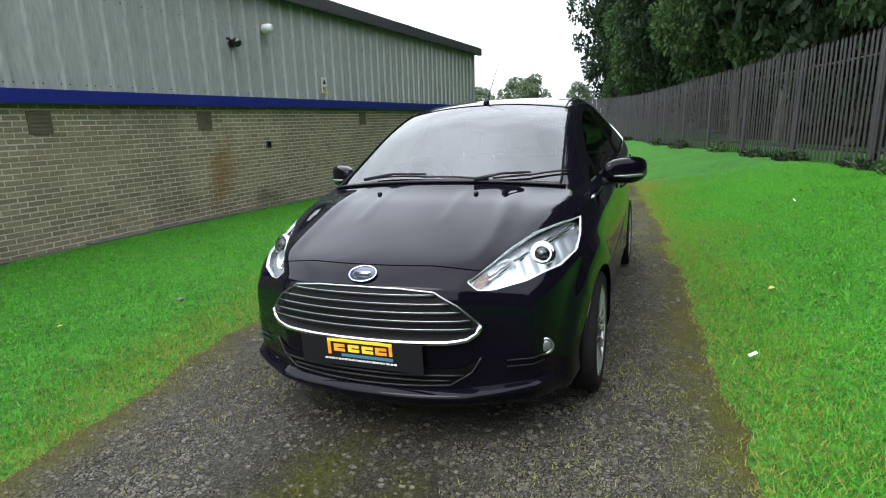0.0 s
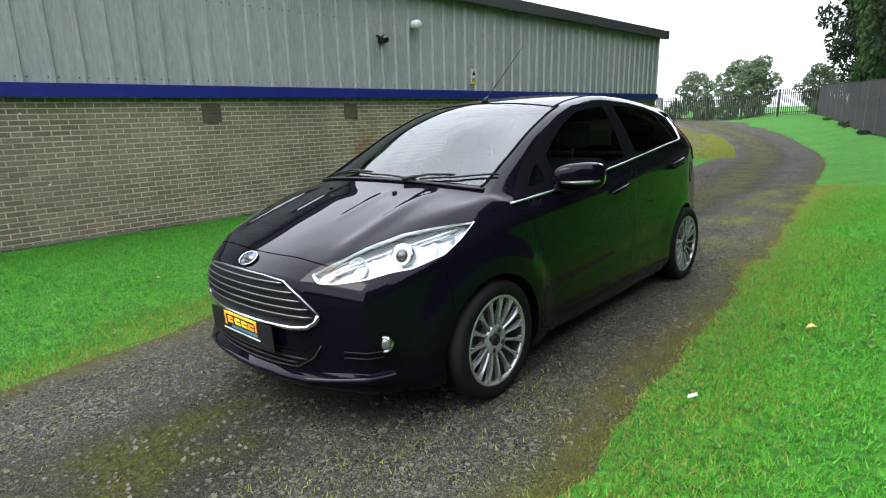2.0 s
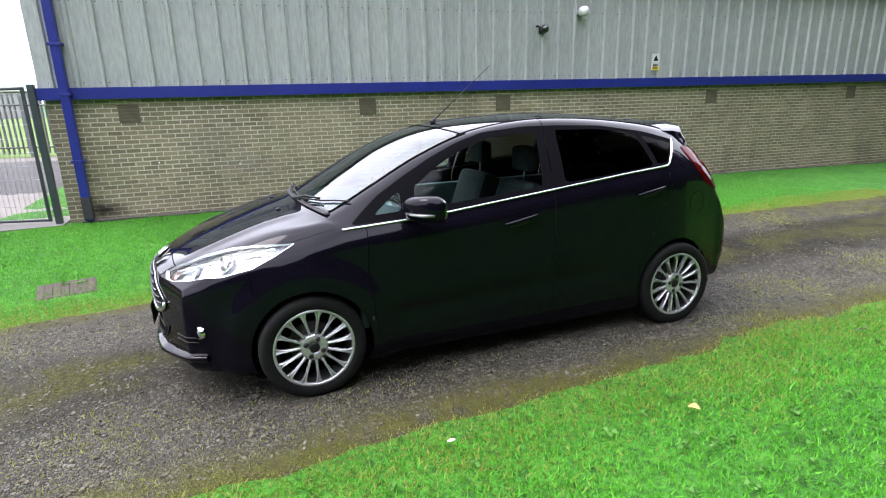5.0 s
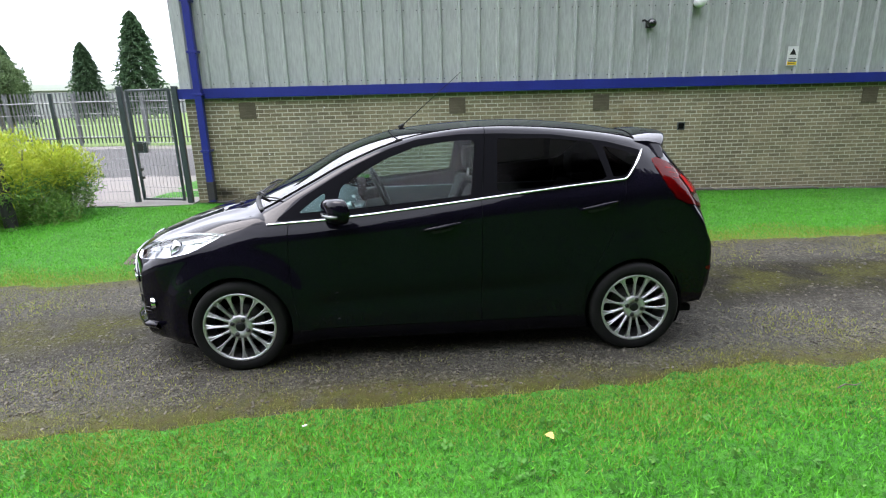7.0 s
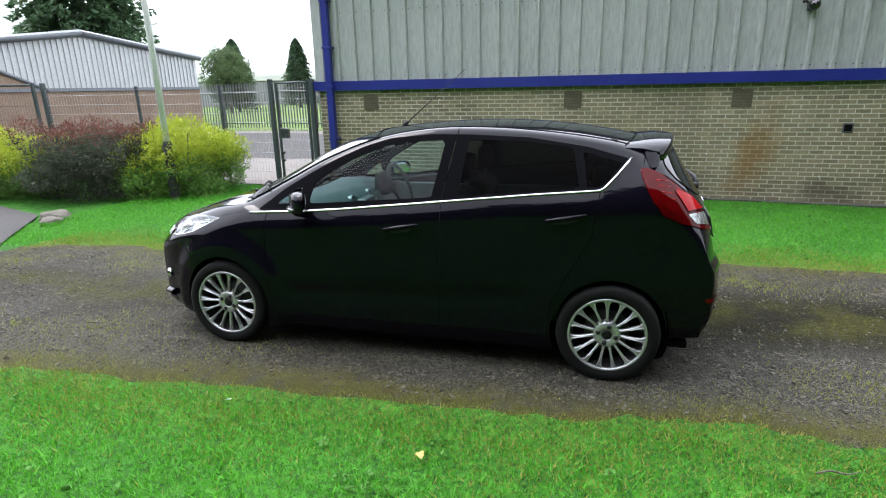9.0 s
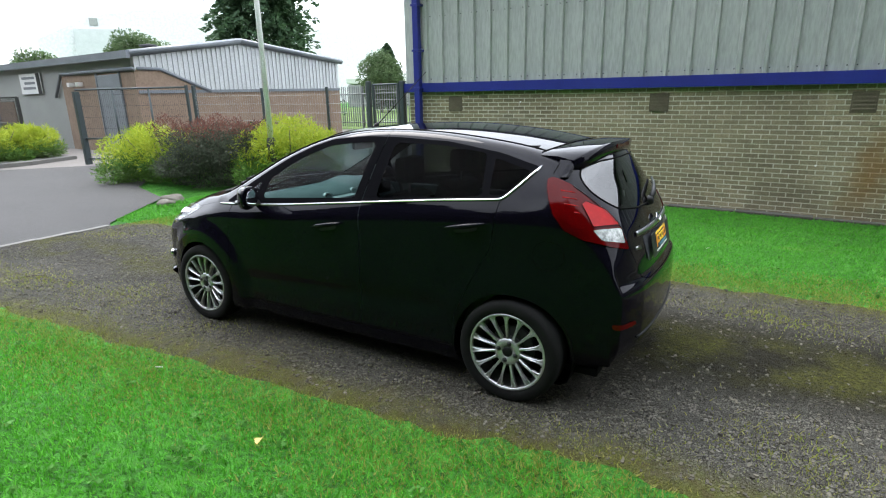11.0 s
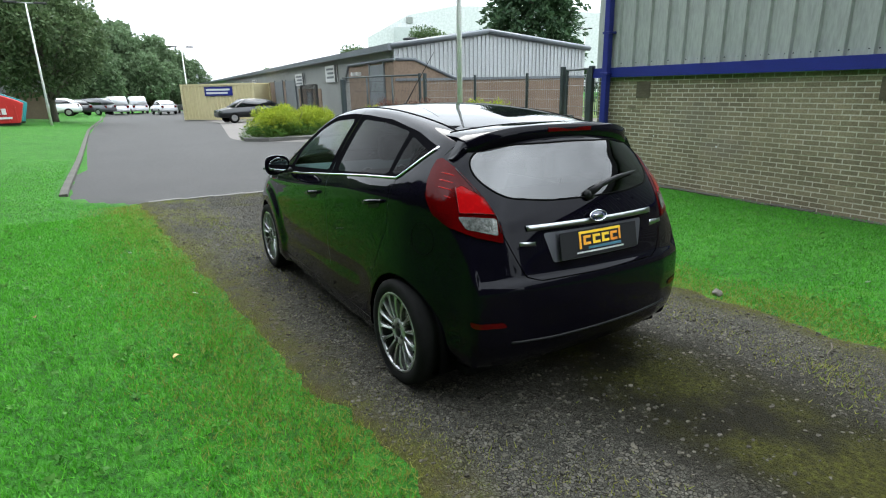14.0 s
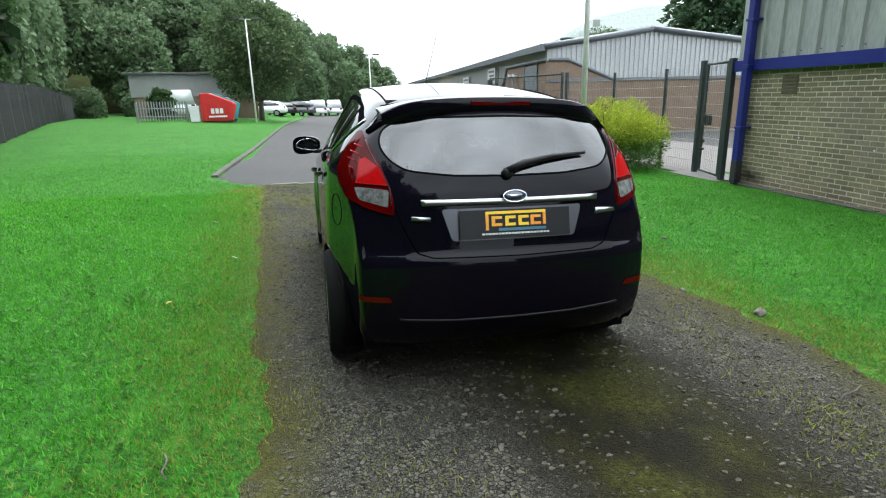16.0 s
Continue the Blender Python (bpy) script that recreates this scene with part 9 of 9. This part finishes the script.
ob = blades("dry_grass", lawn_points(-2.8, 2.4, -5.3, 9.0, 500000, 4, near_edge), 0.021, 0.0036, 4, M_DRYBLADE, 1.4)
tagged(ob, "dry yellowish grass blades along the track edges", "grass", kind="stuff")
mid_keep = lambda x, y, rs: rs.rand() < 0.8 * math.exp(-(((x - edge_l(y)) / (edge_r(y) - edge_l(y)) - 0.47) / 0.10) ** 2) * max(0.0, noise.noise((x * 1.7, y * 1.7, 4)) * 2.2)
ob = blades("moss_grass", lawn_points(-1.5, 1.0, -4.8, 12.0, 40000, 5, mid_keep), 0.02, 0.004, 5, M_DRYBLADE, 1.2)
tagged(ob, "sparse mossy grass down the middle of the track", "grass", kind="stuff")
rough_keep = lambda x, y, rs: x < edge_l(y) + 0.5 and rs.rand() < max(math.exp(-((y - 18.9) / 0.5) ** 2), math.exp(-((x - edge_l(y) - 0.1) / 0.7) ** 2))
ob = blades("rough_grass", lawn_points(-9.5, -2.9, 16.5, 34.0, 90000, 9, rough_keep), 0.07, 0.011, 9, M_DRYBLADE, 1.3)
tagged(ob, "rough dry grass tufts along the far track edge", "grass", kind="stuff")
rs = np.random.RandomState(8)
sv_, sf_ = [], []
for i in range(56000):
    y = -5.1 + 10.6 * rs.rand() if i % 6 else 5.5 + 6 * rs.rand()
    uu = 0.015 + 0.97 * rs.rand()
    x = edge_l(y) + (edge_r(y) - edge_l(y)) * uu
    if rs.rand() < 0.97 * math.exp(-((uu - 0.475) / 0.13) ** 2) * (0.35 + 0.65 * sstep(0.9, 1.6, y)):
        continue
    s = 0.0036 + 0.0115 * rs.rand() ** 4.2
    rut = -0.012 * (math.exp(-((uu - 0.27) / 0.09) ** 2) + math.exp(-((uu - 0.74) / 0.09) ** 2))
    z = ground_z(x, y) + 0.010 + rut + 0.008 * noise.noise((x * 5, y * 5, 1))
    a0, tx, ty, h_ = rs.rand() * 6.28, rs.normal() * 0.16, rs.normal() * 0.16, s * (0.30 + 0.4 * rs.rand())
    k = len(sv_)
    rr = s * (0.7 + 0.6 * rs.rand(5))
    for top, f_ in ((0, 1.0), (1, 0.74)):
        for q in range(5):
            a = a0 + q * 1.2566 + 0.3 * (q % 2)
            px_, py_ = rr[q] * f_ * math.cos(a) * 1.25, rr[q] * f_ * math.sin(a)
            sv_.append((x + px_, y + py_, z + (h_ + tx * px_ + ty * py_ if top else -0.003)))
    sf_ += [(k + q, k + (q + 1) % 5, k + 5 + (q + 1) % 5, k + 5 + q) for q in range(5)] + [tuple(k + 5 + q for q in range(5))]
ob = part("gravel", mesh_of("gravel", sv_, sf_), M_STONE)
tagged(ob, "loose dark grey gravel stones on the track", "gravel", kind="stuff")

# broad-leaved weeds scattered in the lawn, twigs on the track edge
rs = np.random.RandomState(21)
wp, wd = [], []
for _ in range(420):
    x, y = (1.5 + 3.2 * rs.rand(), -4.2 + 9 * rs.rand()) if rs.rand() < 0.65 else (-5.6 + 3.4 * rs.rand(), -4.2 + 9 * rs.rand())
    r_ = 0.008 + 0.022 * rs.rand() ** 2
    for q in range(9):
        a = q * 0.698 + rs.rand() * 0.4
        wp.append((x + r_ * math.cos(a), y + r_ * math.sin(a), ground_z(x, y) + 0.022 + 0.012 * rs.rand()))
        wd.append((math.cos(a), math.sin(a), 0.35))
wd = np.array(wd)
wd /= np.linalg.norm(wd, axis=1)[:, None]
ob = part("lawn_weeds", leaves_mesh("lawn_weeds", np.array(wp), 0.017, 1.5, 22, wd), M_WEED)
tagged(ob, "small pale rosette weeds scattered in the lawn", "weeds", kind="stuff")
for x, y, L, turn in ((-1.55, 2.35, 0.28, 20), (-1.35, 2.9, 0.16, 75), (0.95, -3.6, 0.2, 130), (-0.75, -3.9, 0.16, 40), (1.5, 2.2, 0.18, 100)):
    tw = tube_mesh([(-L / 2, 0, 0.010), (-L / 6, 0.012, 0.016), (L / 6, -0.006, 0.012), (L / 2, 0.014, 0.010)], [0.004, 0.0045, 0.0035, 0.002], 6)
    ob = part("twig", tw, M_BARK)
    ob.matrix_world = Matrix.Translation((x, y, ground_z(x, y) + 0.014)) @ pose(0, 0, 0, 0, 0, turn)
    tagged(ob, "thin brown fallen twig on the ground", "twig", "twigs")

# ---------------------------------------------------------------- bricks of the plinth, laid in stretcher bond
brick_bm = boxbm(-0.05, 0.0, -(BRICK_L - 0.0135) / 2, (BRICK_L - 0.0135) / 2, -(COURSE - 0.013) / 2, (COURSE - 0.013) / 2)
bmesh.ops.bevel(brick_bm, geom=[e for e in brick_bm.edges if all(v.co.x > -0.01 for v in e.verts)], offset=0.003, segments=1, affect="EDGES")
brick_me = bpy.data.meshes.new("brick")
brick_bm.to_mesh(brick_me)
brick_bm.free()
brick_me.materials.append(M_BRICK)
bverts = [v.co.copy() for v in brick_me.vertices]
bfaces = [tuple(p.vertices) for p in brick_me.polygons]
rest_v, rest_f, singles = [], [], 0
rows = int((BAND_Z - BASE_Z) / COURSE)
for r in range(rows):
    z = BAND_Z - (r + 0.5) * COURSE
    y = Y_NEAR + (BRICK_L if r % 2 else BRICK_L / 2)
    if r % 2 and z > -0.2:
        k = len(rest_v)
        rest_v += [(c.x, c.y * 0.48 + Y_NEAR + BRICK_L / 4, c.z + z) for c in bverts]
        rest_f += [tuple(i + k for i in f) for f in bfaces]
    while y < Y_FAR - 0.05:
        if z > ground_z(-6, y) - 0.08:
            jit = random.uniform(-0.003, 0.003)
            if -0.9 < y < 2.9 and r < 16 and singles < 300 and z > 0.2:
                ob = part("brick", brick_me, None, wall_east)
                ob.matrix_parent_inverse = WALL.inverted()
                ob.matrix_world = WALL @ Matrix.Translation((jit, y, z)) @ pose(0, 0, 0, random.uniform(-0.4, 0.4), 0, 0)
                singles += 1
            else:
                k = len(rest_v)
                rest_v += [(c.x + jit, c.y + y, c.z + z) for c in bverts]
                rest_f += [tuple(i + k for i in f) for f in bfaces]
        y += BRICK_L
ob = part("brickwork", mesh_of("brickwork", rest_v, rest_f), M_BRICK, wall_east)
ob["kind"] = "stuff"
ob.matrix_parent_inverse = WALL.inverted()
ob.matrix_world = WALL
# end wall bricks
rest_v, rest_f = [], []
for r in range(rows):
    z = BAND_Z - (r + 0.5) * COURSE
    x = -(BRICK_L / 2 if r % 2 else BRICK_L)
    if r % 2 == 0 and z > -0.3:
        k = len(rest_v)
        rest_v += [(c.y * 0.48 - BRICK_L / 4, Y_NEAR - c.x, c.z + z) for c in bverts]
        rest_f += [tuple(i + k for i in f) for f in bfaces]
    while x > -6.0:
        if z > -0.3:
            k = len(rest_v)
            rest_v += [(x + c.y, Y_NEAR - c.x, c.z + z) for c in bverts]
            rest_f += [tuple(i + k for i in f) for f in bfaces]
        x -= BRICK_L
ob = part("brickwork", mesh_of("brickwork", rest_v, rest_f), M_BRICK, wall_near)
ob["kind"] = "stuff"
ob.matrix_parent_inverse = WALL.inverted()
ob.matrix_world = WALL
